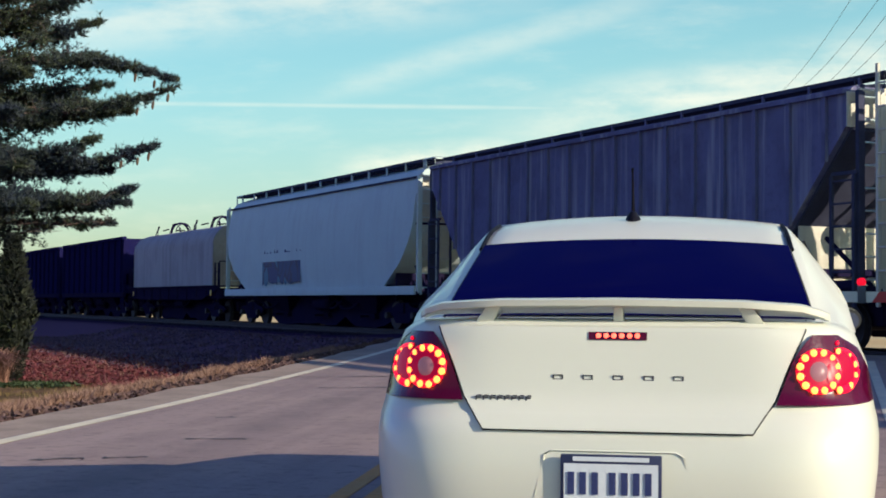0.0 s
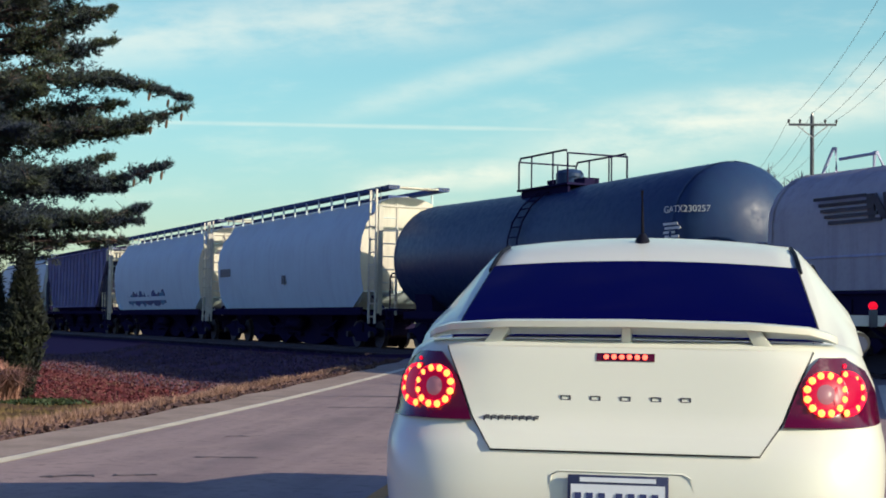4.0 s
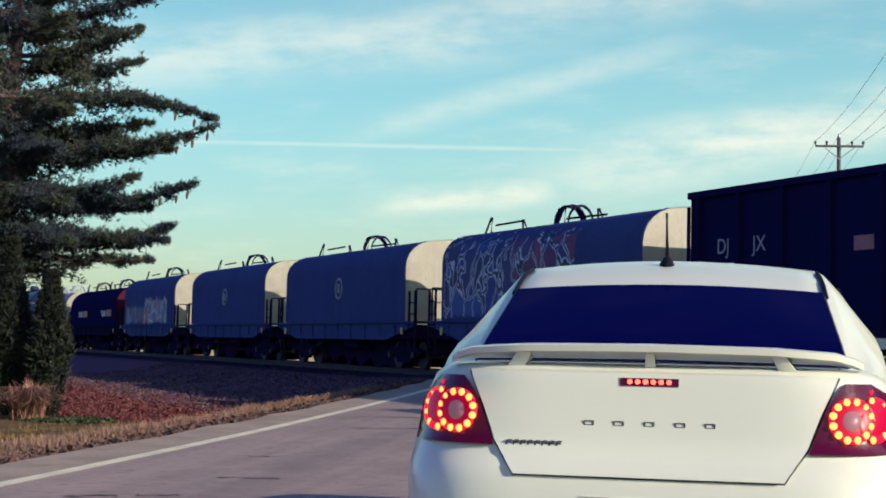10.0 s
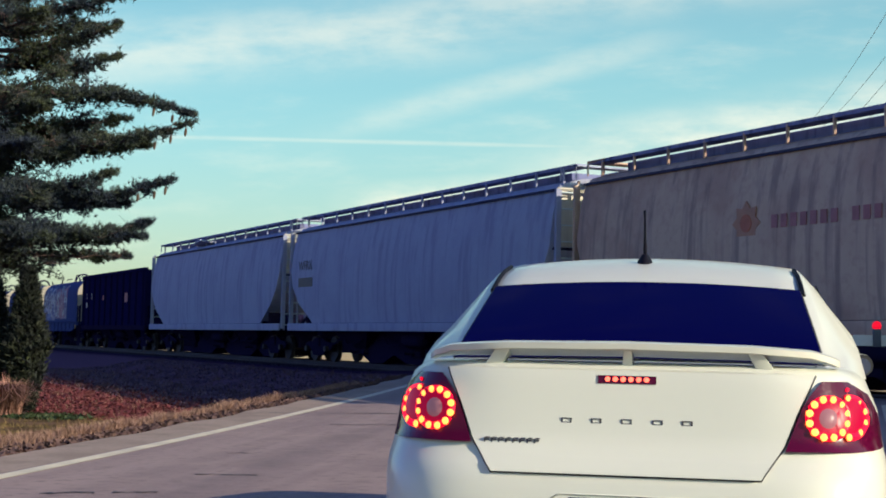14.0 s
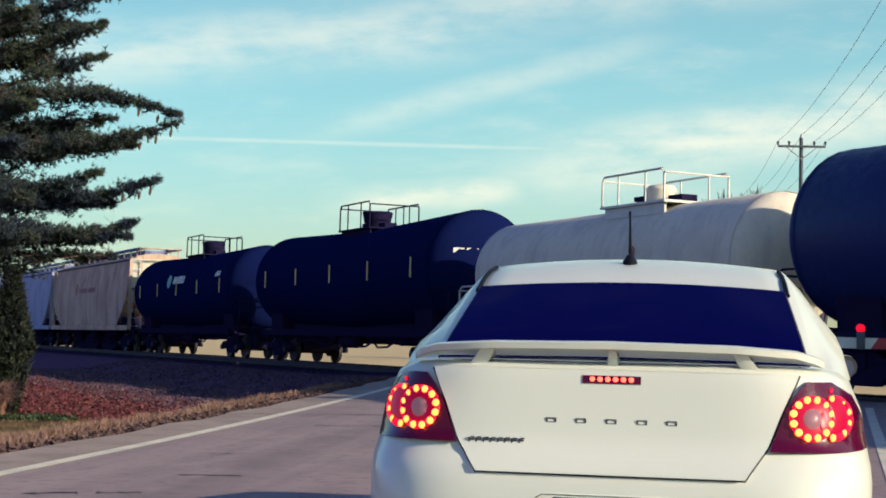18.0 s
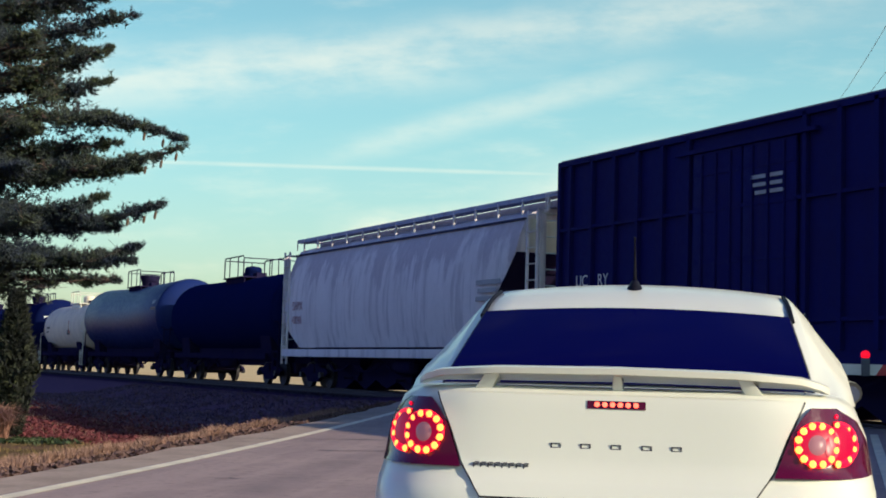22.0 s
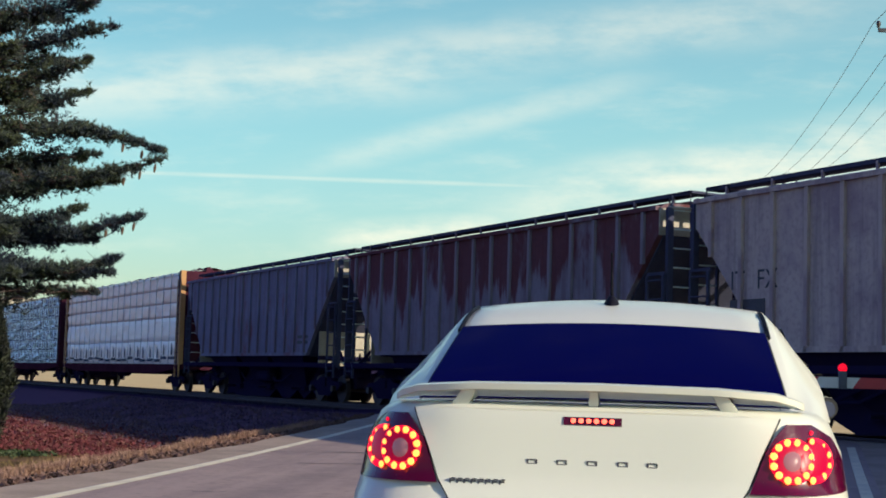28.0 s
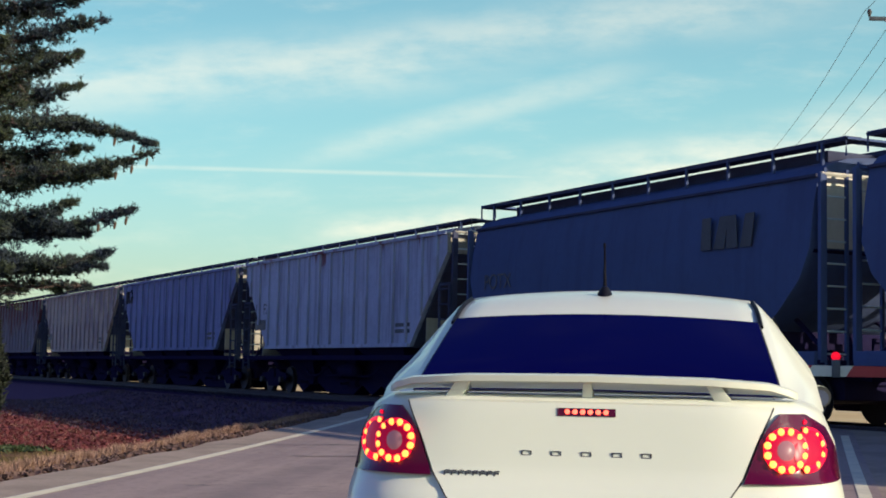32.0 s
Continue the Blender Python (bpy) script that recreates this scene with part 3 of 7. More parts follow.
def hopper(name, length, front, label, paint, style="smooth", top=4.35, end_paint=None, bays=3, low=None, board=0.16, cut=None, side_steps=False, board_paint=None, shoulder=0.56, edge=0.08, belly=(0.1, 2.35), porch=0.0, cut_ahead=None):
    """A covered hopper: slope-ended body, side sills, outlet bays, end frames, ladders, running boards and hatches."""
    root = start_car(name, length, label, "hopper car", front)
    hb, eave = length / 2 - (1.37 if style == "round" else 0.62), top - {"rib": 0.2, "round": 0.42, "smooth": shoulder}[style]
    low = low or (1.42 if style == "rib" else 1.22)
    wide = 1.5

    def section(x, z0):
        pts, k = [], 6
        for i in range(k + 1):
            z = z0 + (eave - z0) * i / k
            if style == "rib":
                w = wide
            elif style == "round":
                w = wide * math.sqrt(1 - ((z - 2.95) / (3.0 if z < 2.95 else top - 2.95)) ** 2)
            else:
                w = wide * (1 - belly[0] * abs((z - belly[1]) / 1.6) ** 2.2)
            pts.append((x, w, z))
        w0 = pts[-1][1]
        for i in range(1, 6):
            a = i / 6 * math.pi
            pts.append((x, w0 * math.cos(a), eave + (top - eave) * math.sin(a) ** (0.8 if style != "smooth" else 1.15)))
        pts += [(px, -py, pz) for px, py, pz in reversed(pts[: k + 1])]
        return pts

    slope = {"rib": 2.1, "round": 0.9, "smooth": 2.1}[style]
    high = {"rib": 3.75, "round": 1.75, "smooth": 3.0}[style]
    slope, high = cut or (slope, high)
    stations = [(-hb, high), (-hb + 0.02, high), (-hb + slope, low), (0, low), (hb - slope, low), (hb - 0.02, high), (hb, high)]
    if style == "round":
        stations = [(-hb, high), (-hb + 0.08, high - 0.1), (-hb + 0.4, high - 0.35), (-hb + slope, low), (0, low), (hb - slope, low), (hb - 0.4, high - 0.35), (hb - 0.08, high - 0.1), (hb, high)]
    ahead, ahead_high = cut_ahead or (slope, high)
    back = {1: hb, -1: hb - porch}
    if style == "smooth" and cut:
        stations = [(-hb + porch, high), (-hb + porch + slope, low), (0, low), (hb - ahead, low), (hb, ahead_high)]
    elif style == "smooth":
        stations = [(-hb, high), (-hb + 0.12 * slope, high - 0.3 * (high - low)), (-hb + 0.4 * slope, high - 0.62 * (high - low)), (-hb + slope, low), (0, low), (hb - slope, low), (hb - 0.4 * slope, high - 0.62 * (high - low)), (hb - 0.12 * slope, high - 0.3 * (high - low)), (hb, high)]
    part("body", Shape().rings([section(x, z) for x, z in stations]), paint, root, sharp=0.5)
    if style == "rib":
        rib = Shape().box((0, 0, 0), (0.09, 0.07, 1)).mesh("rib")
        count = 17
        for k in range(count):
            x = -hb + 0.5 + (2 * hb - 1.0) * k / (count - 1)
            reach = abs(x) - (hb - slope)
            z0 = low + max(0, reach) * (high - low) / slope
            for s in (-1, 1):
                part("rib", rib, paint, root, loc=Matrix.Translation((x, s * (wide + 0.03), (z0 + eave) / 2)) @ Matrix.Diagonal((1, 1, eave - z0, 1)))
        for s in (-1, 1):
            part("top_chord", Shape().box((0, s * (wide + 0.02), eave), (2 * hb, 0.12, 0.08)), paint, root)
            part("lower_chord", Shape().box((0, s * (wide + 0.015), low + 0.04), (2 * (hb - slope), 0.1, 0.1)), paint, root)
    if style == "smooth":
        for s in (-1, 1):
            # flange darker than the body: the eave's shadow line is painted in
            part("eave_flange", Shape().box((porch / 2, s * (section(0, low)[6][1] + 0.02), eave), (2 * hb - porch, 0.09, 0.05)), trough_mat, root)
    for s in (-1, 1):
        depth = 0.24 if style != "rib" else 0.14
        part("side_sill", Shape().box((0, s * 1.47, 1.12), (2 * hb + 0.3, 0.09, depth)), paint if style == "smooth" else iron, root, bevel=0.01)
    part("centre_sill", Shape().box((0, 0, 0.9), (2 * hb + 0.3, 0.5, 0.3)), iron, root)
    span = 2 * (hb - 2.6) / bays
    for k in range(bays):
        x = -hb + 2.6 + span * (k + 0.5)
        a, b = span / 2 - 0.05, 0.35
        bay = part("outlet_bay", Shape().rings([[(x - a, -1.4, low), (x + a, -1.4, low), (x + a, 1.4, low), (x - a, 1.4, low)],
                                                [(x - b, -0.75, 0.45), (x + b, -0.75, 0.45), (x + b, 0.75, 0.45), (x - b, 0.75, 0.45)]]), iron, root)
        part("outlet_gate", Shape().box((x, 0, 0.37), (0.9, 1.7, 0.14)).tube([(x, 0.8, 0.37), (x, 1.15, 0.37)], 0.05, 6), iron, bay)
    ends = end_paint or paint
    steps = ends if style == "round" else trough_mat if style == "rib" else paint
    for e in (-1, 1):
        xe = e * (length / 2 - (0.1 if style == "round" else 0.42))
        part("end_platform", Shape().box((e * (length / 2 - 1.07), 0, 1.06), (1.35, 2.9, 0.08)), iron, root)
        he, run, rise_to = back[e], ahead if e > 0 else slope, ahead_high if e > 0 else high
        if style == "round":
            part("end_sheet", Shape().prism([(q[1] * 0.995, q[2]) for q in section(0, high)], e * (he + 0.004), e * (he + 0.02), "x"), ends, root)
        else:
            part("end_sheet", Shape().box((e * (he + 0.012), 0, (rise_to + eave) / 2), (0.02, 2 * section(0, low)[6][1], eave - rise_to)), ends, root)
        # dark sheet on rib and smooth cars: shade between cars put into the colour
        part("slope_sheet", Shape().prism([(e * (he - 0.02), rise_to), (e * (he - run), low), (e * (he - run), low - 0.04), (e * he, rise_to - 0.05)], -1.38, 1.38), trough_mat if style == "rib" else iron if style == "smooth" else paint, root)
        if style != "round":
            # upright bulkhead under the slope sheet
            xb = he - 0.66 * run
            zb = rise_to - 0.66 * (rise_to - low) - 0.05
            # iron on smooth cars paints in the shade under the overhang
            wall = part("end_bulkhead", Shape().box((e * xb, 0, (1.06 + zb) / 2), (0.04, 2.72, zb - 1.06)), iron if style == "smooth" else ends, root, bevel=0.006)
            part("bulkhead_beam", Shape().box((e * (xb + 0.06), 0, 1.35), (0.08, 2.74, 0.13)), iron, wall)
            part("retaining_valve", Shape().tube([(e * (hb - 0.05), 0.55, 1.1), (e * (hb - 0.05), 0.55, 1.32), (e * (hb - 0.05), 0.55, 1.5)], [0.07, 0.06, 0.02], 8), iron, root)
            part("brake_lever", Shape().box((e * (hb - 0.2), -0.35, 1.3), (0.06, 0.5, 0.4)), iron, root)
        for s in (-1, 1):
            part("corner_post", Shape().box((xe, s * 1.4, (1.05 + eave) / 2), (0.08, 0.09, eave - 1.05)), steps, root)
            part("diagonal_brace", Shape().tube([(xe - e * 0.05, s * 1.1, 1.1), (e * (hb - 1.2), s * 0.9, 1.95)], 0.045, 5), iron, root)
        for s in (1, -1):
            ladder(root, steps, (xe, s * 1.33), (xe, s * 0.85), 0.0, 1.0, eave + 0.1, name="end_ladder")
        if style == "round" or side_steps:
            ladder(root, steps, (xe - e * 0.03, 1.5), (xe - e * 0.5, 1.5), 0.02, 0.75, eave + (0.5 if style == "round" else 0.1), name="side_ladder")
        elif style == "rib":
            ladder(root, steps, (xe - e * 0.03, 1.49), (xe - e * 0.58, 1.49), 0.02, 0.75, 2.95, name="side_ladder")
            part("ladder_stay", Shape().box((xe - e * 0.3, 1.45, 2.98), (0.62, 0.06, 0.06)), steps, root)
        part("top_rail", Shape().tube([(xe, -1.4, eave), (xe, 1.4, eave)], 0.04, 6), ends, root)
    part("brake_wheel", Shape().tube([(-hb - 0.12, -0.5, 2.6), (-hb - 0.16, -0.5, 2.6)], 0.28, 14), iron, root)
    part("brake_cylinder", Shape().tube([(hb - 1.5, 0.5, 1.35), (hb - 0.8, 0.5, 1.35)], 0.2, 10), iron, root)
    # roof: running boards on brackets round a line of hatches
    rise = top + board + (0.04 if style == "rib" else 0.0)
    for s in (-1, 1):
        part("running_board", Shape().box((0, s * 0.82, rise), (2 * hb + (1.9 if style == "round" else 0.7), 0.36, edge)), board_paint or (grate_mat if style == "round" else trough_mat), root)
        key = (style, round(board, 2), paint.name)
        if key not in BRACKET:
            h = board + 0.22
            BRACKET[key] = Shape().box((0, 0, -h / 2), (0.05, 0.05, h)).box((0, -0.15, -0.02), (0.05, 0.34, 0.04)).mesh("board_bracket")
        count = int(length / 1.3)
        for k in range(count):
            x = -hb + 0.25 + (2 * hb - 0.5) * k / (count - 1)
            part("board_bracket", BRACKET[key], paint, root, loc=Matrix.Translation((x, s * 0.98, rise)) @ (Matrix.Identity(4) if s > 0 else pose(0, 0, 0, 0, 0, 180)))
    for e in (-1, 1):
        part("cross_board", Shape().box((e * (hb + (0.75 if style == "round" else 0.2)), 0, rise), (0.4, 2.0, 0.04)), steps, root)
        part("end_hoop", Shape().tube([(e * (hb + 0.36), 1.0, rise - 0.3), (e * (hb + 0.36), 1.0, rise + 0.02), (e * (hb - 0.35), 1.0, rise + 0.02), (e * (hb - 0.35), 1.0, rise - 0.3)], 0.022, 5), steps, root)
    part("hatch_trough", Shape().box((0, 0, top + max(0.03, board / 2 - 0.05)), (2 * hb - 1.2, 1.1 if style == "smooth" else 0.7, 0.1 if style == "round" else max(0.12, board))), board_paint or trough_mat, root, bevel=0.02)
    return root


def on_barrel(outline, radius, mid, lift=0.02):
    """A flat marking laid round a barrel's side: outline in x and z; mid is the axis height, or a function of x."""
    axis = mid if callable(mid) else (lambda x: mid)
    return Shape().put([(x, math.sqrt(radius ** 2 - (z - axis(x)) ** 2) + lift, z) for x, z in outline], [tuple(range(len(outline)))])


def barrel_word(parent, material, x, z, size, count, radius, mid, name="stencil"):
    """A word as plain letter blocks on a barrel."""
    for k in range(count):
        a, w = x - k * size * 0.8, size * 0.56
        part(name, on_barrel([(a, z), (a - w, z), (a - w, z + size * 0.5), (a - w, z + size), (a, z + size), (a, z + size * 0.5)], radius, mid, 0.012), material, parent)


def tank(name, half, centre, label, paint, radius=1.48, mid=2.62, head=None, dome="tall", cage=iron, tabs=None, band=None, dome_at=0.0, overhang=0.7, cage_high=0.8, sag=0.0, bulge=0.62, rungs=False):
    """A tank car: barrel with domed heads, saddles, top platform with rails, ladders, handrails."""
    length = 2 * (half + overhang)
    root = start_car(name, length, label, "tank car", centre + length / 2, slung=False)
    n = 36
    prof = [(-half, 0.03)] + [(-half + bulge * (1 - math.cos(a)), radius * math.sin(a)) for a in [k * math.pi / 14 for k in range(1, 7)]] + [(-half + bulge, radius)]
    def axis(x):
        return mid - sag * max(0.0, 1 - abs(x) / (half - bulge))

    prof += [(x, radius) for x in (-half * 0.5, 0.0, half * 0.5)] + [(-x, r) for x, r in reversed(prof)]
    part("tank", Shape().rings([[(x, r * math.cos(2 * math.pi * i / n), axis(x) + r * math.sin(2 * math.pi * i / n)) for i in range(n)] for x, r in prof]), paint, root, sharp=0.9)
    for x in (-half + bulge, half - bulge, 0.0) if band else (-half + bulge, half - bulge):
        part("weld_band", Shape().rings([[(x + dx, (radius + 0.008) * math.cos(2 * math.pi * i / n), axis(x) + (radius + 0.008) * math.sin(2 * math.pi * i / n)) for i in range(n)] for dx in (-0.04, 0.04)], caps=False),
             paint, root, sharp=0.9)
    for e in (-1, 1):
        part("saddle", Shape().prism([(-1.2, mid - 0.85), (-0.7, mid - 1.35), (0.7, mid - 1.35), (1.2, mid - 0.85), (1.1, 0.8), (-1.1, 0.8)], e * (length / 2 - 2.9), e * (length / 2 - 1.8), "x"), iron, root)
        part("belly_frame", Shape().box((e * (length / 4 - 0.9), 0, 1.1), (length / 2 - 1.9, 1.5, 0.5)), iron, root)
        part("stub_sill", Shape().box((e * (length / 2 - 1.8), 0, 0.95), (3.2, 0.5, 0.35)), iron, root)
        part("end_platform", Shape().box((e * (length / 2 - 0.75), 0, 1.16), (0.75, 2.8, 0.06)), iron, root)
        hoop = Shape()
        for s in (-1, 1):
            hoop.tube([(e * (length / 2 - 0.45), s * 1.35, 0.5), (e * (length / 2 - 0.45), s * 1.35, 2.1), (e * (length / 2 - 0.6), s * 1.35, 2.2), (e * (length / 2 - 1.3), s * 1.35, 2.2)], 0.024, 6)
        hoop.tube([(e * (length / 2 - 0.42), -1.35, 2.1), (e * (length / 2 - 0.42), 1.35, 2.1)], 0.024, 6)
        part("end_rail", hoop, cage, root)
        ladder(root, cage, (e * (length / 2 - 0.35), 1.4), (e * (length / 2 - 0.8), 1.4), 0.02, 0.4, 1.2, 0.3, "sill_step")
    for s in (-1, 1):
        part("walkway_sill", Shape().box((0, s * 1.38, 1.0), (length - 3.2, 0.1, 0.2)), iron, root)
        rail = Shape().tube([(-half + 0.9, s * (radius * 0.96), mid - 0.25), (half - 0.9, s * (radius * 0.96), mid - 0.25)], 0.016, 5)
        part("side_handrail", rail, cage, root)
    crown = axis(dome_at) + radius
    deck = part("top_platform", Shape().box((0, 0, crown + 0.0), (2.5, 1.7, 0.05)).box((0, 0.75, crown - 0.14), (2.3, 0.05, 0.22)).box((0, -0.75, crown - 0.14), (2.3, 0.05, 0.22)), cage, root)
    if dome == "tall":
        part("dome_housing", Shape().rings([[(0.1 + r * math.cos(i * math.pi / 9), r * math.sin(i * math.pi / 9), z) for i in range(18)]
                                            for r, z in ((0.37, crown - 0.06), (0.38, crown + 0.08), (0.46, crown + 0.46), (0.47, crown + 0.52), (0.485, crown + 0.53), (0.485, crown + 0.575), (0.44, crown + 0.6))]), cage, root)
    else:
        part("dome_housing", Shape().rings([[(0.1 + r * math.cos(i * math.pi / 9), r * math.sin(i * math.pi / 9), z) for i in range(18)]
                                            for r, z in ((0.34, crown), (0.34, crown + 0.38), (0.28, crown + 0.46), (0.1, crown + 0.5))]), paint, root)
    part("valve", Shape().tube([(0.75, 0.1, crown), (0.75, 0.1, crown + 0.25)], 0.1, 8).box((0.75, 0.1, crown + 0.22), (0.35, 0.14, 0.1)), iron, root)
    part("fitting_box", Shape().box((-0.7, 0, crown + 0.1), (0.5, 0.4, 0.2)), iron, root)
    top = crown + cage_high
    for s in (-1, 1):
        shape = Shape().tube([(-1.2, s * 0.82, crown), (-1.2, s * 0.82, top - 0.12), (-1.12, s * 0.82, top), (1.12, s * 0.82, top), (1.2, s * 0.82, top - 0.12), (1.2, s * 0.82, crown)], 0.026, 6)
        for x in (-0.5, 0.55):
            shape.tube([(x, s * 0.82, crown), (x, s * 0.82, top)], 0.022, 6)
        part("platform_rail", shape, cage, root)
    for e in (-1, 1):
        part("end_gate_rail", Shape().tube([(e * 1.22, -0.82, top - 0.08), (e * 1.22, 0.82, top - 0.08)], 0.022, 6).tube([(e * 1.22, -0.3, crown), (e * 1.22, -0.3, top - 0.08)], 0.02, 6), cage, root)
    if rungs:
        arc = radius + 0.09
        lad = Shape()
        for x in (-0.24, 0.24):
            lad.tube([(x, arc * math.cos(a), axis(0) + arc * math.sin(a)) for a in [radians(-55 + 16 * k) for k in range(9)]] , 0.022, 5)
        for k in range(14):
            a = radians(-52 + 9 * k)
            lad.tube([(-0.24, arc * math.cos(a), axis(0) + arc * math.sin(a)), (0.24, arc * math.cos(a), axis(0) + arc * math.sin(a))], 0.015, 5)
        part("side_ladder", lad, cage, root)
    if tabs:
        for k in range(5):
            x = half - 1.6 - k * (2 * half - 3.2) / 4
            part("reflector", Shape().box((x, radius + 0.006, mid + 0.02), (0.09, 0.012, 0.55)), tabs, root)
    for ob in root.children:
        if ob.name.split(".")[0] in ("top_platform", "dome_housing", "valve", "fitting_box", "platform_rail", "end_gate_rail", "side_ladder"):
            ob.location.x = dome_at
    part("brake_cylinder", Shape().tube([(1.2, 0.6, 0.85), (2.0, 0.6, 0.85)], 0.2, 10), iron, root)
    part("bottom_outlet", Shape().tube([(0, 0, mid - radius + 0.05), (0, 0, 0.7)], 0.22, 10), iron, root)
    return root


def coil_car(name, length, front, label, paint, end_paint, hoods=1, dark_sill=None, top=3.8, rounding=0.78, gear=iron, margin=2.7):
    """A coil car: low trough frame, one or two removable hoods with lifting gear, end platforms with rails."""
    root = start_car(name, length, label, "coil car", front)
    frame_mat = dark_sill or iron
    base = 1.38
    for s in (-1, 1):
        part("side_sill", Shape().prism([(-length / 2 + 0.5, 1.28), (-length / 2 + 2.6, 0.86), (length / 2 - 2.6, 0.86), (length / 2 - 0.5, 1.28), (length / 2 - 0.5, base), (-length / 2 + 0.5, base)], s * 1.38, s * 1.48),
             frame_mat, root)
        for k in range(9):
            x = (k - 4) * (length - 2.6) / 9
            part("sill_rib", Shape().box((x, s * 1.5, 1.13), (0.07, 0.05, 0.5 if abs(k - 4) < 3 else 0.3)), frame_mat, root)
        part("sill_flange", Shape().box((0, s * 1.5, base), (length - 1.0, 0.14, 0.05)), frame_mat, root)
    part("trough", Shape().box((0, 0, 1.1), (length - 1.2, 2.7, 0.4)), iron, root)
    part("centre_sill", Shape().box((0, 0, 0.82), (length - 1.0, 0.55, 0.3)), iron, root)
    half = (length - margin) / 2
    wide = 1.44

    def section(x):
        pts = [(x, wide, base + 0.04), (x, wide, top - rounding)]
        for k in range(1, 7):
            a = k / 6 * math.pi / 2
            pts.append((x, wide - rounding * 1.15 * (1 - math.cos(a)), top - rounding + rounding * math.sin(a)))
        pts.append((x, 0, top + 0.05))
        return pts + [(px, -py, pz) for px, py, pz in reversed(pts[:-1])]

    spans = [(-half, half)] if hoods == 1 else [(-half, -0.04), (0.04, half)]
    for a, b in spans:
        hood = part("hood", Shape().rings([section(a), section(b)]), paint, root, sharp=0.4)
        for x in (a + 0.02, b - 0.02):
            ring = [Vector(p) for p in section(x)]
            grown = [Vector((p.x, p.y * 1.012, p.z + 0.012)) for p in ring]
            part("hood_band", Shape().rings([[p + Vector((-0.06, 0, 0)) for p in grown], [p + Vector((0.06, 0, 0)) for p in grown]], caps=False), paint, hood, sharp=0.4)
        for e, x in ((-1, a), (1, b)):
            if hoods == 1 or abs(x) > 1:
                part("hood_end", Shape().prism([(p[1] * 0.985, p[2] - 0.01) for p in section(0)], x + e * 0.002, x + e * 0.02, "x"), end_paint, hood)
        mid, span = (a + b) / 2, b - a
        for x, arch in ((mid + 0.3, True), (mid + span * 0.4, False)):
            # lifting bracket: upright hoops and, at one end, a broad guide arch across the roof
            for s in (-1, 1):
                y = s * 0.6
                for dx in ((-0.3,) if arch else (0,)):
                    shape = Shape().tube([(x + dx - 0.2, y, top - 0.08), (x + dx - 0.03, y * 0.8, top + 0.42), (x + dx + 0.03, y * 0.8, top + 0.42), (x + dx + 0.2, y, top - 0.08)], 0.03, 6)
                    part("lifting_bracket", shape, gear, hood)
            if arch:
                for dx, r, w in ((0.28, 0.5, 0.14), (-0.25, 0.46, 0.04)):
                    pts = [(x + dx, (r - 0.1) * math.cos(t), top - 0.02 + r * math.sin(t)) for t in [k * math.pi / 12 for k in range(13)]]
                    part("guide_arch", Shape().rings([[Vector(p) + Vector((ex, 0, ez)) for ex, ez in ((-w, 0), (w, 0), (w, 0.06), (-w, 0.06))] for p in pts]), gear, hood)
                part("guide_bar", Shape().tube([(x - 0.3, 0.3, top + 0.4), (x + 0.05, 0.3, top + 0.46), (x + 0.35, 0.3, top + 0.4)], 0.03, 6), gear, hood)
        for x0, z0, x1, z1 in ((mid - span * 0.16, 0.12, mid + 0.3, 0.15), (mid + span * 0.26, 0.26, mid + span * 0.42, 0.24)):
            part("lifting_beam", Shape().tube([(x0, 0.25, top + z0), (x1, 0.25, top + z1)], 0.03, 6), gear, hood)
    for e in (-1, 1):
        xe = e * (length / 2 - 0.55)
        part("end_platform", Shape().box((e * (length / 2 - 0.75), 0, base), (0.6, 2.9, 0.05)), iron, root)
        rail = Shape()
        for y in (-1.4, -0.5, 0.5, 1.4):
            rail.tube([(xe, y, base), (xe, y, base + 0.95)], 0.024, 6)
        rail.tube([(xe, -1.4, base + 0.95), (xe, 1.4, base + 0.95)], 0.024, 6)
        part("end_rail", rail, gear, root)
        ladder(root, gear, (xe + e * 0.05, 1.46), (xe - e * 0.38, 1.46), 0.02, 0.45, base + 0.9, 0.32, "side_ladder")
        part("deck_lamp_plate", Shape().box((e * (length / 2 - 1.4), 1.49, 1.12), (0.14, 0.02, 0.2)), mark_yellow, root)
    return root


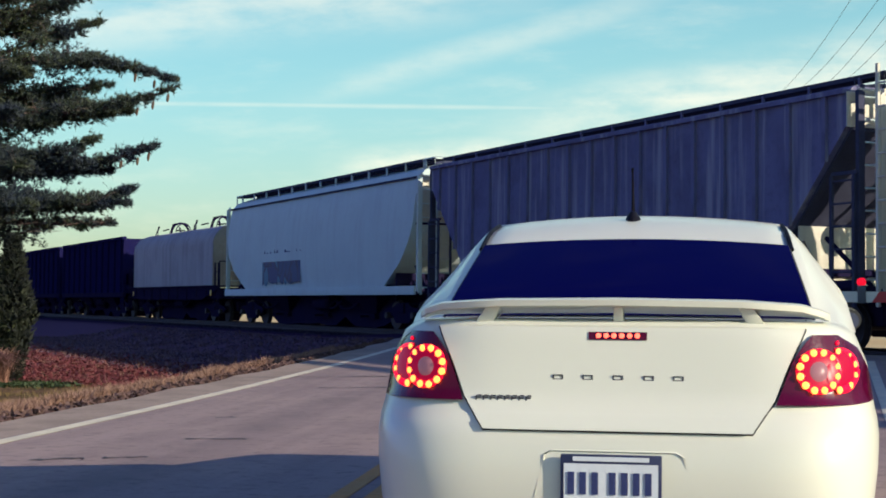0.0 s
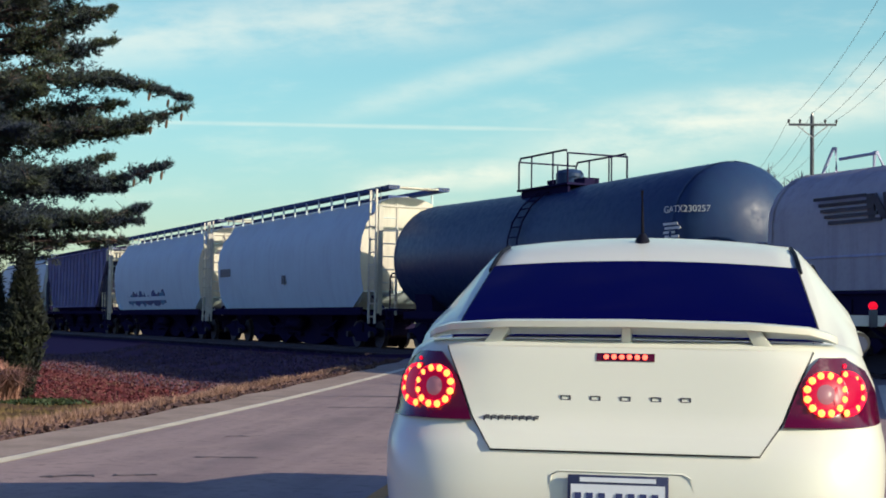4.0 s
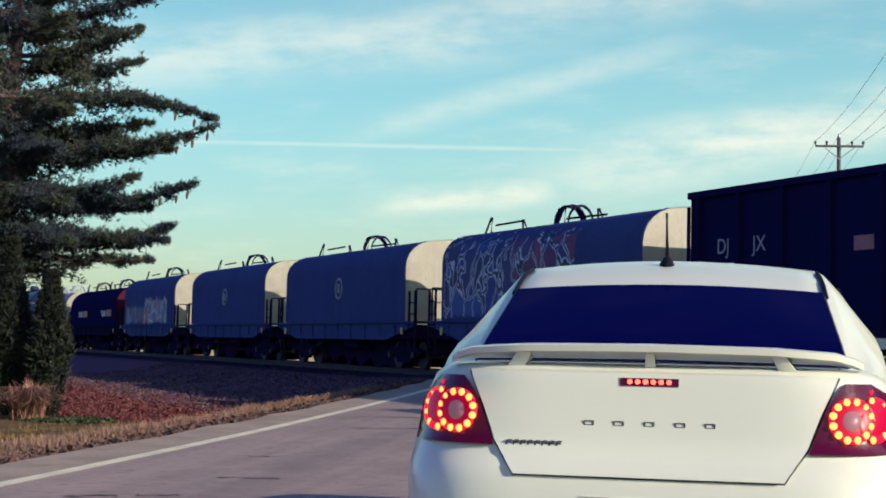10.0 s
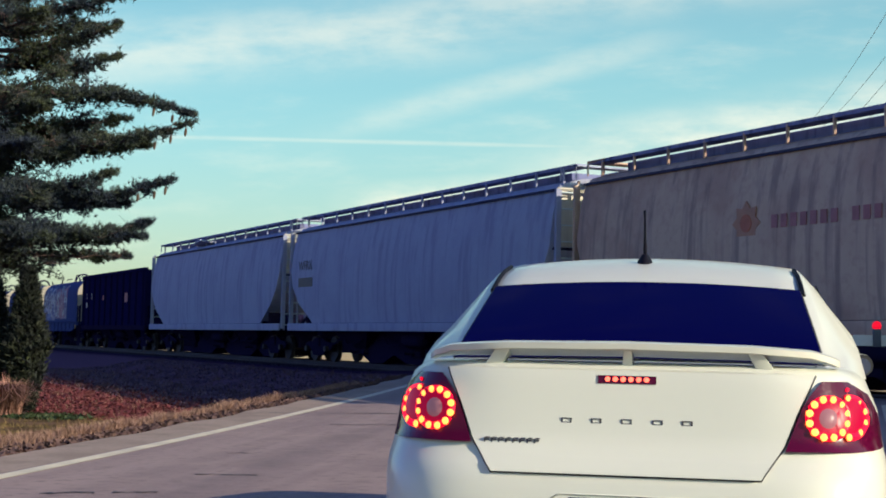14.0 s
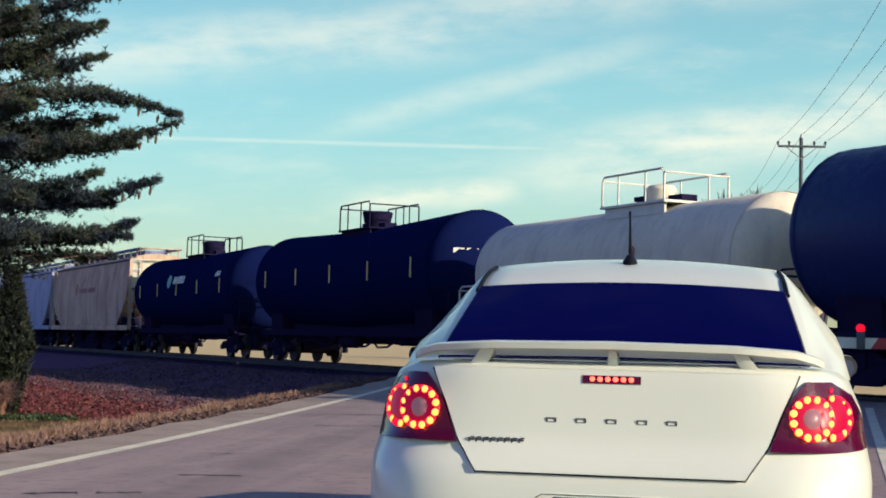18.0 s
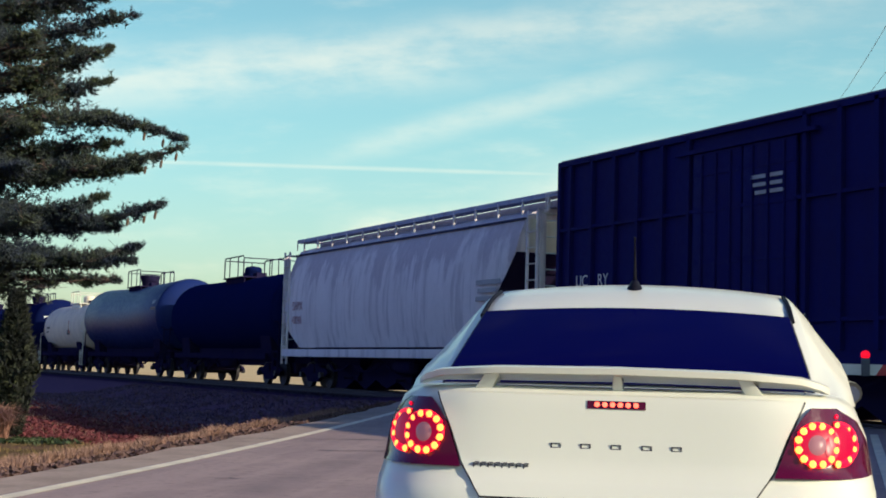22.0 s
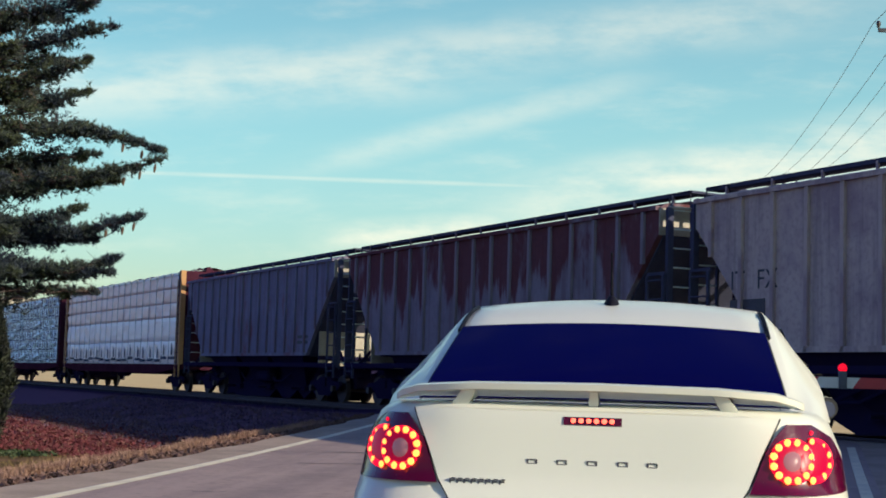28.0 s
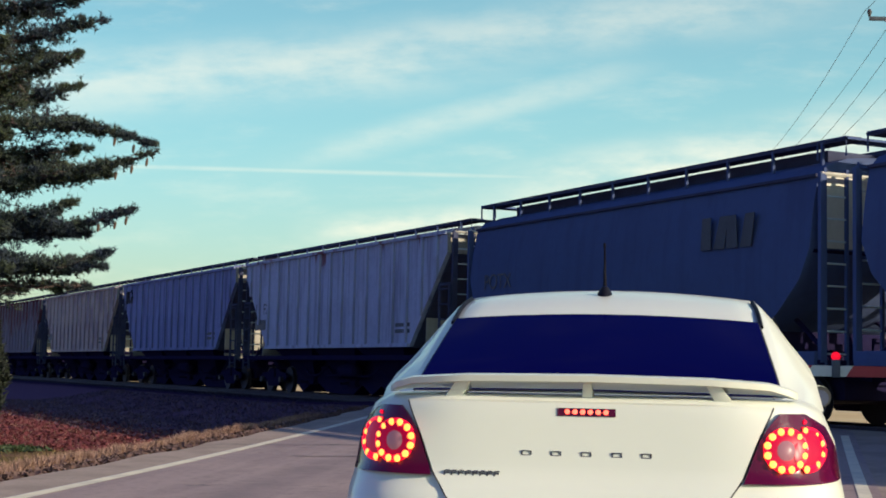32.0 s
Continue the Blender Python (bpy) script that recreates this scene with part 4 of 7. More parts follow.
def gondola(name, length, front, label, paint, top=3.75, low=1.15):
    """An open-topped ribbed car with slope ends."""
    root = start_car(name, length, label, "open hopper car", front)
    hb = length / 2 - 0.6
    outer = [(-1.48, low), (1.48, low), (1.48, top), (1.36, top), (1.36, low + 0.4), (-1.36, low + 0.4), (-1.36, top), (-1.48, top)]
    part("body", Shape().prism(outer, -hb + 0.1, hb - 0.1, "x"), paint, root)
    for e in (-1, 1):
        part("end_wall", Shape().prism([(e * hb, top), (e * hb, 2.1), (e * (hb - 1.6), low), (e * (hb - 1.7), low), (e * (hb - 0.12), 2.15), (e * (hb - 0.12), top)], -1.46, 1.46), paint, root)
        for s in (-1, 1):
            part("corner_post", Shape().box((e * hb, s * 1.42, (top + 1) / 2), (0.1, 0.12, top - 1)), paint, root)
        ladder(root, paint, (e * (hb + 0.1), 1.5), (e * (hb - 0.35), 1.5), 0.02, 0.7, top - 0.2, name="side_ladder")
    rib = Shape().box((0, 0, (low + top) / 2), (0.12, 0.12, top - low - 0.1)).mesh("rib")
    for k in range(11):
        for s in (-1, 1):
            part("rib", rib, paint, root, loc=((k - 5) * (2 * hb - 0.6) / 10, s * 1.53, 0))
    for s in (-1, 1):
        part("top_chord", Shape().box((0, s * 1.47, top + 0.02), (2 * hb + 0.1, 0.22, 0.14)), paint, root, bevel=0.02)
        part("side_sill", Shape().box((0, s * 1.47, 1.08), (2 * hb + 0.3, 0.12, 0.22)), iron, root)
    part("centre_sill", Shape().box((0, 0, 0.85), (length - 1, 0.5, 0.3)), iron, root)
    for k in range(3):
        x = (k - 1) * (length - 7) / 3
        part("outlet_bay", Shape().rings([[(x - 1.3, -1.35, low), (x + 1.3, -1.35, low), (x + 1.3, 1.35, low), (x - 1.3, 1.35, low)],
                                          [(x - 0.4, -0.8, 0.4), (x + 0.4, -0.8, 0.4), (x + 0.4, 0.8, 0.4), (x - 0.4, 0.8, 0.4)]]), iron, root)
    return root


def boxcar(name, length, front, label, paint, end_low, end_high, top=5.5):
    root = start_car(name, length, label, "boxcar", front)
    hb, low = length / 2 - 0.6, 1.1
    part("body", Shape().prism([(-1.5, low), (1.5, low), (1.5, top - 0.12), (1.42, top - 0.02), (0, top + 0.06), (-1.42, top - 0.02), (-1.5, top - 0.12)], -hb, hb, "x"), paint, root, sharp=0.5)
    rib = Shape().box((0, 0, (low + top) / 2 + 0.02), (0.11, 0.15, top - low - 0.25)).mesh("side_post")
    for x in (hb - 0.05, 6.24, 5.34, 4.44, 3.54, 2.64, 1.74):
        for e in (-1, 1):
            for s in (-1, 1):
                part("side_post", rib, paint, root, loc=(e * x, s * 1.515, 0))
    for s in (-1, 1):
        part("top_chord", Shape().box((0, s * 1.51, top - 0.12), (2 * hb, 0.16, 0.12)), paint, root)
        part("side_sill", Shape().box((0, s * 1.48, 1.02), (2 * hb + 0.2, 0.1, 0.26)), paint, root)
        for z in (1.75, 3.9):
            part("belt_rail", Shape().box((0, s * 1.53, z), (2 * hb, 0.09, 0.07)), paint, root)
        for k in (-1, 1):
            door = part("door", Shape().box((k * 0.78, s * 1.56, 3.1), (1.5, 0.06, 3.8)), paint, root, bevel=0.01)
            for dx in (-0.45, 0.0, 0.45):
                part("door_rod", Shape().tube([(k * 0.78 + dx, s * 1.61, 1.25), (k * 0.78 + dx, s * 1.61, 4.95)], 0.025, 6), paint, door)
            for z in (1.9, 2.9, 3.9, 4.6):
                part("door_panel_rib", Shape().box((k * 0.78, s * 1.592, z), (1.4, 0.02, 0.1)), paint, door)
        for z in (1.2, 5.05):
            part("door_track", Shape().box((0, s * 1.6, z), (4.2, 0.1, 0.08)), paint, root)
    for e in (-1, 1):
        part("end_wall_upper", Shape().box((e * (hb + 0.02), 0, (top + 4.85) / 2), (0.05, 2.95, top - 4.85)), end_high, root, "white upper end panel")
        part("end_wall_lower", Shape().box((e * (hb + 0.02), 0, 2.985), (0.05, 2.95, 3.71)), end_low, root, "brick-red end wall")
        for z in (1.4, 1.95, 2.5, 3.05, 3.6, 4.12, 4.6):
            part("end_corrugation", Shape().prism([(e * (hb + 0.04), z - 0.1), (e * (hb + 0.13), z - 0.04), (e * (hb + 0.13), z + 0.04), (e * (hb + 0.04), z + 0.1)], -1.35, 1.35), end_low, root)
        ladder(root, paint, (e * (hb + 0.16), 1.35), (e * (hb + 0.16), 0.95), 0.0, 0.8, 2.6, name="end_ladder")
        ladder(root, paint, (e * (hb - 0.1), 1.58), (e * (hb - 0.55), 1.58), 0.02, 0.7, 2.6, name="side_ladder")
    part("centre_sill", Shape().box((0, 0, 0.85), (length - 1, 0.5, 0.3)), iron, root)
    part("roof", Shape().prism([(-1.46, top - 0.04), (0, top + 0.08), (1.46, top - 0.04), (1.46, top), (0, top + 0.12), (-1.46, top)], -hb + 0.02, hb - 0.02, "x"), end_high, root)
    return root


def tree_mark(x, y, z, h):
    """A plain conifer emblem."""
    w = h * 0.42
    return Shape().prism([(x - 0.04 * h, z), (x + 0.04 * h, z), (x + 0.04 * h, z + 0.16 * h), (x + w, z + 0.16 * h), (x + 0.6 * w, z + 0.42 * h), (x + 0.75 * w, z + 0.42 * h), (x, z + h),
                          (x - 0.75 * w, z + 0.42 * h), (x - 0.6 * w, z + 0.42 * h), (x - w, z + 0.16 * h), (x - 0.04 * h, z + 0.16 * h)], y, y + 0.006)


def bundle_mesh(seed, w, h, d, sag):
    """A wrapped lumber pack: soft edges and long slanting creases in the film."""
    rng = random.Random(seed)
    nx, nz = max(8, int(w * 9)), 8
    verts, faces = [], []
    creases = [(rng.uniform(-w / 2, w / 2), rng.uniform(0, h), rng.uniform(-0.9, 0.9), rng.uniform(0.4, 1.1), rng.choice((-1, 1, 1)) * rng.uniform(0.4, 1.0) * sag) for _ in range(int(w * 5))]
    ox = rng.uniform(0, 50)
    for i in range(nx + 1):
        for k in range(nz + 1):
            x, z = (i / nx - 0.5) * w, k / nz * h
            y = d - 0.04 * (abs(i / nx - 0.5) * 2) ** 24 - 0.05 * (abs(k / nz - 0.5) * 2) ** 10
            if 0 < i < nx and 0 < k < nz:
                y += sag * 1.6 * noise.noise(Vector((ox + x * 2.4, z * 4, ox)))
                for cx, cz, slope, reach, amount in creases:
                    along, off = (x - cx), (z - cz) - slope * (x - cx)
                    if abs(along) < reach and abs(off) < 0.14:
                        y += amount * (1 - abs(off) / 0.14) * (1 - abs(along) / reach)
            sink = 0.0 if 0 < k < nz else 0.012 * noise.noise(Vector((ox + x * 3, 7.0, k)))
            verts.append((x, y, z + sink))
    for i in range(nx):
        for k in range(nz):
            a = i * (nz + 1) + k
            faces.append((a, a + nz + 1, a + nz + 2, a + 1))
    m = len(verts)
    verts += [(-w / 2, 0.05, 0), (w / 2, 0.05, 0), (w / 2, 0.05, h), (-w / 2, 0.05, h)]
    ring = [i * (nz + 1) for i in range(nx + 1)]
    topr = [i * (nz + 1) + nz for i in range(nx + 1)]
    left, right = list(range(nz + 1)), [nx * (nz + 1) + k for k in range(nz + 1)]
    faces += [tuple(ring[::-1]) + (m, m + 1), tuple(topr) + (m + 2, m + 3), tuple(left) + (m + 3, m), tuple(right[::-1]) + (m + 1, m + 2), (m, m + 3, m + 2, m + 1)]
    return Shape().put(verts, faces).mesh("lumber_pack", sharp=0.5)


def centerbeam(name, length, front, label, frame_paint, tiers, columns, post_paint, strap, film_label, wide=1.42, crease=0.05, cover=None):
    """A centre-beam flat with bulkheads, stacked wrapped lumber on both sides. tiers: (height, material, mark)."""
    root = start_car(name, length, label, "lumber flat car", front, slung=False)
    hb, deck = length / 2 - 0.7, 1.1
    part("deck", Shape().box((0, 0, 1.0), (2 * hb, 2.9, 0.2)), frame_paint, root)
    for s in (-1, 1):
        part("side_sill", Shape().prism([(-hb, 1.1), (-hb, 0.92), (-hb + 3.2, 0.72), (hb - 3.2, 0.72), (hb, 0.92), (hb, 1.1)], s * 1.42, s * 1.48), frame_paint, root)
    total = sum(h for h, *_ in tiers)
    top = deck + total + 0.06
    part("centre_wall", Shape().box((0, 0, (deck + top) / 2), (2 * hb - 0.3, 0.1, top - deck)), frame_paint, root)
    part("top_chord", Shape().tube([(-hb + 0.1 + (2 * hb - 0.2) * k / 60, 0.25, top + 0.12 + 0.03 * math.sin(k * 2.1)) for k in range(61)], [0.15 + 0.03 * math.sin(k * 3.3) for k in range(61)], 8).box((0, 0, top + 0.06), (2 * hb - 0.2, 0.55, 0.14)), frame_paint if cover else iron, root)
    for e in (-1, 1):
        bulk = part("bulkhead", Shape().box((e * (hb - 0.12), 0, (deck + top) / 2 + 0.03), (0.24, 2.9, top - deck + 0.06)), frame_paint, root, bevel=0.02)
        for s in (-1, 1):
            part("bulkhead_post", Shape().box((e * (hb + 0.02), s * 1.36, (deck + top) / 2 + 0.03), (0.16, 0.2, top - deck + 0.06)), post_paint, bulk)
        for z in (1.7, 2.3, 2.9, 3.5, 4.1):
            part("bulkhead_beam", Shape().box((e * (hb + 0.05), 0, z), (0.12, 2.5, 0.12)), frame_paint, bulk)
        ladder(root, post_paint, (e * (hb + 0.1), 1.42), (e * (hb - 0.3), 1.46), 0.02, 0.6, top - 0.3, name="side_ladder")
    if cover:
        rng = random.Random(3)
        rows = [[(x, y, z + top + rng.uniform(-0.025, 0.025)) for y, z in ((wide + 0.02, -0.12), (wide - 0.05, 0.0), (wide * 0.6, 0.1), (0.0, 0.26), (-wide * 0.6, 0.1), (-wide + 0.05, 0.0), (-wide - 0.02, -0.12))] for x in [-hb + 0.3 + (2 * hb - 0.6) * k / 60 for k in range(61)]]
        part("film_cover", Shape().rings(rows, caps=False, closed=False), cover, root, "torn white film over the top", sharp=0.9)
    pitch = (2 * hb - 0.5) / columns
    shared = {}
    rng = random.Random(len(name) + columns)
    z = deck
    run = 4
    for row, (h, material, mark) in enumerate(tiers):
        for col in range(0, columns, run):
            n = min(run, columns - col)
            key = (rng.randrange(4), n, h, material.name)
            if key not in shared:
                shared[key] = bundle_mesh(7 * len(shared) + 3, pitch * n - 0.012, h - 0.012, wide, crease)
            x = -hb + 0.25 + pitch * (col + n / 2)
            pack = part("lumber_pack", shared[key], material, root, film_label, loc=(x, 0.0, z))
            part("lumber_pack", shared[key], material, root, film_label, loc=Matrix.Translation((x, 0.0, z)) @ pose(0, 0, 0, 0, 0, 180))
            if mark:
                for k in range(n):
                    dx, size, lift = pitch * (k + 0.5 - n / 2) + rng.uniform(-0.14, 0.14), mark * rng.uniform(0.92, 1.08), h * rng.uniform(0.1, 0.24)
                    if mark < 0.45:
                        part("tree_emblem", tree_mark(dx, wide + 0.05, lift + 0.12, size), emblem_mat, pack)
                        part("printed_bar", Shape().box((dx, wide + 0.053, lift + 0.045), (size * 1.5, 0.006, size * 0.2)), emblem_mat, pack)
                    else:
                        a = size * 0.18
                        part("half_tree_emblem", Shape().prism([(dx + a, lift + 0.14 + size), (dx + a, lift + 0.14), (dx - a, lift + 0.14), (dx - a, lift + 0.14 + size * 0.55)], wide + 0.05, wide + 0.056), emblem_mat, pack)
                        for q in range(8):
                            part("printed_block", Shape().box((dx + 0.38 - q * 0.108, wide + 0.053, lift + 0.04), (0.075, 0.006, 0.12)), emblem_mat, pack)
        z += h
    for col in range(columns + 1):
        x = -hb + 0.25 + pitch * col
        wob = [rng.uniform(-0.05, 0.05) for _ in range(3)]
        part("strap", Shape().tube([(x, 0.3, top + 0.14), (x, 1.2, top + 0.04), (x, wide + 0.035, top - 0.06), (x + wob[0], wide + 0.045, deck + total * 0.66), (x + wob[1], wide + 0.045, deck + total * 0.33), (x + wob[2], wide + 0.045, deck)], 0.014, 5), strap, root)
        part("strap_buckle", Shape().box((x, wide + 0.04, top - 0.09), (0.09, 0.06, 0.13)), strap, root, bevel=0.02)
    return root


# ---- the white sedan waiting ahead ----
car_paint = surface("white_car_paint", (0.62, 0.62, 0.545), 0.4, stain=0.05, stain_color=(0.56, 0.55, 0.44), size=0.5, bump=0.0, coat=0.5, even=True, gloss=0.25)
car_glass = surface("tinted_glass", (0.001, 0.001, 0.045), 0.06, stain=0.2, stain_color=(0.004, 0.004, 0.045), size=2.0, bump=0.0, gloss=0.012, even=True)
rubber = surface("black_rubber", (0.02, 0.02, 0.024), 0.7, stain=0.2, bump=0.05)
chrome = surface("chrome", (0.5, 0.5, 0.52), 0.15, metal=1.0, stain=0.1, bump=0.0)
aerial_mat = surface("black_aerial_plastic", (0.006, 0.006, 0.012), 0.6, stain=0.1, bump=0.0, gloss=0.1)
red_lens = surface("red_lens", (0.3, 0.008, 0.02), 0.12, stain=0.2, stain_color=(0.12, 0.0, 0.02), size=8, bump=0.0, coat=0.5)
dark_lens = surface("dark_red_lens", (0.075, 0.001, 0.022), 0.2, stain=0.3, stain_color=(0.04, 0.0, 0.014), size=8, bump=0.0, gloss=0.2, coat=0.3)
led_red = glowing("brake_led", (1.0, 0.2, 0.04), 3.2)
led_high = glowing("high_brake_led", (1.0, 0.1, 0.06), 2.6)
lit_lens = glowing("lit_red_lens", (0.85, 0.003, 0.03), 0.9)
# bowl and reversing lens get emission in place of the diodes' light on them
bowl_red = glowing("red_reflector_bowl_glow", (0.3, 0.001, 0.025), 0.5)
clear_lens = glowing("reversing_lens_glow", (0.22, 0.1, 0.12), 0.4)
badge_mat = surface("dark_chrome_badge", (0.13, 0.13, 0.16), 0.3, metal=0.7, stain=0.1, bump=0.0)
mirror_mat = surface("mirror_glass", (0.05, 0.06, 0.11), 0.25, stain=0.0, bump=0.0)
plate_mat = surface("plate_face", (0.6, 0.64, 0.7), 0.5, stain=0.1)
plate_blue = surface("plate_ink", (0.02, 0.03, 0.12), 0.5, stain=0.1)
plate_trim = surface("plate_frame", (0.02, 0.025, 0.08), 0.4, stain=0.1)
alloy = surface("alloy_rim", (0.4, 0.4, 0.42), 0.35, metal=0.9, stain=0.2)

LEVELS = ((0.2, 0.792, 0.14), (0.28, 0.84, 0.05), (0.42, 0.874, 0.0), (0.56, 0.89, 0.0), (0.66, 0.894, 0.012), (0.715, 0.891, 0.04), (0.75, 0.887, 0.085),
          (0.8, 0.881, 0.12), (0.9, 0.867, 0.145), (1.0, 0.826, 0.168), (1.028, 0.79, 0.18), (1.04, 0.755, 0.2), (1.045, 0.7, 0.26), (1.047, 0.58, 0.42))
CAR_LEN = 4.86


def level(z):
    for (z0, w0, y0), (z1, w1, y1) in zip(LEVELS, LEVELS[1:]):
        if z <= z1:
            k = max(0.0, (z - z0) / (z1 - z0))
            return w0 + (w1 - w0) * k, y0 + (y1 - y0) * k
    return LEVELS[-1][1:]


def tail_y(x, z):
    """How far ahead of the bumper's tip the rear skin lies at x, z."""
    w, y0 = level(z)
    half = (CAR_LEN - y0) / 2
    return y0 + half * (1 - max(0.0, 1 - min(0.999, abs(x) / w) ** 7) ** (1 / 7))


def rear_patch(outline, lift, nx=14, nz=8):
    """A panel that follows the rear skin. outline(k) gives left and right x at height fraction k, with z."""
    verts, faces = [], []
    for j in range(nz + 1):
        a, b, z = outline(j / nz)
        for i in range(nx + 1):
            x = a + (b - a) * i / nx
            verts.append((x, tail_y(x, z) - lift, z))
    for j in range(nz):
        for i in range(nx):
            k = j * (nx + 1) + i
            faces.append((k, k + 1, k + nx + 2, k + nx + 1))
    m = len(verts)
    rim = [i for i in range(nx + 1)] + [(j + 1) * (nx + 1) - 1 for j in range(1, nz + 1)] + [nz * (nx + 1) + i for i in range(nx - 1, -1, -1)] + [j * (nx + 1) for j in range(nz - 1, 0, -1)]
    verts += [(verts[i][0], verts[i][1] + lift + 0.02, verts[i][2]) for i in rim]
    for k in range(len(rim)):
        j = (k + 1) % len(rim)
        faces.append((rim[k], m + k, m + j, rim[j]))
    return Shape().put(verts, faces)


def between(points, k):
    """A value along a line of (fraction, value) points."""
    for (a, u), (b, v) in zip(points, points[1:]):
        if k <= b:
            return u + (v - u) * (k - a) / (b - a)
    return points[-1][1]


CABIN = ((0.6, 1.02, 1.012, 0.67, 0.79), (0.85, 1.135, 1.118, 0.675, 0.825), (1.15, 1.255, 1.232, 0.668, 0.85), (1.5, 1.392, 1.362, 0.652, 0.86), (1.62, 1.432, 1.4, 0.642, 0.848),
         (1.8, 1.468, 1.432, 0.64, 0.85), (2.1, 1.503, 1.462, 0.638, 0.852), (2.5, 1.52, 1.475, 0.635, 0.852), (2.9, 1.512, 1.465, 0.63, 0.85), (3.15, 1.47, 1.425, 0.62, 0.85),
         (3.5, 1.27, 1.235, 0.66, 0.85), (3.85, 1.06, 1.04, 0.72, 0.85))


def cabin_top(y, x):
    for a, b in zip(CABIN, CABIN[1:]):
        if y <= b[0]:
            k = max(0.0, (y - a[0]) / (b[0] - a[0]))
            zc, ze, we = (a[i] + (b[i] - a[i]) * k for i in (1, 2, 3))
            return ze + (zc - ze) * (1 - min(1.0, abs(x) / we) ** 2)
    return 1.0


def build_sedan():
    car = tagged(new("sedan"), "white four-door sedan with rear spoiler and lit brake lights", "car")
    rings = []
    for z, w, y0 in LEVELS:
        half, ring = (CAR_LEN - y0) / 2, []
        for i in range(96):
            a = 2 * math.pi * i / 96
            c, s = math.cos(a), math.sin(a)
            x = w * math.copysign(abs(c) ** (2 / 7), c)
            y = y0 + half + half * math.copysign(abs(s) ** (2 / 7), s)
            drop = 1 - 0.17 * smooth((y - 2.9) / 1.9) * smooth((z - 0.5) / 0.5)
            ring.append((x, y, z * drop))
        rings.append(ring)
    part("body", Shape().rings(rings), car_paint, car, sharp=0.7)
    sections = []
    for y, zc, ze, we, wb in CABIN:
        half = [(wb, 1.0), (wb - (wb - we) * 0.14, 1.0 + (ze - 1.0) * 0.45), (we + 0.07, ze - 0.075 * min(1, (ze - 1) * 4)), (we + 0.018, ze - 0.018)]
        half += [(we * k / 5, ze + (zc - ze) * (1 - (k / 5) ** 2)) for k in (5, 4, 3, 2, 1, 0)]
        sections.append([(x, y, z) for x, z in half] + [(-x, y, z) for x, z in reversed(half[:-1])])
    part("cabin", Shape().rings(sections, caps=False), car_paint, car, sharp=0.9)
    # rear window, a dark sheet just outside the cabin
    verts, faces, nx, ny = [], [], 16, 10
    for j in range(ny + 1):
        k = j / ny
        y = 0.655 + (1.40 - 0.655) * k
        edge = 0.662 - 0.044 * k
        for i in range(nx + 1):
            x = edge * (2 * i / nx - 1)
            verts.append((x, y - 0.006, cabin_top(y, x) + 0.012))
    faces = [(j * (nx + 1) + i, j * (nx + 1) + i + 1, (j + 1) * (nx + 1) + i + 1, (j + 1) * (nx + 1) + i) for j in range(ny) for i in range(nx)]
    part("rear_window", Shape().put(verts, faces), car_glass, car, "dark tinted rear window", sharp=2.0)
    seal = [(-0.664 + 0.044 * k / 8, 0.655 + 0.747 * k / 8) for k in range(9)]
    edge = seal + [(0.62 * (2 * k / 10 - 1), 1.402) for k in range(11)] + [(-x, y) for x, y in reversed(seal)]
    part("window_seal", Shape().tube([(x, y, cabin_top(y, x) + 0.006) for x, y in edge], 0.006, 5), rubber, car)
    for s in (-1, 1):
        part("roof_seal", Shape().tube([(s * (0.63 - 0.004 * k), 1.36 + 0.16 * k, cabin_top(1.36 + 0.16 * k, 0.628) + 0.006) for k in range(4)], 0.01, 5), aerial_mat, car)
        part("side_window", Shape().put([(s * 0.846, 1.75, 1.06), (s * 0.846, 3.3, 1.06), (s * 0.715, 2.95, 1.39), (s * 0.72, 1.95, 1.385)], [(0, 1, 2, 3)]), car_glass, car)
        mirror = part("wing_mirror", Shape().rings([[(s * 0.95 + 0.05 * math.cos(a) * r, y, 1.035 + 0.052 * math.sin(a) * r) for a in [i * math.pi / 6 for i in range(12)]] for y, r in ((2.42, 0.55), (2.38, 0.95), (2.3, 1.0), (2.27, 0.96))]),
                      rubber, car)
        part("mirror_cap", Shape().rings([[(s * 0.95 + 0.052 * math.cos(a) * r, y, 1.035 + 0.054 * math.sin(a) * r) for a in [i * math.pi / 6 for i in range(12)]] for y, r in ((2.44, 0.5), (2.4, 0.95), (2.35, 1.0), (2.34, 1.0))]), car_paint, mirror)
        part("mirror_glass", Shape().rings([[(s * 0.95 + 0.036 * math.cos(a), y, 1.03 + 0.038 * math.sin(a)) for a in [i * math.pi / 6 for i in range(12)]] for y in (2.262, 2.268)]), mirror_mat, mirror)
        part("door_handle", Shape().box((s * 0.882, 1.75, 0.915), (0.06, 0.2, 0.045)), car_paint, car, bevel=0.01)
        # lamps: a lens that follows the skin, two rings of lit diodes and a clear centre
        left = ((0, 0.846), (0.45, 0.836), (0.8, 0.79), (1, 0.71))
        right = ((0, 0.504), (0.6, 0.556), (0.85, 0.592), (1, 0.624))

        def outline(k, s=s):
            z = 0.778 + 0.222 * k
            a, b = between(left, k), between(right, k)
            return (-a, -b, z) if s < 0 else (b, a, z)

        lamp = part("tail_light", rear_patch(outline, 0.018, 12, 10), dark_lens, car, "red tail light with lit diode rings", sharp=0.9)

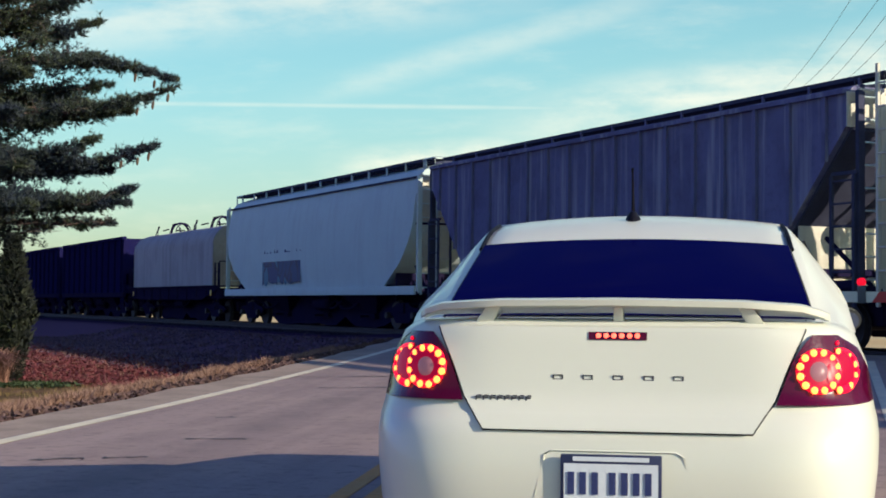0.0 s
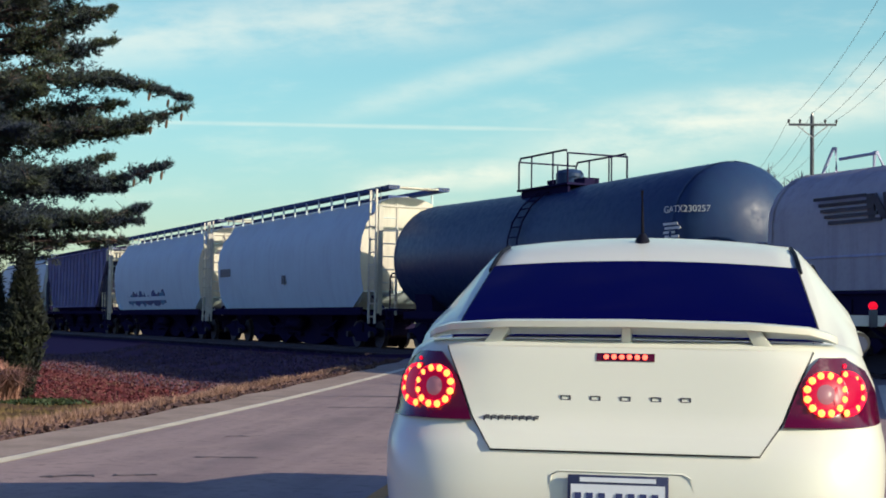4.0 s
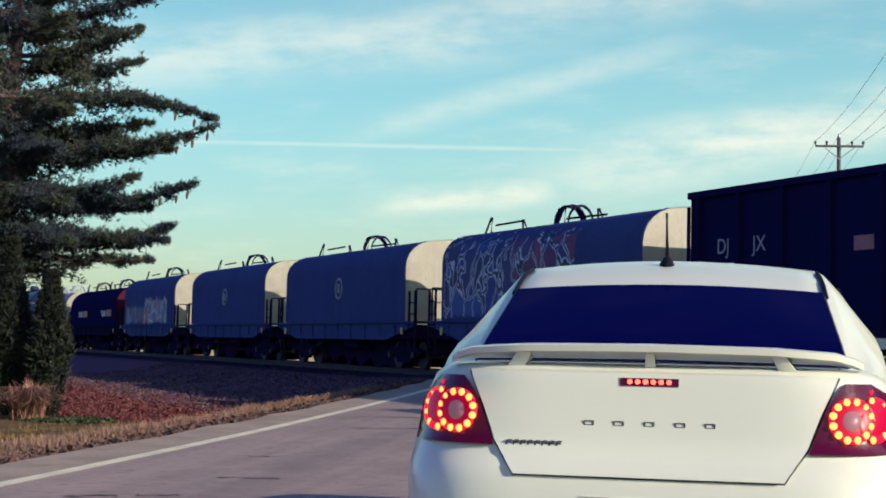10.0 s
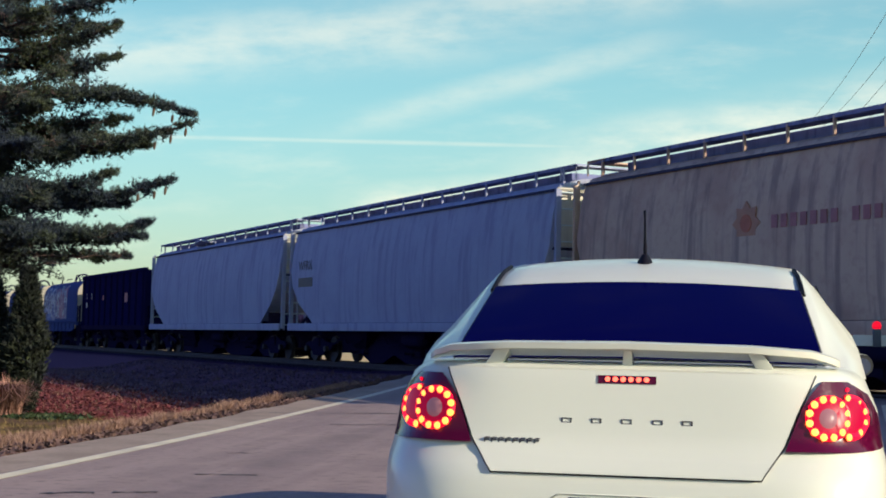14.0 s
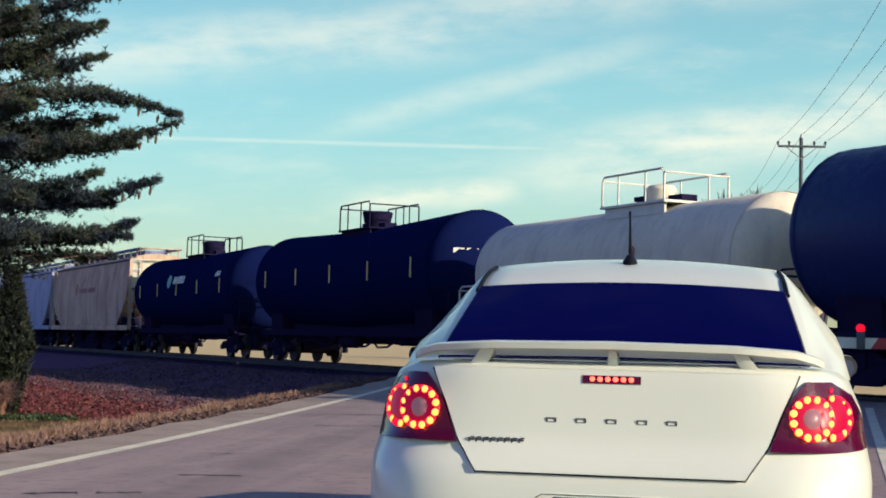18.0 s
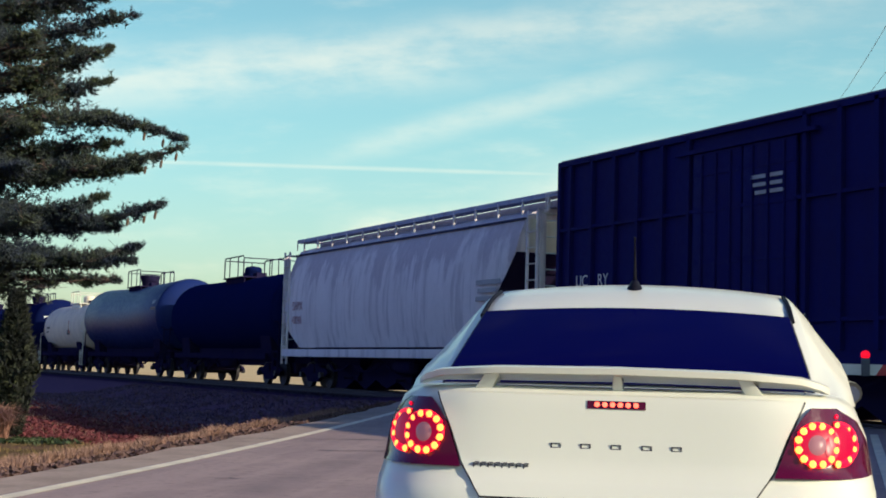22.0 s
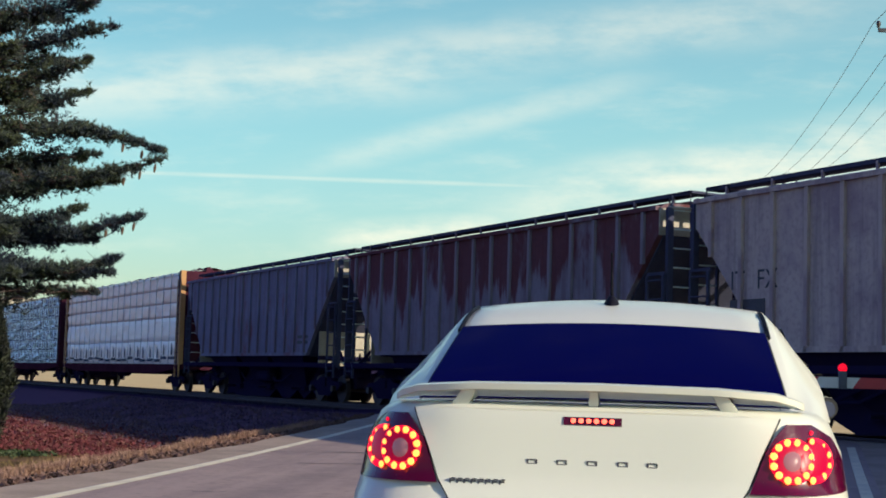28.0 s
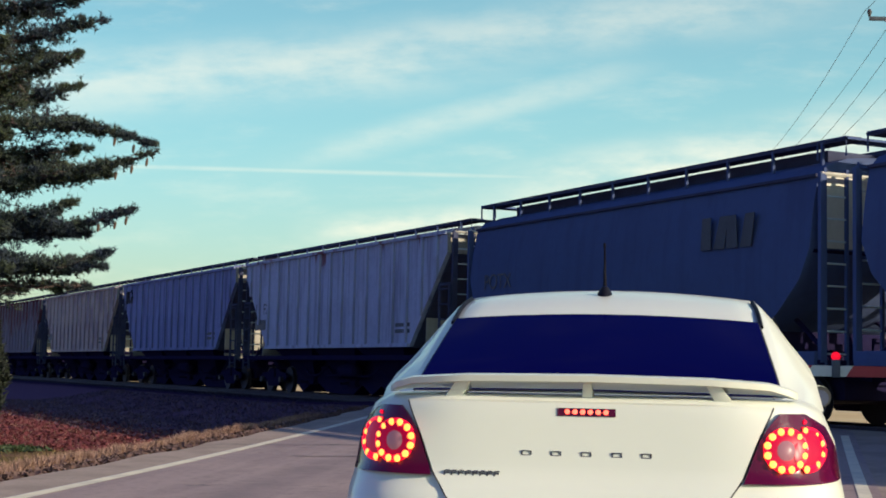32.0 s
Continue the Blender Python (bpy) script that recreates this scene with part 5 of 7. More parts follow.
        def dot(shape, x, z, r, lift):
            y = tail_y(x, z) - lift
            side = Vector((1, (tail_y(x + 0.01, z) - tail_y(x - 0.01, z)) / 0.02, 0)).normalized()
            up = Vector((0, (tail_y(x, z + 0.01) - tail_y(x, z - 0.01)) / 0.02, 1)).normalized()
            out = side.cross(up).normalized()
            if out.y > 0:
                out = -out
            base = Vector((x, y, z))
            rings = [[base + (side * math.cos(t) + up * math.sin(t)) * r * q + out * h for t in [i * math.pi / 7 for i in range(14)]] for q, h in ((1.0, 0.0), (0.85, 0.004), (0.3, 0.007))]
            return shape.rings(rings)

        disc = Shape()
        dot(disc, s * 0.642, 0.884, 0.076, 0.0195)
        part("reflector_bowl", disc, bowl_red, lamp)
        disc = Shape()
        dot(disc, s * 0.712, 0.884, 0.072, 0.0188)
        part("reflector_bowl", disc, bowl_red, lamp)
        for cx, cz, rx, a0, a1 in ((0.64, 0.884, 0.062, 0, 360), (0.708, 0.886, 0.06, -100, 100)):
            pts = [(s * (cx + rx * math.cos(radians(a0 + (a1 - a0) * k / 24))), cz + 0.061 * math.sin(radians(a0 + (a1 - a0) * k / 24))) for k in range(25)]
            part("light_ring", Shape().tube([(x, tail_y(x, z) - 0.016, z) for x, z in pts], 0.0135, 6, caps=a1 < 300), lit_lens, lamp)
        spots = [(0.64 + 0.062 * math.cos(a), 0.884 + 0.061 * math.sin(a)) for a in [i * math.pi / 6 + 0.26 for i in range(12)]]
        spots += [(0.708 + 0.06 * math.cos(a), 0.886 + 0.061 * math.sin(a)) for a in [radians(v) for v in (-92, -52, -17, 17, 52, 92)]]
        for x, z in spots:
            led = Shape()
            dot(led, s * x, z, 0.0128, 0.0295)
            part("brake_diode", led, led_red, lamp)
        marker = Shape()
        dot(marker, s * 0.705, 0.974, 0.009, 0.02)
        part("side_marker", marker, lit_lens, lamp)
        centre = Shape()
        dot(centre, s * 0.64, 0.884, 0.034, 0.0262)
        part("reversing_lens", centre, clear_lens, lamp)
        for yw in (1.08, 3.88):
            tyre = part("wheel", Shape().tube([(s * 0.69, yw, 0.33), (s * 0.72, yw, 0.33), (s * 0.84, yw, 0.33), (s * 0.872, yw, 0.33)], [0.30, 0.33, 0.33, 0.30], 28), rubber, car)
            part("rim", Shape().tube([(s * 0.86, yw, 0.33), (s * 0.88, yw, 0.33)], [0.22, 0.2], 20), alloy, tyre)
    # boot lid, a proud panel between the lamps

    def lid(k):
        z = 0.692 + 0.352 * k
        w = between(((0, 0.424), (0.27, 0.498), (0.6, 0.545), (0.85, 0.588), (1, 0.612)), k)
        return -w, w, z

    trunk = part("boot_lid", rear_patch(lid, 0.016, 20, 14), car_paint, car, sharp=0.8)
    rim = [(lid(k / 12)[0] - 0.004, lid(k / 12)[2]) for k in range(12, -1, -1)] + [(lid(k / 12)[1] + 0.004, lid(k / 12)[2]) for k in range(13)]
    rim.insert(13, (0, 0.6915))
    part("boot_gap", Shape().tube([(x, tail_y(x, z) - 0.001, z - (0.005 if abs(z - 0.692) < 0.004 else 0)) for x, z in rim], 0.004, 5), rubber, car)
    third = part("high_brake_light", rear_patch(lambda k: (-0.095, 0.095, 0.978 + 0.026 * k), 0.019, 8, 2), dark_lens, trunk)
    for k in range(6):
        x = (k - 2.5) * 0.0253
        part("brake_diode", Shape().tube([(x, tail_y(x, 0.991) - 0.018, 0.991), (x, tail_y(x, 0.991) - 0.023, 0.991)], [0.0095, 0.006], 8), led_high, third)
    for x in (-0.193, -0.096, 0.002, 0.101, 0.196):
        badge = Shape()
        for dx, dz, w, h in ((0, 0.0065, 0.034, 0.004), (0, -0.0065, 0.034, 0.004), (-0.0145, 0, 0.006, 0.013), (0.0145, 0, 0.006, 0.013)):
            badge.box((x + dx, tail_y(x, 0.856) - 0.0165, 0.856 + dz), (w, 0.003, h * 0.8))
        part("badge_bar", badge, badge_mat, trunk)
    for k in range(8):
        script = Shape()
        x = -0.452 + k * 0.0235
        script.box((x, tail_y(x, 0.787) - 0.018, 0.787), (0.018, 0.008, 0.005)).box((x - 0.006, tail_y(x, 0.787) - 0.018, 0.787 - 0.002), (0.005, 0.008, 0.016)).box((x + 0.004, tail_y(x, 0.787) - 0.018, 0.794), (0.014, 0.008, 0.004))
        part("badge_bar", script, badge_mat, trunk)
    # spoiler on three feet
    span = [(-0.69, 0.33, 1.058), (-0.655, 0.25, 1.072), (-0.59, 0.185, 1.088), (-0.4, 0.155, 1.1), (0, 0.14, 1.105), (0.4, 0.155, 1.1), (0.59, 0.185, 1.088), (0.655, 0.25, 1.072), (0.69, 0.33, 1.058)]
    rings = []
    for x, y, z in span:
        chord = 0.21 - 0.1 * (abs(x) / 0.7) ** 4
        dip = 1 - (abs(x) / 0.7) ** 6
        rings.append([(x, y, z + 0.006), (x, y + 0.003, z - 0.014), (x, y + chord * 0.75, z - 0.014 - 0.026 * dip), (x, y + chord, z - 0.008 - 0.024 * dip), (x, y + chord * 0.7, z + 0.006 - 0.014 * dip), (x, y + 0.03, z + 0.012)])
    wing = part("spoiler", Shape().rings(rings), car_paint, car, sharp=0.9)
    for x in (-0.415, -0.001, 0.41):
        w = 0.03 if abs(x) > 0.1 else 0.018
        q = math.copysign(0.035, x) if abs(x) > 0.1 else 0.0
        part("spoiler_foot", Shape().rings([[(x + q - w, 0.2, 1.03), (x + q + w, 0.2, 1.03), (x + q + w, 0.33, 1.05), (x + q - w, 0.33, 1.05)], [(x - w * 0.8, 0.175, 1.086), (x + w * 0.8, 0.175, 1.086), (x + w * 0.8, 0.31, 1.07), (x - w * 0.8, 0.31, 1.07)]]),
             car_paint, wing, bevel=0.006)
    # plate in its recess
    outline = [(-0.2, 0.628), (0.19, 0.628), (0.215, 0.615), (0.258, 0.42), (-0.268, 0.42), (-0.225, 0.615), (-0.2, 0.628)]
    recess = part("plate_recess", Shape().tube([(x, tail_y(x, z) - 0.0005, z) for x, z in outline], 0.0035, 5), car_paint, car)
    part("plate_frame", Shape().box((-0.012, -0.012, 0.535), (0.318, 0.014, 0.17)), plate_trim, recess, bevel=0.004)
    plate = part("number_plate", Shape().box((-0.012, -0.02, 0.527), (0.296, 0.004, 0.128)), plate_mat, recess)
    for k, x in enumerate((-0.125, -0.088, -0.05, 0.005, 0.043, 0.08, 0.117)):
        part("plate_bar", Shape().box((x - 0.012, -0.0235, 0.53), (0.021, 0.003, 0.07)), plate_blue, plate)
    part("frame_bar", Shape().box((-0.012, -0.0205, 0.606), (0.24, 0.003, 0.014)), plate_mat, recess)
    part("antenna_base", Shape().rings([[(-0.022 + 0.045 * math.cos(a) * r, 1.80 + 0.075 * math.sin(a) * r + q, z) for a in [i * math.pi / 6 for i in range(12)]] for r, z, q in ((0.8, 1.455, 0), (0.7, 1.476, 0.01), (0.3, 1.505, 0.02))]), aerial_mat, car)
    part("antenna_whip", Shape().tube([(-0.022, 1.82, 1.51), (-0.022, 1.78, 1.60), (-0.022, 1.735, 1.69)], [0.009, 0.006, 0.006], 6), aerial_mat, car)
    car.matrix_world = pose(-0.057, 4.72, 0.01, 0, 0, -2.7)
    return car


build_sedan()


# ---- the train, front to rear ----
mark_orange = surface("faded_orange_mark", (0.42, 0.2, 0.12), 0.6, stain=0.4, size=3)
mark_faded = surface("faded_red_lettering", (0.36, 0.15, 0.16), 0.7, stain=0.5, size=4)
mark_leaf = surface("teal_leaf_mark", (0.12, 0.3, 0.3), 0.6, stain=0.3, size=3)
mark_ochre = surface("ochre_plate", (0.3, 0.13, 0.05), 0.6, stain=0.4, size=3)
white_rail = surface("white_rail_paint", (0.6, 0.58, 0.52), 0.5, stain=0.3, size=3)
mark_grey = surface("faded_grey_stencil", (0.3, 0.31, 0.34), 0.6, stain=0.4, size=3)
soot = surface("black_car_paint", (0.01, 0.01, 0.06), 0.55, stain=0.4, stain_color=(0.014, 0.011, 0.045), size=1.2, streak=0.3, streak_color=(0.016, 0.014, 0.05), gloss=0.0)
# end paints paler and warmer than the sides: sunlight on the ends is painted in
white_end = surface("sunlit_cream_end_paint", (0.31, 0.29, 0.25), 0.55, stain=0.5, stain_color=(0.22, 0.185, 0.15), size=1.5, streak=0.45, streak_color=(0.17, 0.15, 0.14))
hopper_end = surface("sunlit_cream_hopper_end_paint", (0.52, 0.5, 0.43), 0.55, stain=0.4, stain_color=(0.4, 0.36, 0.3), size=1.5, streak=0.35, streak_color=(0.28, 0.25, 0.22))
lgrey = surface("light_grey_paint", (0.5, 0.6, 0.62), 0.5, stain=0.3, stain_color=(0.42, 0.48, 0.52), size=0.8, streak=0.2, streak_color=(0.36, 0.4, 0.45), gloss=0.0)
lgrey_rough = surface("stained_light_grey_paint", (0.68, 0.64, 0.66), 0.55, stain=0.3, stain_color=(0.52, 0.48, 0.51), size=0.8, streak=0.5, streak_color=(0.33, 0.3, 0.35), gloss=0.0, rust=0.4, creep=3.5, rust_tones=((0.36, 0.32, 0.37), (0.52, 0.48, 0.53)))
mgrey = surface("mid_grey_paint", (0.34, 0.37, 0.5), 0.5, stain=0.3, stain_color=(0.25, 0.26, 0.4), size=0.8, streak=0.5, streak_color=(0.2, 0.205, 0.33), gloss=0.0)
slate = surface("slate_blue_paint", (0.072, 0.1, 0.205), 0.45, stain=0.3, stain_color=(0.06, 0.07, 0.14), size=0.7, streak=0.25, streak_color=(0.055, 0.06, 0.12), gloss=0.0)
tan = surface("tan_grey_paint", (0.55, 0.41, 0.32), 0.55, stain=0.5, stain_color=(0.34, 0.2, 0.17), size=0.6, streak=0.65, streak_color=(0.22, 0.16, 0.16), gloss=0.0)
purple = surface("weathered_purple_grey_paint", (0.15, 0.15, 0.275), 0.6, stain=0.4, stain_color=(0.081, 0.074, 0.135), size=1.0, streak=0.8, streak_color=(0.284, 0.284, 0.365), gloss=0.0)
rusty_grey = surface("rust_streaked_grey_paint", (0.19, 0.185, 0.27), 0.65, stain=0.4, size=0.9, streak=0.6, streak_color=(0.13, 0.095, 0.115), rust=0.35, gloss=0.0)
rusty = surface("rusting_paint", (0.230, 0.201, 0.247), 0.75, stain=0.4, size=0.9, streak=0.4, streak_color=(0.12, 0.06, 0.07), rust=0.45, creep=2.9, rust_tones=((0.07, 0.018, 0.024), (0.15, 0.045, 0.048)), gloss=0.0)
beige = surface("beige_grey_paint", (0.47, 0.38, 0.35), 0.6, stain=0.6, stain_color=(0.2, 0.14, 0.19), size=1.1, streak=0.5, streak_color=(0.16, 0.125, 0.145), rust=0.2, gloss=0.0)
bluegrey = surface("blue_grey_paint", (0.221, 0.241, 0.427), 0.6, stain=0.4, size=0.9, streak=0.7, streak_color=(0.075, 0.081, 0.149), gloss=0.0)
patched = surface("rust_patched_grey_paint", (0.390, 0.406, 0.540), 0.6, stain=0.35, size=0.9, streak=0.5, streak_color=(0.13, 0.115, 0.14), rust=0.35, creep=4.4, gloss=0.0)
# hood grey taken to dark blue, with the shade of the near side in it
coil_grey = surface("coil_hood_shaded_grey_paint", (0.06, 0.082, 0.2), 0.5, stain=0.35, stain_color=(0.04, 0.055, 0.15), size=0.8, streak=0.35, streak_color=(0.05, 0.062, 0.14), gloss=0.0)
silver = surface("silver_hood_paint", (0.36, 0.35, 0.38), 0.45, stain=0.35, stain_color=(0.22, 0.2, 0.23), size=1.0, streak=0.4, gloss=0.0)
tank_blue = surface("dark_tank_paint", (0.018, 0.04, 0.1), 0.42, stain=0.35, stain_color=(0.013, 0.028, 0.08), size=0.7, streak=0.25, streak_color=(0.015, 0.022, 0.085), gloss=0.15)
tank_navy = surface("navy_tank_paint", (0.009, 0.021, 0.105), 0.45, stain=0.35, stain_color=(0.008, 0.017, 0.08), size=0.7, streak=0.25, streak_color=(0.012, 0.02, 0.08), gloss=0.1)
tank_black = surface("black_tank_paint", (0.0045, 0.009, 0.054), 0.5, stain=0.35, stain_color=(0.005, 0.008, 0.045), size=0.7, streak=0.25, streak_color=(0.008, 0.011, 0.05), gloss=0.0)
tank_white = surface("dirty_white_tank_paint", (0.72, 0.64, 0.51), 0.5, stain=0.35, stain_color=(0.5, 0.43, 0.37), size=1.0, streak=0.3, streak_color=(0.4, 0.34, 0.31), gloss=0.0)
box_brown = surface("dark_boxcar_paint", (0.008, 0.009, 0.085), 0.65, stain=0.4, stain_color=(0.014, 0.01, 0.06), size=1.0, streak=0.4, streak_color=(0.017, 0.013, 0.07), gloss=0.03)
hood_red = surface("dull_red_end_paint", (0.065, 0.014, 0.028), 0.65, stain=0.5, size=1.5, gloss=0.0)
box_red = surface("brick_red_end_paint", (0.085, 0.012, 0.03), 0.65, stain=0.4, size=1.5)
beam_red = surface("brown_red_flat_paint", (0.055, 0.017, 0.032), 0.7, stain=0.4, size=1.2, streak=0.3, gloss=0.0)
beam_tan = surface("ochre_post_paint", (0.42, 0.22, 0.09), 0.7, stain=0.4, size=1.2)
film_teal = surface("pale_wrap_film", (0.78, 0.93, 0.9), 0.3, stain=0.35, stain_color=(0.56, 0.74, 0.74), size=1.5, bump=1.0, fine=6, vary=0.25)
film_white = surface("white_wrap_film", (0.9, 0.84, 0.79), 0.35, stain=0.35, stain_color=(0.7, 0.67, 0.68), size=1.5, bump=0.5, fine=14, vary=0.2)
film_brown = surface("clear_film_over_lumber", (0.86, 0.66, 0.58), 0.35, stain=0.35, stain_color=(0.7, 0.52, 0.47), size=1.5, bump=0.5, fine=14, vary=0.25)
emblem_mat = surface("dark_emblem_ink", (0.015, 0.04, 0.085), 0.6, stain=0.2, gloss=0.04)
black_strap = surface("black_strap", (0.03, 0.03, 0.04), 0.6)
spray_blue = graffiti_paint("blue_spray_paint", ((0.012, 0.03, 0.2), (0.01, 0.012, 0.09), (0.015, 0.07, 0.28), (0.01, 0.015, 0.13)), 1.7)
spray_red = graffiti_paint("red_spray_paint", ((0.11, 0.02, 0.1), (0.05, 0.02, 0.13), (0.18, 0.03, 0.09), (0.03, 0.03, 0.15)), 1.8)
spray_mixed = graffiti_paint("mixed_spray_paint", ((0.3, 0.06, 0.05), (0.2, 0.24, 0.08), (0.05, 0.14, 0.26), (0.12, 0.13, 0.2)), 1.6)
spray_dark = graffiti_paint("dark_blue_spray_paint", ((0.02, 0.05, 0.16), (0.04, 0.16, 0.26), (0.02, 0.035, 0.15)), 1.6, (0.035, 0.05, 0.15))


def sprayed(parent, material, x0, x1, z0, z1, y, seed, bend=99.0, radius=0.78):
    """A sprayed patch with an uneven outline, a thin skin on the side; above the height bend it follows a hood's shoulder."""
    rng = random.Random(seed)
    n, m = 30, 9
    verts, faces = [], []
    for k in range(n + 1):
        x = x0 + (x1 - x0) * k / n
        a, b = z0 + rng.uniform(0, 0.18), z1 - rng.uniform(0, 0.35)
        for j in range(m):
            z = a + (b - a) * j / (m - 1)
            up = min(1.0, max(0.0, (z - bend) / radius))
            verts.append((x, y - radius * 1.15 * (1 - math.sqrt(1 - up * up)), z + 0.006 * up))
    for k in range(n):
        for j in range(m - 1):
            faces.append((m * k + j, m * k + m + j, m * k + m + j + 1, m * k + j + 1))
    return part("spray_painting", Shape().put(verts, faces), material, parent)


def build_train():
    gondola("open_hopper_car", 15.0, 98.4, "black ribbed open-top hopper car", soot)
    gondola("open_hopper_car", 15.0, 83.4, "black ribbed open-top hopper car", soot)
    c = coil_car("coil_car", 14.86, 68.4, "dirty silver coil car with a lifting frame on its hood", silver, white_end, hoods=2)
    c = hopper("covered_hopper_car", 17.84, 53.54, "pale grey smooth-sided covered hopper car with spray paint", lgrey, "smooth", 4.68, end_paint=hopper_end, board=0.04, shoulder=0.46)
    sprayed(c, spray_dark, 4.2, 0.4, 1.3, 2.6, 1.497, 3)
    c = hopper("covered_hopper_car", 17.29, 35.70, "dark purple-grey ribbed covered hopper car, streaked", purple, "rib", 4.54, end_paint=hopper_end, board=0.06)
    c = hopper("covered_hopper_car", 17.78, 18.41, "pale grey round-sided covered hopper car with blue spray paint", lgrey, "round", 4.62, end_paint=hopper_end, board=0.2, board_paint=slate, edge=0.11)
    painting = sprayed(c, spray_dark, 5.0, -2.0, 1.35, 2.15, 1.455, 5)
    painting.matrix_basis = Matrix.Translation((0, 1.455, 2.15)) @ Matrix.Rotation(radians(-12), 4, "X") @ Matrix.Translation((0, -1.455, -2.15))
    c = hopper("covered_hopper_car", 17.4, 0.63, "pale grey round-sided covered hopper car", lgrey, "round", 4.62, end_paint=hopper_end, board=0.2, board_paint=slate, edge=0.11)
    bars(c, mark_black, 7.0, 2.6, ((1.3, 0.3, 0),), 1.503)
    bars(c, mark_black, -0.2, 2.2, ((0.35, 0.3, 0),), 1.49)
    c = tank("tank_car", 7.75, -25.05, "dark blue-grey tank car with pale data stencils", tank_blue, 1.56, 2.61, dome="round", band=True, overhang=0.35, sag=0.07, dome_at=-0.3, bulge=0.9, rungs=True)
    side_text(c, "GATX", 0.2, mark_white, -6.57, 1.53, 3.05, 9)
    side_text(c, "230257", 0.18, mark_white, -7.15, 1.46, 3.05, 44)
    bars(c, mark_white, -6.6, 2.82, ((0.5, 0.05, 0), (0.55, 0.05, 0.05), (0.4, 0.05, 0), (0.5, 0.05, 0.05)), 1.56)
    c = coil_car("coil_car", 14.1, -33.9, "silver coil car with two hoods and black stripe emblem", silver, white_end, hoods=2, top=3.62, rounding=1.0, gear=mgrey, margin=2.0)
    for x0 in (4.95, -1.5):
        shape = Shape()
        for k in range(5):
            shape.box((x0 - 0.75 - 0.1 * k, 1.445 - (0.018, 0.045, 0.0, 0.0, 0.0)[k] + 0.012, 3.0 - 0.105 * k), (1.3, 0.03, 0.055), Euler((-0.25 if k < 2 else -0.05, 0, 0)).to_matrix())
        turn = Euler((-0.12, 0, 0)).to_matrix()
        for dx, w, lean in ((1.55, 0.16, 0.0), (1.75, 0.14, 0.5), (1.95, 0.16, 0.0), (2.3, 0.16, -0.5)):
            shape.box((x0 - dx, 1.45, 2.78), (w, 0.03, 0.46), turn @ Euler((0, lean, 0)).to_matrix())
        part("stripe_emblem", shape, mark_black, c)
    part("hood_seam", Shape().box((0, 1.45, 2.0), (12.0, 0.02, 0.04)), mgrey, c)
    c = coil_car("coil_car", 15.2, -48.0, "black coil car with white emblem plates and red hood end", soot, hood_red, hoods=2, top=3.55, rounding=0.95, margin=2.2)
    for x in (4.1, -2.6):
        emblem = Shape()
        for k in range(4):
            emblem.box((x - 0.36 - 0.04 * k, 1.452, 2.22 - 0.085 * k), (0.62, 0.008, 0.045))
        for dx in (0.85, 1.02, 1.2):
            emblem.box((x - dx, 1.452, 2.09), (0.09, 0.008, 0.3))
        part("stripe_emblem", emblem, mark_white, c)
        part("emblem_plate", Shape().box((x - 2.1, 1.452, 2.1), (1.2, 0.008, 0.36)), mark_ochre, c)
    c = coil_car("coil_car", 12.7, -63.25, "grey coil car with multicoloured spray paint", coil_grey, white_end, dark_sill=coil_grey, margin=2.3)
    sprayed(c, spray_dark, 4.9, 0.9, 1.45, 2.45, 1.447, 7)
    sprayed(c, spray_mixed, 0.9, -3.8, 1.45, 2.85, 1.449, 8)
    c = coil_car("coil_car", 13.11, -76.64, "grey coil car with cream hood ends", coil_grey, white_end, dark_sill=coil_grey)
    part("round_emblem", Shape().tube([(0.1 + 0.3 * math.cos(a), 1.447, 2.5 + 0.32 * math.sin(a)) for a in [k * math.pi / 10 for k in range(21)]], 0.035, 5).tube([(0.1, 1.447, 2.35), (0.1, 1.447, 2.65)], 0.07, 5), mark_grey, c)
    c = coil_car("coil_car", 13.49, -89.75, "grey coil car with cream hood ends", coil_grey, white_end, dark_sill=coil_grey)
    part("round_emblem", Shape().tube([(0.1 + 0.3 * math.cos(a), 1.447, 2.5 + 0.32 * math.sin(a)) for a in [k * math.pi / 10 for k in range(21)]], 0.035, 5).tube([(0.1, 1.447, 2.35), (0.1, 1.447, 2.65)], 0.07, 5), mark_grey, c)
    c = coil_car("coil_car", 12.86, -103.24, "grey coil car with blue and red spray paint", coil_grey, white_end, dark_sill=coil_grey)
    sprayed(c, spray_blue, 5.06, 1.4, 1.45, 3.72, 1.448, 9, 3.02)
    sprayed(c, spray_red, 1.4, -2.2, 1.5, 3.6, 1.448, 10, 3.02)
    c = gondola("open_hopper_car", 15.11, -116.10, "black ribbed open-top hopper car with white stencils", soot, 3.8)
    side_text(c, "DJ", 0.42, mark_grey, 6.1, 1.489, 2.62)
    side_text(c, "JX", 0.42, mark_grey, 4.95, 1.489, 2.62)
    bars(c, mark_white, 6.1, 2.3, ((0.7, 0.26, 0),), 1.487)
    bars(c, mark_faded, 2.1, 2.62, ((0.5, 0.25, 0),), 1.487)
    bars(c, mark_faded, -2.85, 2.55, ((0.6, 0.45, 0),), 1.487)
    c = hopper("covered_hopper_car", 19.13, -131.21, "grey smooth-sided covered hopper car", mgrey, "smooth", 4.66, board=0.21, end_paint=hopper_end, low=1.25, shoulder=0.34, board_paint=bluegrey)
    part("open_hatch", Shape().box((2.2, 1.0, 4.62), (1.1, 0.7, 0.07), Euler((0.1, 0.12, 0)).to_matrix()), mgrey, c)
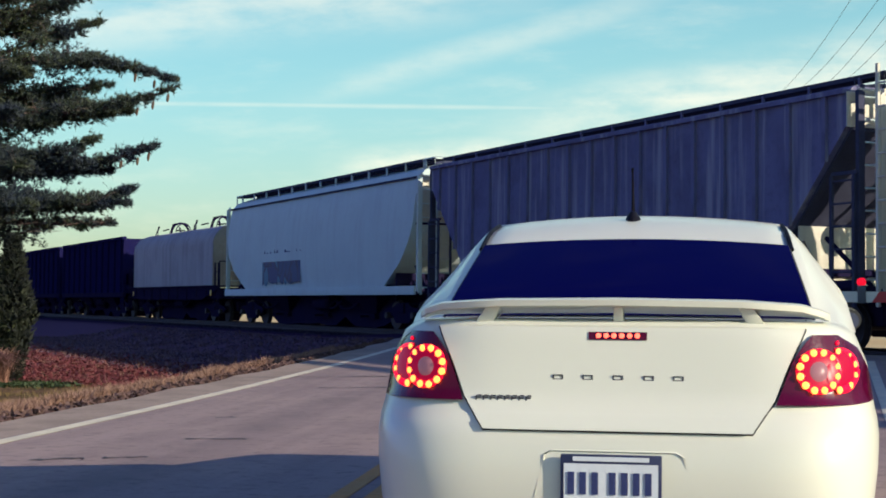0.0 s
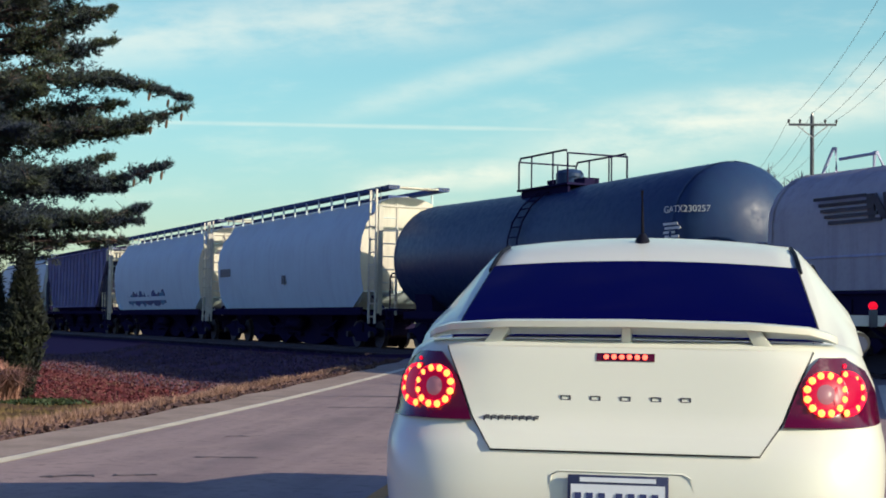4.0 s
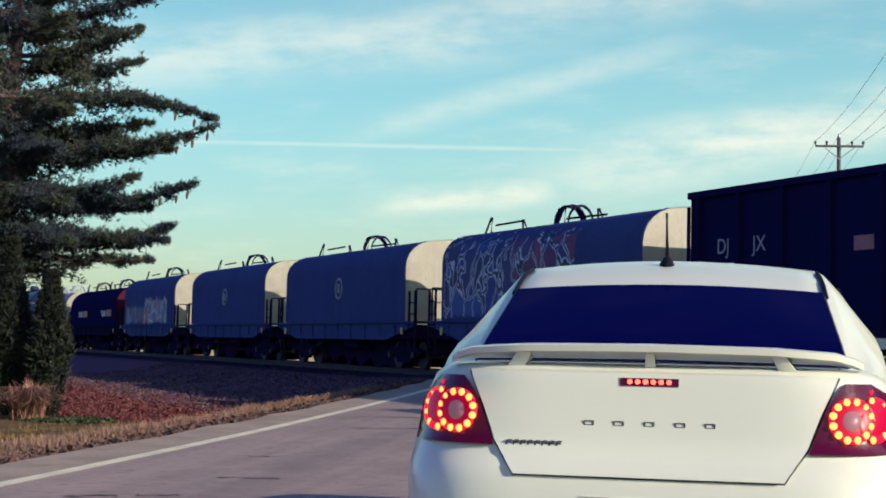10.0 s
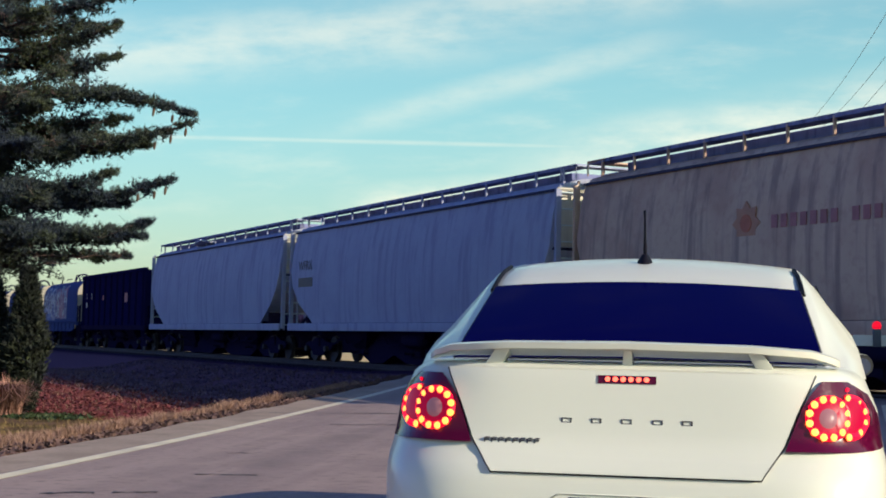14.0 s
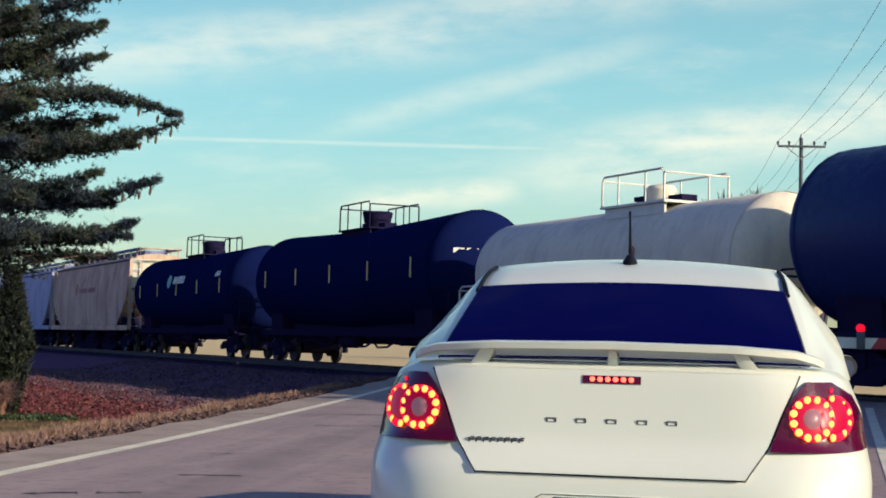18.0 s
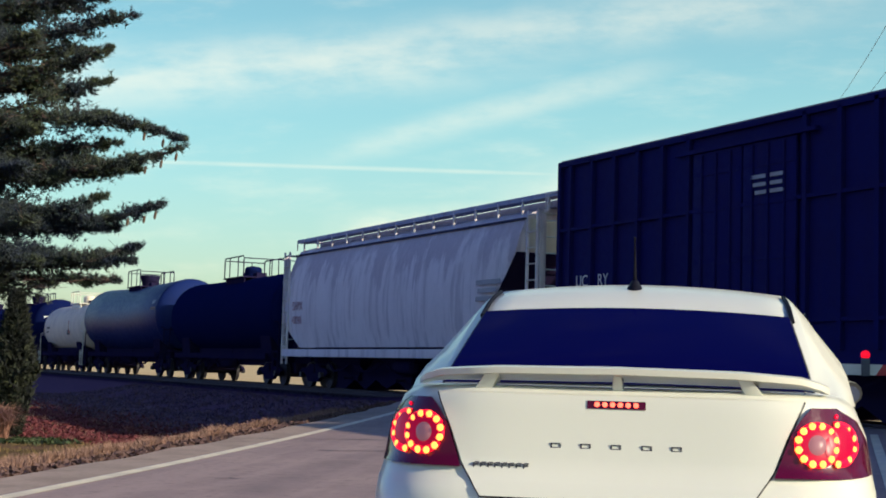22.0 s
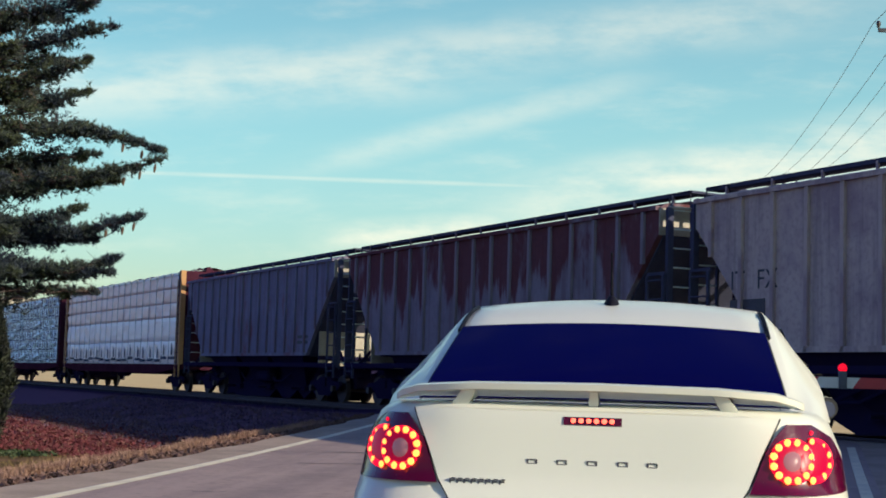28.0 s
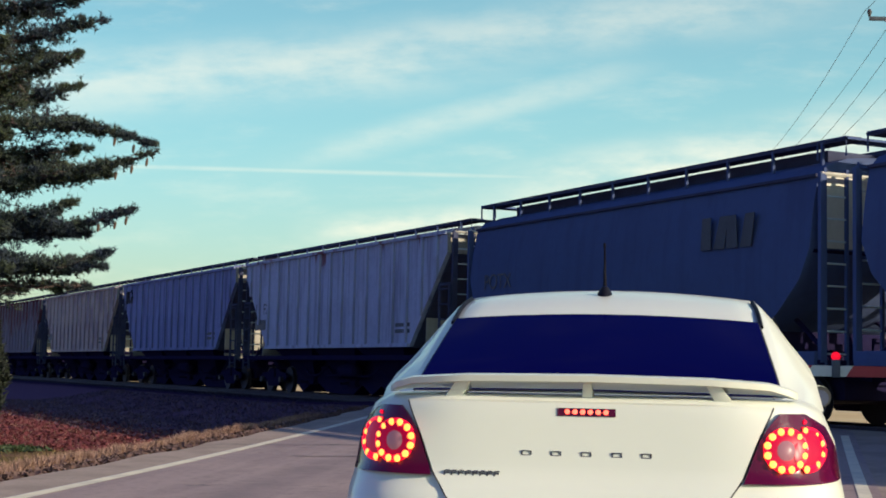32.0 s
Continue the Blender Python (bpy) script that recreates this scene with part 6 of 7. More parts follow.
    c = hopper("covered_hopper_car", 19.11, -150.34, "grey smooth-sided covered hopper car with black reporting letters", mgrey, "smooth", 4.66, board=0.21, end_paint=hopper_end, low=1.25, shoulder=0.34, board_paint=bluegrey)
    side_text(c, "WFRX", 0.46, mark_black, 8.1, 1.508, 3.0)
    bars(c, mark_black, 8.1, 2.6, ((1.35, 0.3, 0),), 1.506)
    c = hopper("covered_hopper_car", 18.6, -169.45, "tan-grey covered hopper car with faded red emblem", tan, "smooth", 4.66, board=0.21, end_paint=hopper_end, low=1.25, shoulder=0.34, board_paint=bluegrey)
    part("sun_emblem", Shape().tube([(2.5, 1.48, 3.05), (2.5, 1.498, 3.05)], 0.17, 14), mark_red, c)
    part("sun_halo", Shape().prism([(2.5 + (0.3 if k % 2 else 0.42) * math.cos(k * math.pi / 8), 3.05 + (0.3 if k % 2 else 0.42) * math.sin(k * math.pi / 8)) for k in range(16)], 1.46, 1.489), mark_orange, c)
    for k in range(14):
        if k != 7:
            x = 1.75 - k * 0.27
            part("word_block", Shape().prism([(x, 2.92), (x - 0.17, 2.92), (x - 0.17, 3.16), (x, 3.16)], 1.48, 1.496), mark_faded, c)
    c = tank("tank_car", 7.56, -196.2, "black tank car with pale emblem and yellow reflectors", tank_black, 1.57, 2.71, tabs=mark_yellow, sag=0.12)
    part("leaf_emblem", on_barrel([(1.2, 2.75), (1.0, 2.9), (0.98, 3.1), (1.2, 3.3), (1.5, 3.36), (1.62, 3.2), (1.55, 2.95)], 1.57, 2.61), mark_leaf, c)
    barrel_word(c, mark_white, 0.7, 2.95, 0.3, 7, 1.57, 2.6, "emblem_word")
    barrel_word(c, mark_white, -5.2, 3.1, 0.2, 4, 1.57, 2.68)
    c = tank("tank_car", 7.6, -213.6, "black tank car with yellow reflectors", tank_black, 1.61, 2.77, tabs=mark_yellow, sag=0.17)
    for y, z, w, h in ((0.88, 3.22, 0.3, 0.13), (0.5, 3.22, 0.34, 0.13), (0.72, 3.0, 0.5, 0.08)):
        part("end_stencil", Shape().box((-7.555 + 0.13 * y ** 2, y, z), (0.02, w, h), Euler((0, 0, -0.24 * y)).to_matrix()), mark_white, c)
    c = tank("tank_car", 5.8, -228.15, "small dirty white tank car", tank_white, 1.32, 2.5, dome="round", cage=white_rail, band=True, dome_at=-1.1, cage_high=0.68)
    part("orange_mark", Shape().box((-1.9, 1.325, 2.5), (0.12, 0.012, 0.7)).box((-2.1, 1.325, 2.2), (0.4, 0.012, 0.1)), mark_red, c)
    bars(c, mark_black, 4.4, 2.5, ((0.9, 0.14, 0), (0.6, 0.1, 0)), 1.322)
    bars(c, mark_black, -1.4, 2.2, ((0.7, 0.3, 0),), 1.3)
    c = tank("tank_car", 7.8, -242.7, "dark blue-black tank car", tank_navy, 1.6, 2.8, sag=0.13, overhang=0.55)
    barrel_word(c, mark_grey, -6.3, 3.25, 0.17, 4, 1.6, 2.78)
    barrel_word(c, mark_ochre, -6.3, 2.98, 0.14, 7, 1.6, 2.78)
    part("yellow_label", Shape().box((-1.9, 1.52, 2.75), (0.1, 0.02, 0.8)), mark_yellow, c)
    c = tank("tank_car", 7.0, -258.6, "black tank car with a valve bonnet", tank_black, 1.47, 2.58, dome="round", overhang=0.45, sag=0.03)
    c = hopper("covered_hopper_car", 18.3, -265.95, "streaked pale grey covered hopper car with black reporting marks", lgrey_rough, "smooth", 4.74, board=0.17, low=1.3, shoulder=0.34, edge=0.12, end_paint=hopper_end, cut=(2.2, 3.6), cut_ahead=(1.0, 2.0), porch=1.05, belly=(0.19, 2.6), side_steps=True, board_paint=mgrey)
    side_text(c, "SHPX", 0.4, mark_faded, 7.8, 1.508, 2.52)
    side_text(c, "43046", 0.36, mark_faded, 7.8, 1.508, 2.08)
    bars(c, mark_grey, -5.6, 2.9, ((1.3, 0.12, 0), (1.0, 0.12, 0.1), (1.2, 0.12, 0)), 1.5)
    c = boxcar("boxcar", 14.72, -284.24, "very dark navy-purple ribbed boxcar with red and white ends", box_brown, box_red, white_end)
    side_text(c, "UC", 0.36, mark_white, 6.02, 1.512, 2.61)
    side_text(c, "RY", 0.36, mark_white, 5.12, 1.512, 2.61)
    for x, w in ((5.99, 0.4), (5.12, 0.4), (4.1, 0.2)):
        bars(c, mark_grey, x, 2.27, ((w, 0.24, 0),), 1.512)
    for x in (-4.3, -5.4):
        for k in range(4):
            bars(c, mark_grey, x - 0.16 * (k % 2), 2.75 - 0.2 * k, ((0.3, 0.09, 0),), 1.51)
    for k in range(3):
        bars(c, mark_grey, -0.3 - 0.06 * k, 4.36 - 0.145 * k, ((0.42 - 0.05 * k, 0.07, 0),), 1.622)
        bars(c, mark_grey, -0.85, 4.36 - 0.145 * k, ((0.4 - 0.06 * (k % 2), 0.07, 0),), 1.622)
    bars(c, mark_grey, 1.2, 3.1, ((0.14, 0.32, 0),), 1.51)
    teal = [(0.6, film_teal, 0.36)] * 6
    c = centerbeam("lumber_flat_car", 22.10, -299.86, "brown-red centre-beam flat car stacked with film-wrapped lumber", beam_red, teal, 20, beam_red, black_strap, "pale film-wrapped lumber bundle", crease=0.07)
    mixed = [(0.95, film_white, 0.5), (0.95, film_white, 0.0), (0.58, film_brown, 0.0), (0.58, film_brown, 0.0), (0.56, film_brown, 0.0)]
    c = centerbeam("lumber_flat_car", 22.20, -321.96, "ochre-posted centre-beam flat car with white and brown wrapped lumber", beam_red, mixed, 19, beam_tan, mark_grey, "film-wrapped lumber bundle", crease=0.022, cover=film_brown)
    for u, length, label, paint in ((-344.16, 16.18, "grey ribbed covered hopper car with rust streaks", rusty_grey), (-360.34, 16.85, "heavily rusted ribbed covered hopper car", rusty),
                                    (-377.19, 16.57, "beige-grey ribbed covered hopper car", beige), (-393.76, 16.51, "blue-grey ribbed covered hopper car", bluegrey),
                                    (-410.27, 16.41, "grey ribbed covered hopper car with rust patches", patched)):
        c = hopper("covered_hopper_car", length, u, label, paint, "rib", 4.48, end_paint=white_end, board=0.08)
        if paint in (beige, patched):
            side_text(c, "IT", 0.5, mark_black, 6.6, 1.506, 2.55)
            side_text(c, "FX", 0.5, mark_black, 5.85, 1.506, 2.55)
            bars(c, mark_black, 6.6, 2.2, ((1.0, 0.34, 0),), 1.506)
        if paint is bluegrey:
            part("spray_painting", Shape().tube([(6.95, 1.51, 3.45), (6.9, 1.51, 3.95), (6.65, 1.51, 3.98), (6.72, 1.51, 3.6), (6.55, 1.51, 3.5), (6.45, 1.51, 3.85), (6.2, 1.51, 4.0), (6.1, 1.51, 3.7), (6.25, 1.51, 3.5)], 0.075, 6), mark_black, c)
        bars(c, mark_black, -4.6, 2.0, ((0.9, 0.1, 0), (0.9, 0.1, 0)), 1.506)
    c = hopper("covered_hopper_car", 13.55, -426.68, "slate-blue smooth covered hopper car with black emblem", slate, "smooth", 4.64, board=0.22, bays=2, shoulder=0.4, end_paint=hopper_end)
    side_text(c, "POTX", 0.5, mark_black, 5.4, 1.508, 2.75)
    side_text(c, "4331", 0.46, mark_black, 5.4, 1.508, 2.2)
    for k, lean in enumerate((0.0, 0.14, -0.04, 0.1)):
        x = -3.14 - k * 0.39
        part("logo_block", Shape().prism([(x, 3.12), (x - 0.32, 3.12), (x - 0.32 - lean, 3.72), (x - 0.06 - lean, 3.72)], 1.5, 1.512), mark_black, c, "black logo shape")
    hopper("covered_hopper_car", 17.0, -440.23, "slate-blue smooth covered hopper car", slate, "smooth", 4.64, board=0.22, shoulder=0.4)


build_train()


# ---- plants, poles, gate ----
bark = surface("pine_bark", (0.06, 0.048, 0.06), 0.9, stain=0.5, size=4, bump=0.6, gloss=0.1)
# olive needles with navy mixed in at random, standing for shade in the crown
needle = surface("pine_needles", (0.082, 0.096, 0.04), 0.8, stain=0.6, stain_color=(0.014, 0.022, 0.08), size=0.7, bump=0.0, flake=0.55, gloss=0.04)
cone_mat = surface("pine_cone_scales", (0.1, 0.06, 0.04), 0.8, stain=0.4, size=6, bump=0.3, fine=60)
plume = surface("pinkish_dry_plume_grass", (0.44, 0.25, 0.19), 0.8, stain=0.5, stain_color=(0.2, 0.09, 0.075), size=2.0, bump=0.0, flake=0.6, gloss=0.1)
ivy = surface("low_green_ivy", (0.04, 0.06, 0.025), 0.6, stain=0.5, size=3, bump=0.0, flake=0.6, gloss=0.2)
twig_mat = surface("bare_twigs", (0.17, 0.11, 0.105), 0.85, stain=0.4, size=2, gloss=0.1)
far_twig_mat = surface("distant_grey_bark", (0.11, 0.1, 0.13), 0.9, stain=0.4, size=2, gloss=0.05)
hedge_mat = surface("arborvitae_leaves", (0.032, 0.038, 0.018), 0.75, stain=0.6, stain_color=(0.014, 0.016, 0.024), size=1.5, bump=0.0, flake=0.7, gloss=0.1)
straw = surface("dry_straw", (0.3, 0.185, 0.14), 0.8, stain=0.5, stain_color=(0.17, 0.1, 0.085), size=2.0, bump=0.0, flake=0.6, gloss=0.1)
litter = surface("brown_leaf_litter", (0.15, 0.092, 0.085), 0.85, stain=0.4, size=2, bump=0.0, flake=0.8, gloss=0.1)
chip_mat = surface("red_mulch_chips", (0.145, 0.04, 0.047), 0.85, stain=0.4, size=2, bump=0.0, flake=0.7, gloss=0.1)
grass_mat = surface("dull_lawn_grass", (0.16, 0.12, 0.05), 0.8, stain=0.4, stain_color=(0.2, 0.13, 0.06), size=1.0, bump=0.0, flake=0.6, gloss=0.1)
pole_mat = surface("weathered_pole_timber", (0.07, 0.08, 0.1), 0.85, stain=0.4, size=3)
wire_mat = surface("dark_wire", (0.05, 0.05, 0.06), 0.5, bump=0.0)
insulator_mat = surface("brown_insulator", (0.06, 0.055, 0.06), 0.3)
gate_white = surface("gate_white", (0.62, 0.6, 0.58), 0.45, stain=0.2, size=3)
gate_red = surface("gate_red", (0.42, 0.012, 0.035), 0.45, stain=0.2, size=3)
lamp_red = glowing("gate_lamp_red", (0.75, 0.006, 0.025), 0.85)
bracket_grey = surface("dark_lamp_bracket", (0.07, 0.075, 0.1), 0.6, stain=0.3)
galv = surface("galvanised_steel", (0.35, 0.35, 0.36), 0.5, metal=0.6, stain=0.3)


def tuft(shape, at, way, size, rng, count=7, width=0.17):
    """A spray of thin needle blades about a direction."""
    for _ in range(count):
        d = (way * 0.75 + Vector((rng.gauss(0, 0.6), rng.gauss(0, 0.6), rng.gauss(0.15, 0.6)))).normalized()
        side = d.cross(Vector((rng.gauss(0, 1), rng.gauss(0, 1), rng.gauss(0, 1)))).normalized() * size * width
        tip = at + d * size * rng.uniform(0.7, 1.2)
        k = len(shape.v)
        shape.v += [tuple(at - side * 0.5), tuple(at + side * 0.5), tuple(tip)]
        shape.f.append((k, k + 1, k + 2))


def build_pine():
    rng = random.Random(21)
    base = Vector((-13.15, 28.0, ground_height(-13.15, 28.0)))
    tree = tagged(new("pine_tree"), "tall dark green pine with long layered limbs", "tree")
    tree.matrix_world = Matrix.Translation(base)
    part("trunk", Shape().tube([(0, 0, -0.1), (0.02, 0, 1.2), (-0.03, 0.03, 4), (0.05, 0, 7.5), (0.0, 0, 12.5)], [0.3, 0.22, 0.18, 0.12, 0.03], 12), bark, tree)
    leaves, bare = Shape(), Shape()
    limbs, lift = [], -base.z

    def dead_side(z, f, r):
        """The upper crown has lost needles near the trunk."""
        return z > 5.2 and f < 0.5 and r.random() < 0.6

    # long limbs over the road side: height at trunk, reach, height past the middle, height at tip, swing from +x, fullness
    for z0, reach, zm, z1, swing, full in ((5.8, 4.25, 5.88, 5.5, 1, 0.8), (5.75, 3.3, 5.8, 5.75, -7, 0.8), (5.0, 2.9, 5.28, 5.44, 4, 1.0), (5.3, 2.3, 5.25, 5.2, 22, 1.0), (4.95, 4.4, 4.86, 5.32, -2, 0.75), (4.9, 3.3, 4.85, 4.9, 6, 0.8),
                                           (4.6, 2.0, 4.6, 4.65, -12, 1.0), (4.1, 3.95, 3.8, 4.24, 2, 0.85), (3.9, 2.8, 3.97, 4.3, -8, 0.8), (3.75, 2.9, 3.68, 3.75, 10, 0.9), (3.1, 3.45, 3.02, 3.36, 3, 0.8), (3.0, 3.5, 3.0, 3.04, -5, 0.7),
                                           (3.2, 2.2, 3.15, 3.1, 15, 1.0), (2.75, 3.1, 2.64, 2.64, -3, 0.4), (5.9, 2.65, 6.36, 6.7, 3, 0.7), (6.8, 2.75, 6.95, 7.32, -3, 0.85), (7.4, 3.15, 7.68, 8.02, 2, 0.85), (7.1, 2.2, 7.3, 7.4, 14, 0.9),
                                           (8.2, 2.85, 8.3, 8.5, -6, 1.0), (9.0, 2.6, 9.1, 9.3, 5, 1.0), (9.8, 2.3, 10.0, 10.2, -4, 1.0), (5.6, 2.1, 5.5, 5.5, -38, 1.0), (4.8, 2.3, 4.75, 4.7, -42, 1.0), (3.9, 2.3, 3.7, 3.7, -42, 1.0), (3.3, 2.5, 3.0, 2.9, -34, 1.0),
                                           (7.2, 2.2, 7.2, 7.3, -40, 1.0), (5.1, 2.2, 5.0, 4.95, 40, 1.0), (4.1, 2.3, 4.0, 3.95, 42, 1.0), (6.5, 2.0, 6.6, 6.7, 40, 0.8), (8.2, 2.1, 8.3, 8.4, 38, 1.0), (8.7, 2.2, 8.7, 8.9, -30, 1.0)):
        limbs.append((z0 + lift, reach, zm + lift, z1 + lift, radians(swing), min(1.2, full * 1.2) if full > 0.5 else full))
    for k in range(84):
        z = 2.3 + 9.4 * k / 84
        tip = z + rng.uniform(0.1, 0.6)
        limbs.append((z, max(0.5, (2.7 - 0.2 * (z - 2.5)) * rng.uniform(0.7, 1.05)), 0.4 * z + 0.6 * tip - 0.12, tip, radians(rng.uniform(50, 310)), 0.0))
    for z0, reach, zm, z1, swing, full in limbs:
        long = full > 0
        out = Vector((math.cos(swing), math.sin(swing), 0))
        side = Vector((-out.y, out.x, 0))
        pts, bow = [], rng.uniform(-0.2, 0.2)
        for j in range(9):
            f = j / 8
            # a smooth sweep through the three heights
            z = z0 * (f - 0.6) * (f - 1) / 0.6 + zm * f * (1 - f) / 0.24 + z1 * f * (f - 0.6) / 0.4
            pts.append(out * reach * f + side * bow * math.sin(f * 2.4) + Vector((0, 0, z)))
        limb = Shape().tube(pts, [0.06 * (1 - f / 8) * reach / 3.5 + 0.012 for f in range(9)], 5)
        # needles crowd round the limb in clumps that thin towards its tip
        for _ in range(int(reach * (17 if long else 10))):
            f = rng.uniform(0.1, 1.0)
            j = min(7, int(f * 8))
            wide = 0.03 + 0.36 * (full or 1.0) * math.sin(f ** 0.7 * math.pi) ** 0.8 * (1 - 0.45 * f)
            if dead_side(z0, f, rng):
                continue
            off = side * rng.gauss(0, wide) + Vector((0, 0, rng.gauss(0.1, 0.36) * wide))
            heart = pts[j].lerp(pts[j + 1], f * 8 - j) + off
            size = rng.uniform(0.3, 0.6) * wide * 0.6 + 0.025
            for _ in range(int(10 + 130 * size)):
                puff = Vector((rng.gauss(0, size), rng.gauss(0, size), rng.gauss(0, size * 0.7)))
                tuft(leaves, heart + puff, (out * 0.5 + off + puff * 2 + Vector((0, 0, 0.35))).normalized(), rng.uniform(0.07, 0.12), rng, 8, 0.2)
        count = int(reach * 11)
        for b in range(count):
            f = 0.14 + 0.86 * (b + rng.random()) / count
            j = min(7, int(f * 8))
            at = pts[j].lerp(pts[j + 1], f * 8 - j)
            along = (pts[j + 1] - pts[j]).normalized()
            hand = 1 if b % 2 else -1
            length = (0.1 + 0.95 * math.sin(f ** 0.8 * math.pi) ** 0.8 * (1 - 0.45 * f)) * rng.uniform(0.5, 1.1) * (0.75 * min(1.0, full + 0.15) if long else 0.9)
            way = (along * 0.75 + side * hand * rng.uniform(0.4, 0.9) + Vector((0, 0, rng.uniform(-0.14, 0.2) if long else rng.uniform(-0.38, 0.42)))).normalized()
            end = at + way * length
            dead = rng.random() < (0.7 if full == 0.4 else 0.5 if (z0 > 5.2 and f < 0.55) else 0.4 if not long and z0 > 4.2 else 0.06)
            (bare if dead else limb).tube([at, at.lerp(end, 0.5) + Vector((0, 0, 0.03)), end], [0.012, 0.009, 0.004], 4)
            if dead:
                for _ in range(4):
                    p = at.lerp(end, rng.uniform(0.3, 1))
                    bare.tube([p, p + Vector((rng.gauss(0, 0.2), rng.gauss(0, 0.2), rng.uniform(-0.1, 0.3)))], [0.006, 0.003], 3)
                continue
            n = max(3, int(length / 0.042))
            for t in range(n):
                g = (t + rng.random()) / n
                p = at.lerp(end, g) + Vector((rng.gauss(0, 0.06), rng.gauss(0, 0.06), rng.gauss(0.01, 0.05)))
                tuft(leaves, p, (way + Vector((0, 0, 0.45))).normalized(), rng.uniform(0.07, 0.125), rng, 8, 0.2)
            tuft(leaves, end, way, 0.1, rng, 8, 0.2)
        tuft(leaves, pts[-1], (pts[-1] - pts[-2]).normalized(), 0.1, rng, 10, 0.2)
        if long and reach > 3.5:
            # a few cones hang from the outermost twigs
            for g in (0.82, 0.9, 0.96):
                hang = pts[0].lerp(pts[-1], g)
                hang.z = pts[7].z + (pts[8].z - pts[7].z) * (g * 8 - 7) - rng.uniform(0.06, 0.14)
                hang += side * rng.uniform(-0.15, 0.15)
                part("cone", Shape().tube([hang, hang - Vector((0.01, 0, 0.05)), hang - Vector((0.02, 0, 0.13)), hang - Vector((0.02, 0, 0.17))], [0.012, 0.03, 0.026, 0.008], 7), cone_mat, tree)
        part("limb", limb, bark, tree)
    tagged(part("dead_wood", bare, twig_mat, tree, "bare dead twigs"), kind="stuff")
    part("crown", leaves, needle, tree, sharp=3.0)


def arborvitae(x, y, h, r, seed):
    rng = random.Random(seed)
    z0 = ground_height(x, y)
    bush = tagged(new("arborvitae"), "narrow dark green columnar arborvitae shrub", "shrub", "arborvitae hedge")
    bush.matrix_world = Matrix.Translation((x, y, z0))
    part("stem", Shape().tube([(0, 0, -0.05), (0, 0, h * 0.8)], [0.07, 0.02], 8), bark, bush)
    leaves = Shape()
    for _ in range(int(2300 * h * r)):
        f = rng.random() ** 0.85
        wide = r * (math.sin(min(1, f * 1.35 + 0.25) * math.pi * 0.5) if f < 0.5 else 1.0) * (1 - max(0, f - 0.45) / 0.55 * 0.88)
        wide *= 1 + 0.18 * noise.noise(Vector((x + f * 3, seed * 1.7, f * 5)))
        a, q = rng.uniform(0, 2 * math.pi), rng.uniform(0.55, 1.02)
        p = Vector((math.cos(a) * wide * q, math.sin(a) * wide * q, 0.05 + f * h))
        tuft(leaves, p, Vector((math.cos(a) * 0.45, math.sin(a) * 0.45, 0.9)).normalized(), rng.uniform(0.1, 0.17), rng, 5, 0.3)
    part("foliage", leaves, hedge_mat, bush, sharp=3.0)


def straw_clump(x, y, seed, size=1.0):
    rng = random.Random(seed)
    z0 = ground_height(x, y)
    shape = Shape()
    for _ in range(700):
        a, lean = rng.uniform(0, 2 * math.pi), rng.uniform(0.15, 1.25)
        out = Vector((math.cos(a), math.sin(a), 0))
        foot = Vector((rng.gauss(0, 0.09), rng.gauss(0, 0.09), 0)) * size
        h = rng.uniform(0.35, 0.72) * size
        mid = foot + out * h * lean * 0.45 + Vector((0, 0, h * 0.7))
        tip = foot + out * h * lean * 1.15 + Vector((0, 0, h * (1.0 - 0.45 * lean)))
        side = Vector((-out.y, out.x, 0)) * 0.008
        shape.put([foot - side, foot + side, mid + side, mid - side, tip], ((0, 1, 2, 3), (3, 2, 4)))
    ob = tagged(part("ornamental_grass", shape, plume, sharp=3.0), "clump of dry pinkish-tan ornamental grass", "grass clump", "dry grass clumps")
    ob.matrix_world = Matrix.Translation((x, y, z0))


def blades(name, material, label, count, place, size, seed, lean=0.5):
    """Loose blades or chips, one spread of stuff."""
    rng = random.Random(seed)
    shape = Shape()
    for _ in range(count):
        x, y = place(rng)
        z = ground_height(x, y) - 0.01
        thick = noise.noise(Vector((x * 2.3, y * 1.1, seed)))
        if thick < rng.uniform(-0.5, 0.15):
            continue
        h, a = rng.uniform(*size), rng.uniform(0, 2 * math.pi)
        out = Vector((math.cos(a), math.sin(a), 0))
        h *= 0.8 + 0.9 * max(0.0, thick)
        side = Vector((-out.y, out.x, 0)) * max(0.006, h * 0.07)
        foot = Vector((x, y, z))
        tip = foot + out * h * rng.uniform(0, lean) + Vector((0, 0, h))
        shape.put([foot - side, foot + side, tip], ((0, 1, 2),))
    return tagged(part(name, shape, material, sharp=3.0), label, kind="stuff")


def chips(name, material, label, count, place, size, seed):
    rng = random.Random(seed)
    shape = Shape()
    for _ in range(count):
        x, y = place(rng)
        turn = Euler((rng.gauss(0, 0.5), rng.gauss(0, 0.5), rng.uniform(0, 6.3))).to_matrix()
        a, b = rng.uniform(*size), rng.uniform(*size) * 0.45
        pts = [turn @ Vector(p) for p in ((-a, -b, 0), (a, -b * 0.6, 0), (a * 0.8, b, 0.01), (-a * 0.7, b, 0))]
        c = Vector((x, y, ground_height(x, y) + 0.02))
        shape.put([c + p for p in pts], ((0, 1, 2, 3),))
    return tagged(part(name, shape, material, sharp=3.0), label, kind="stuff")


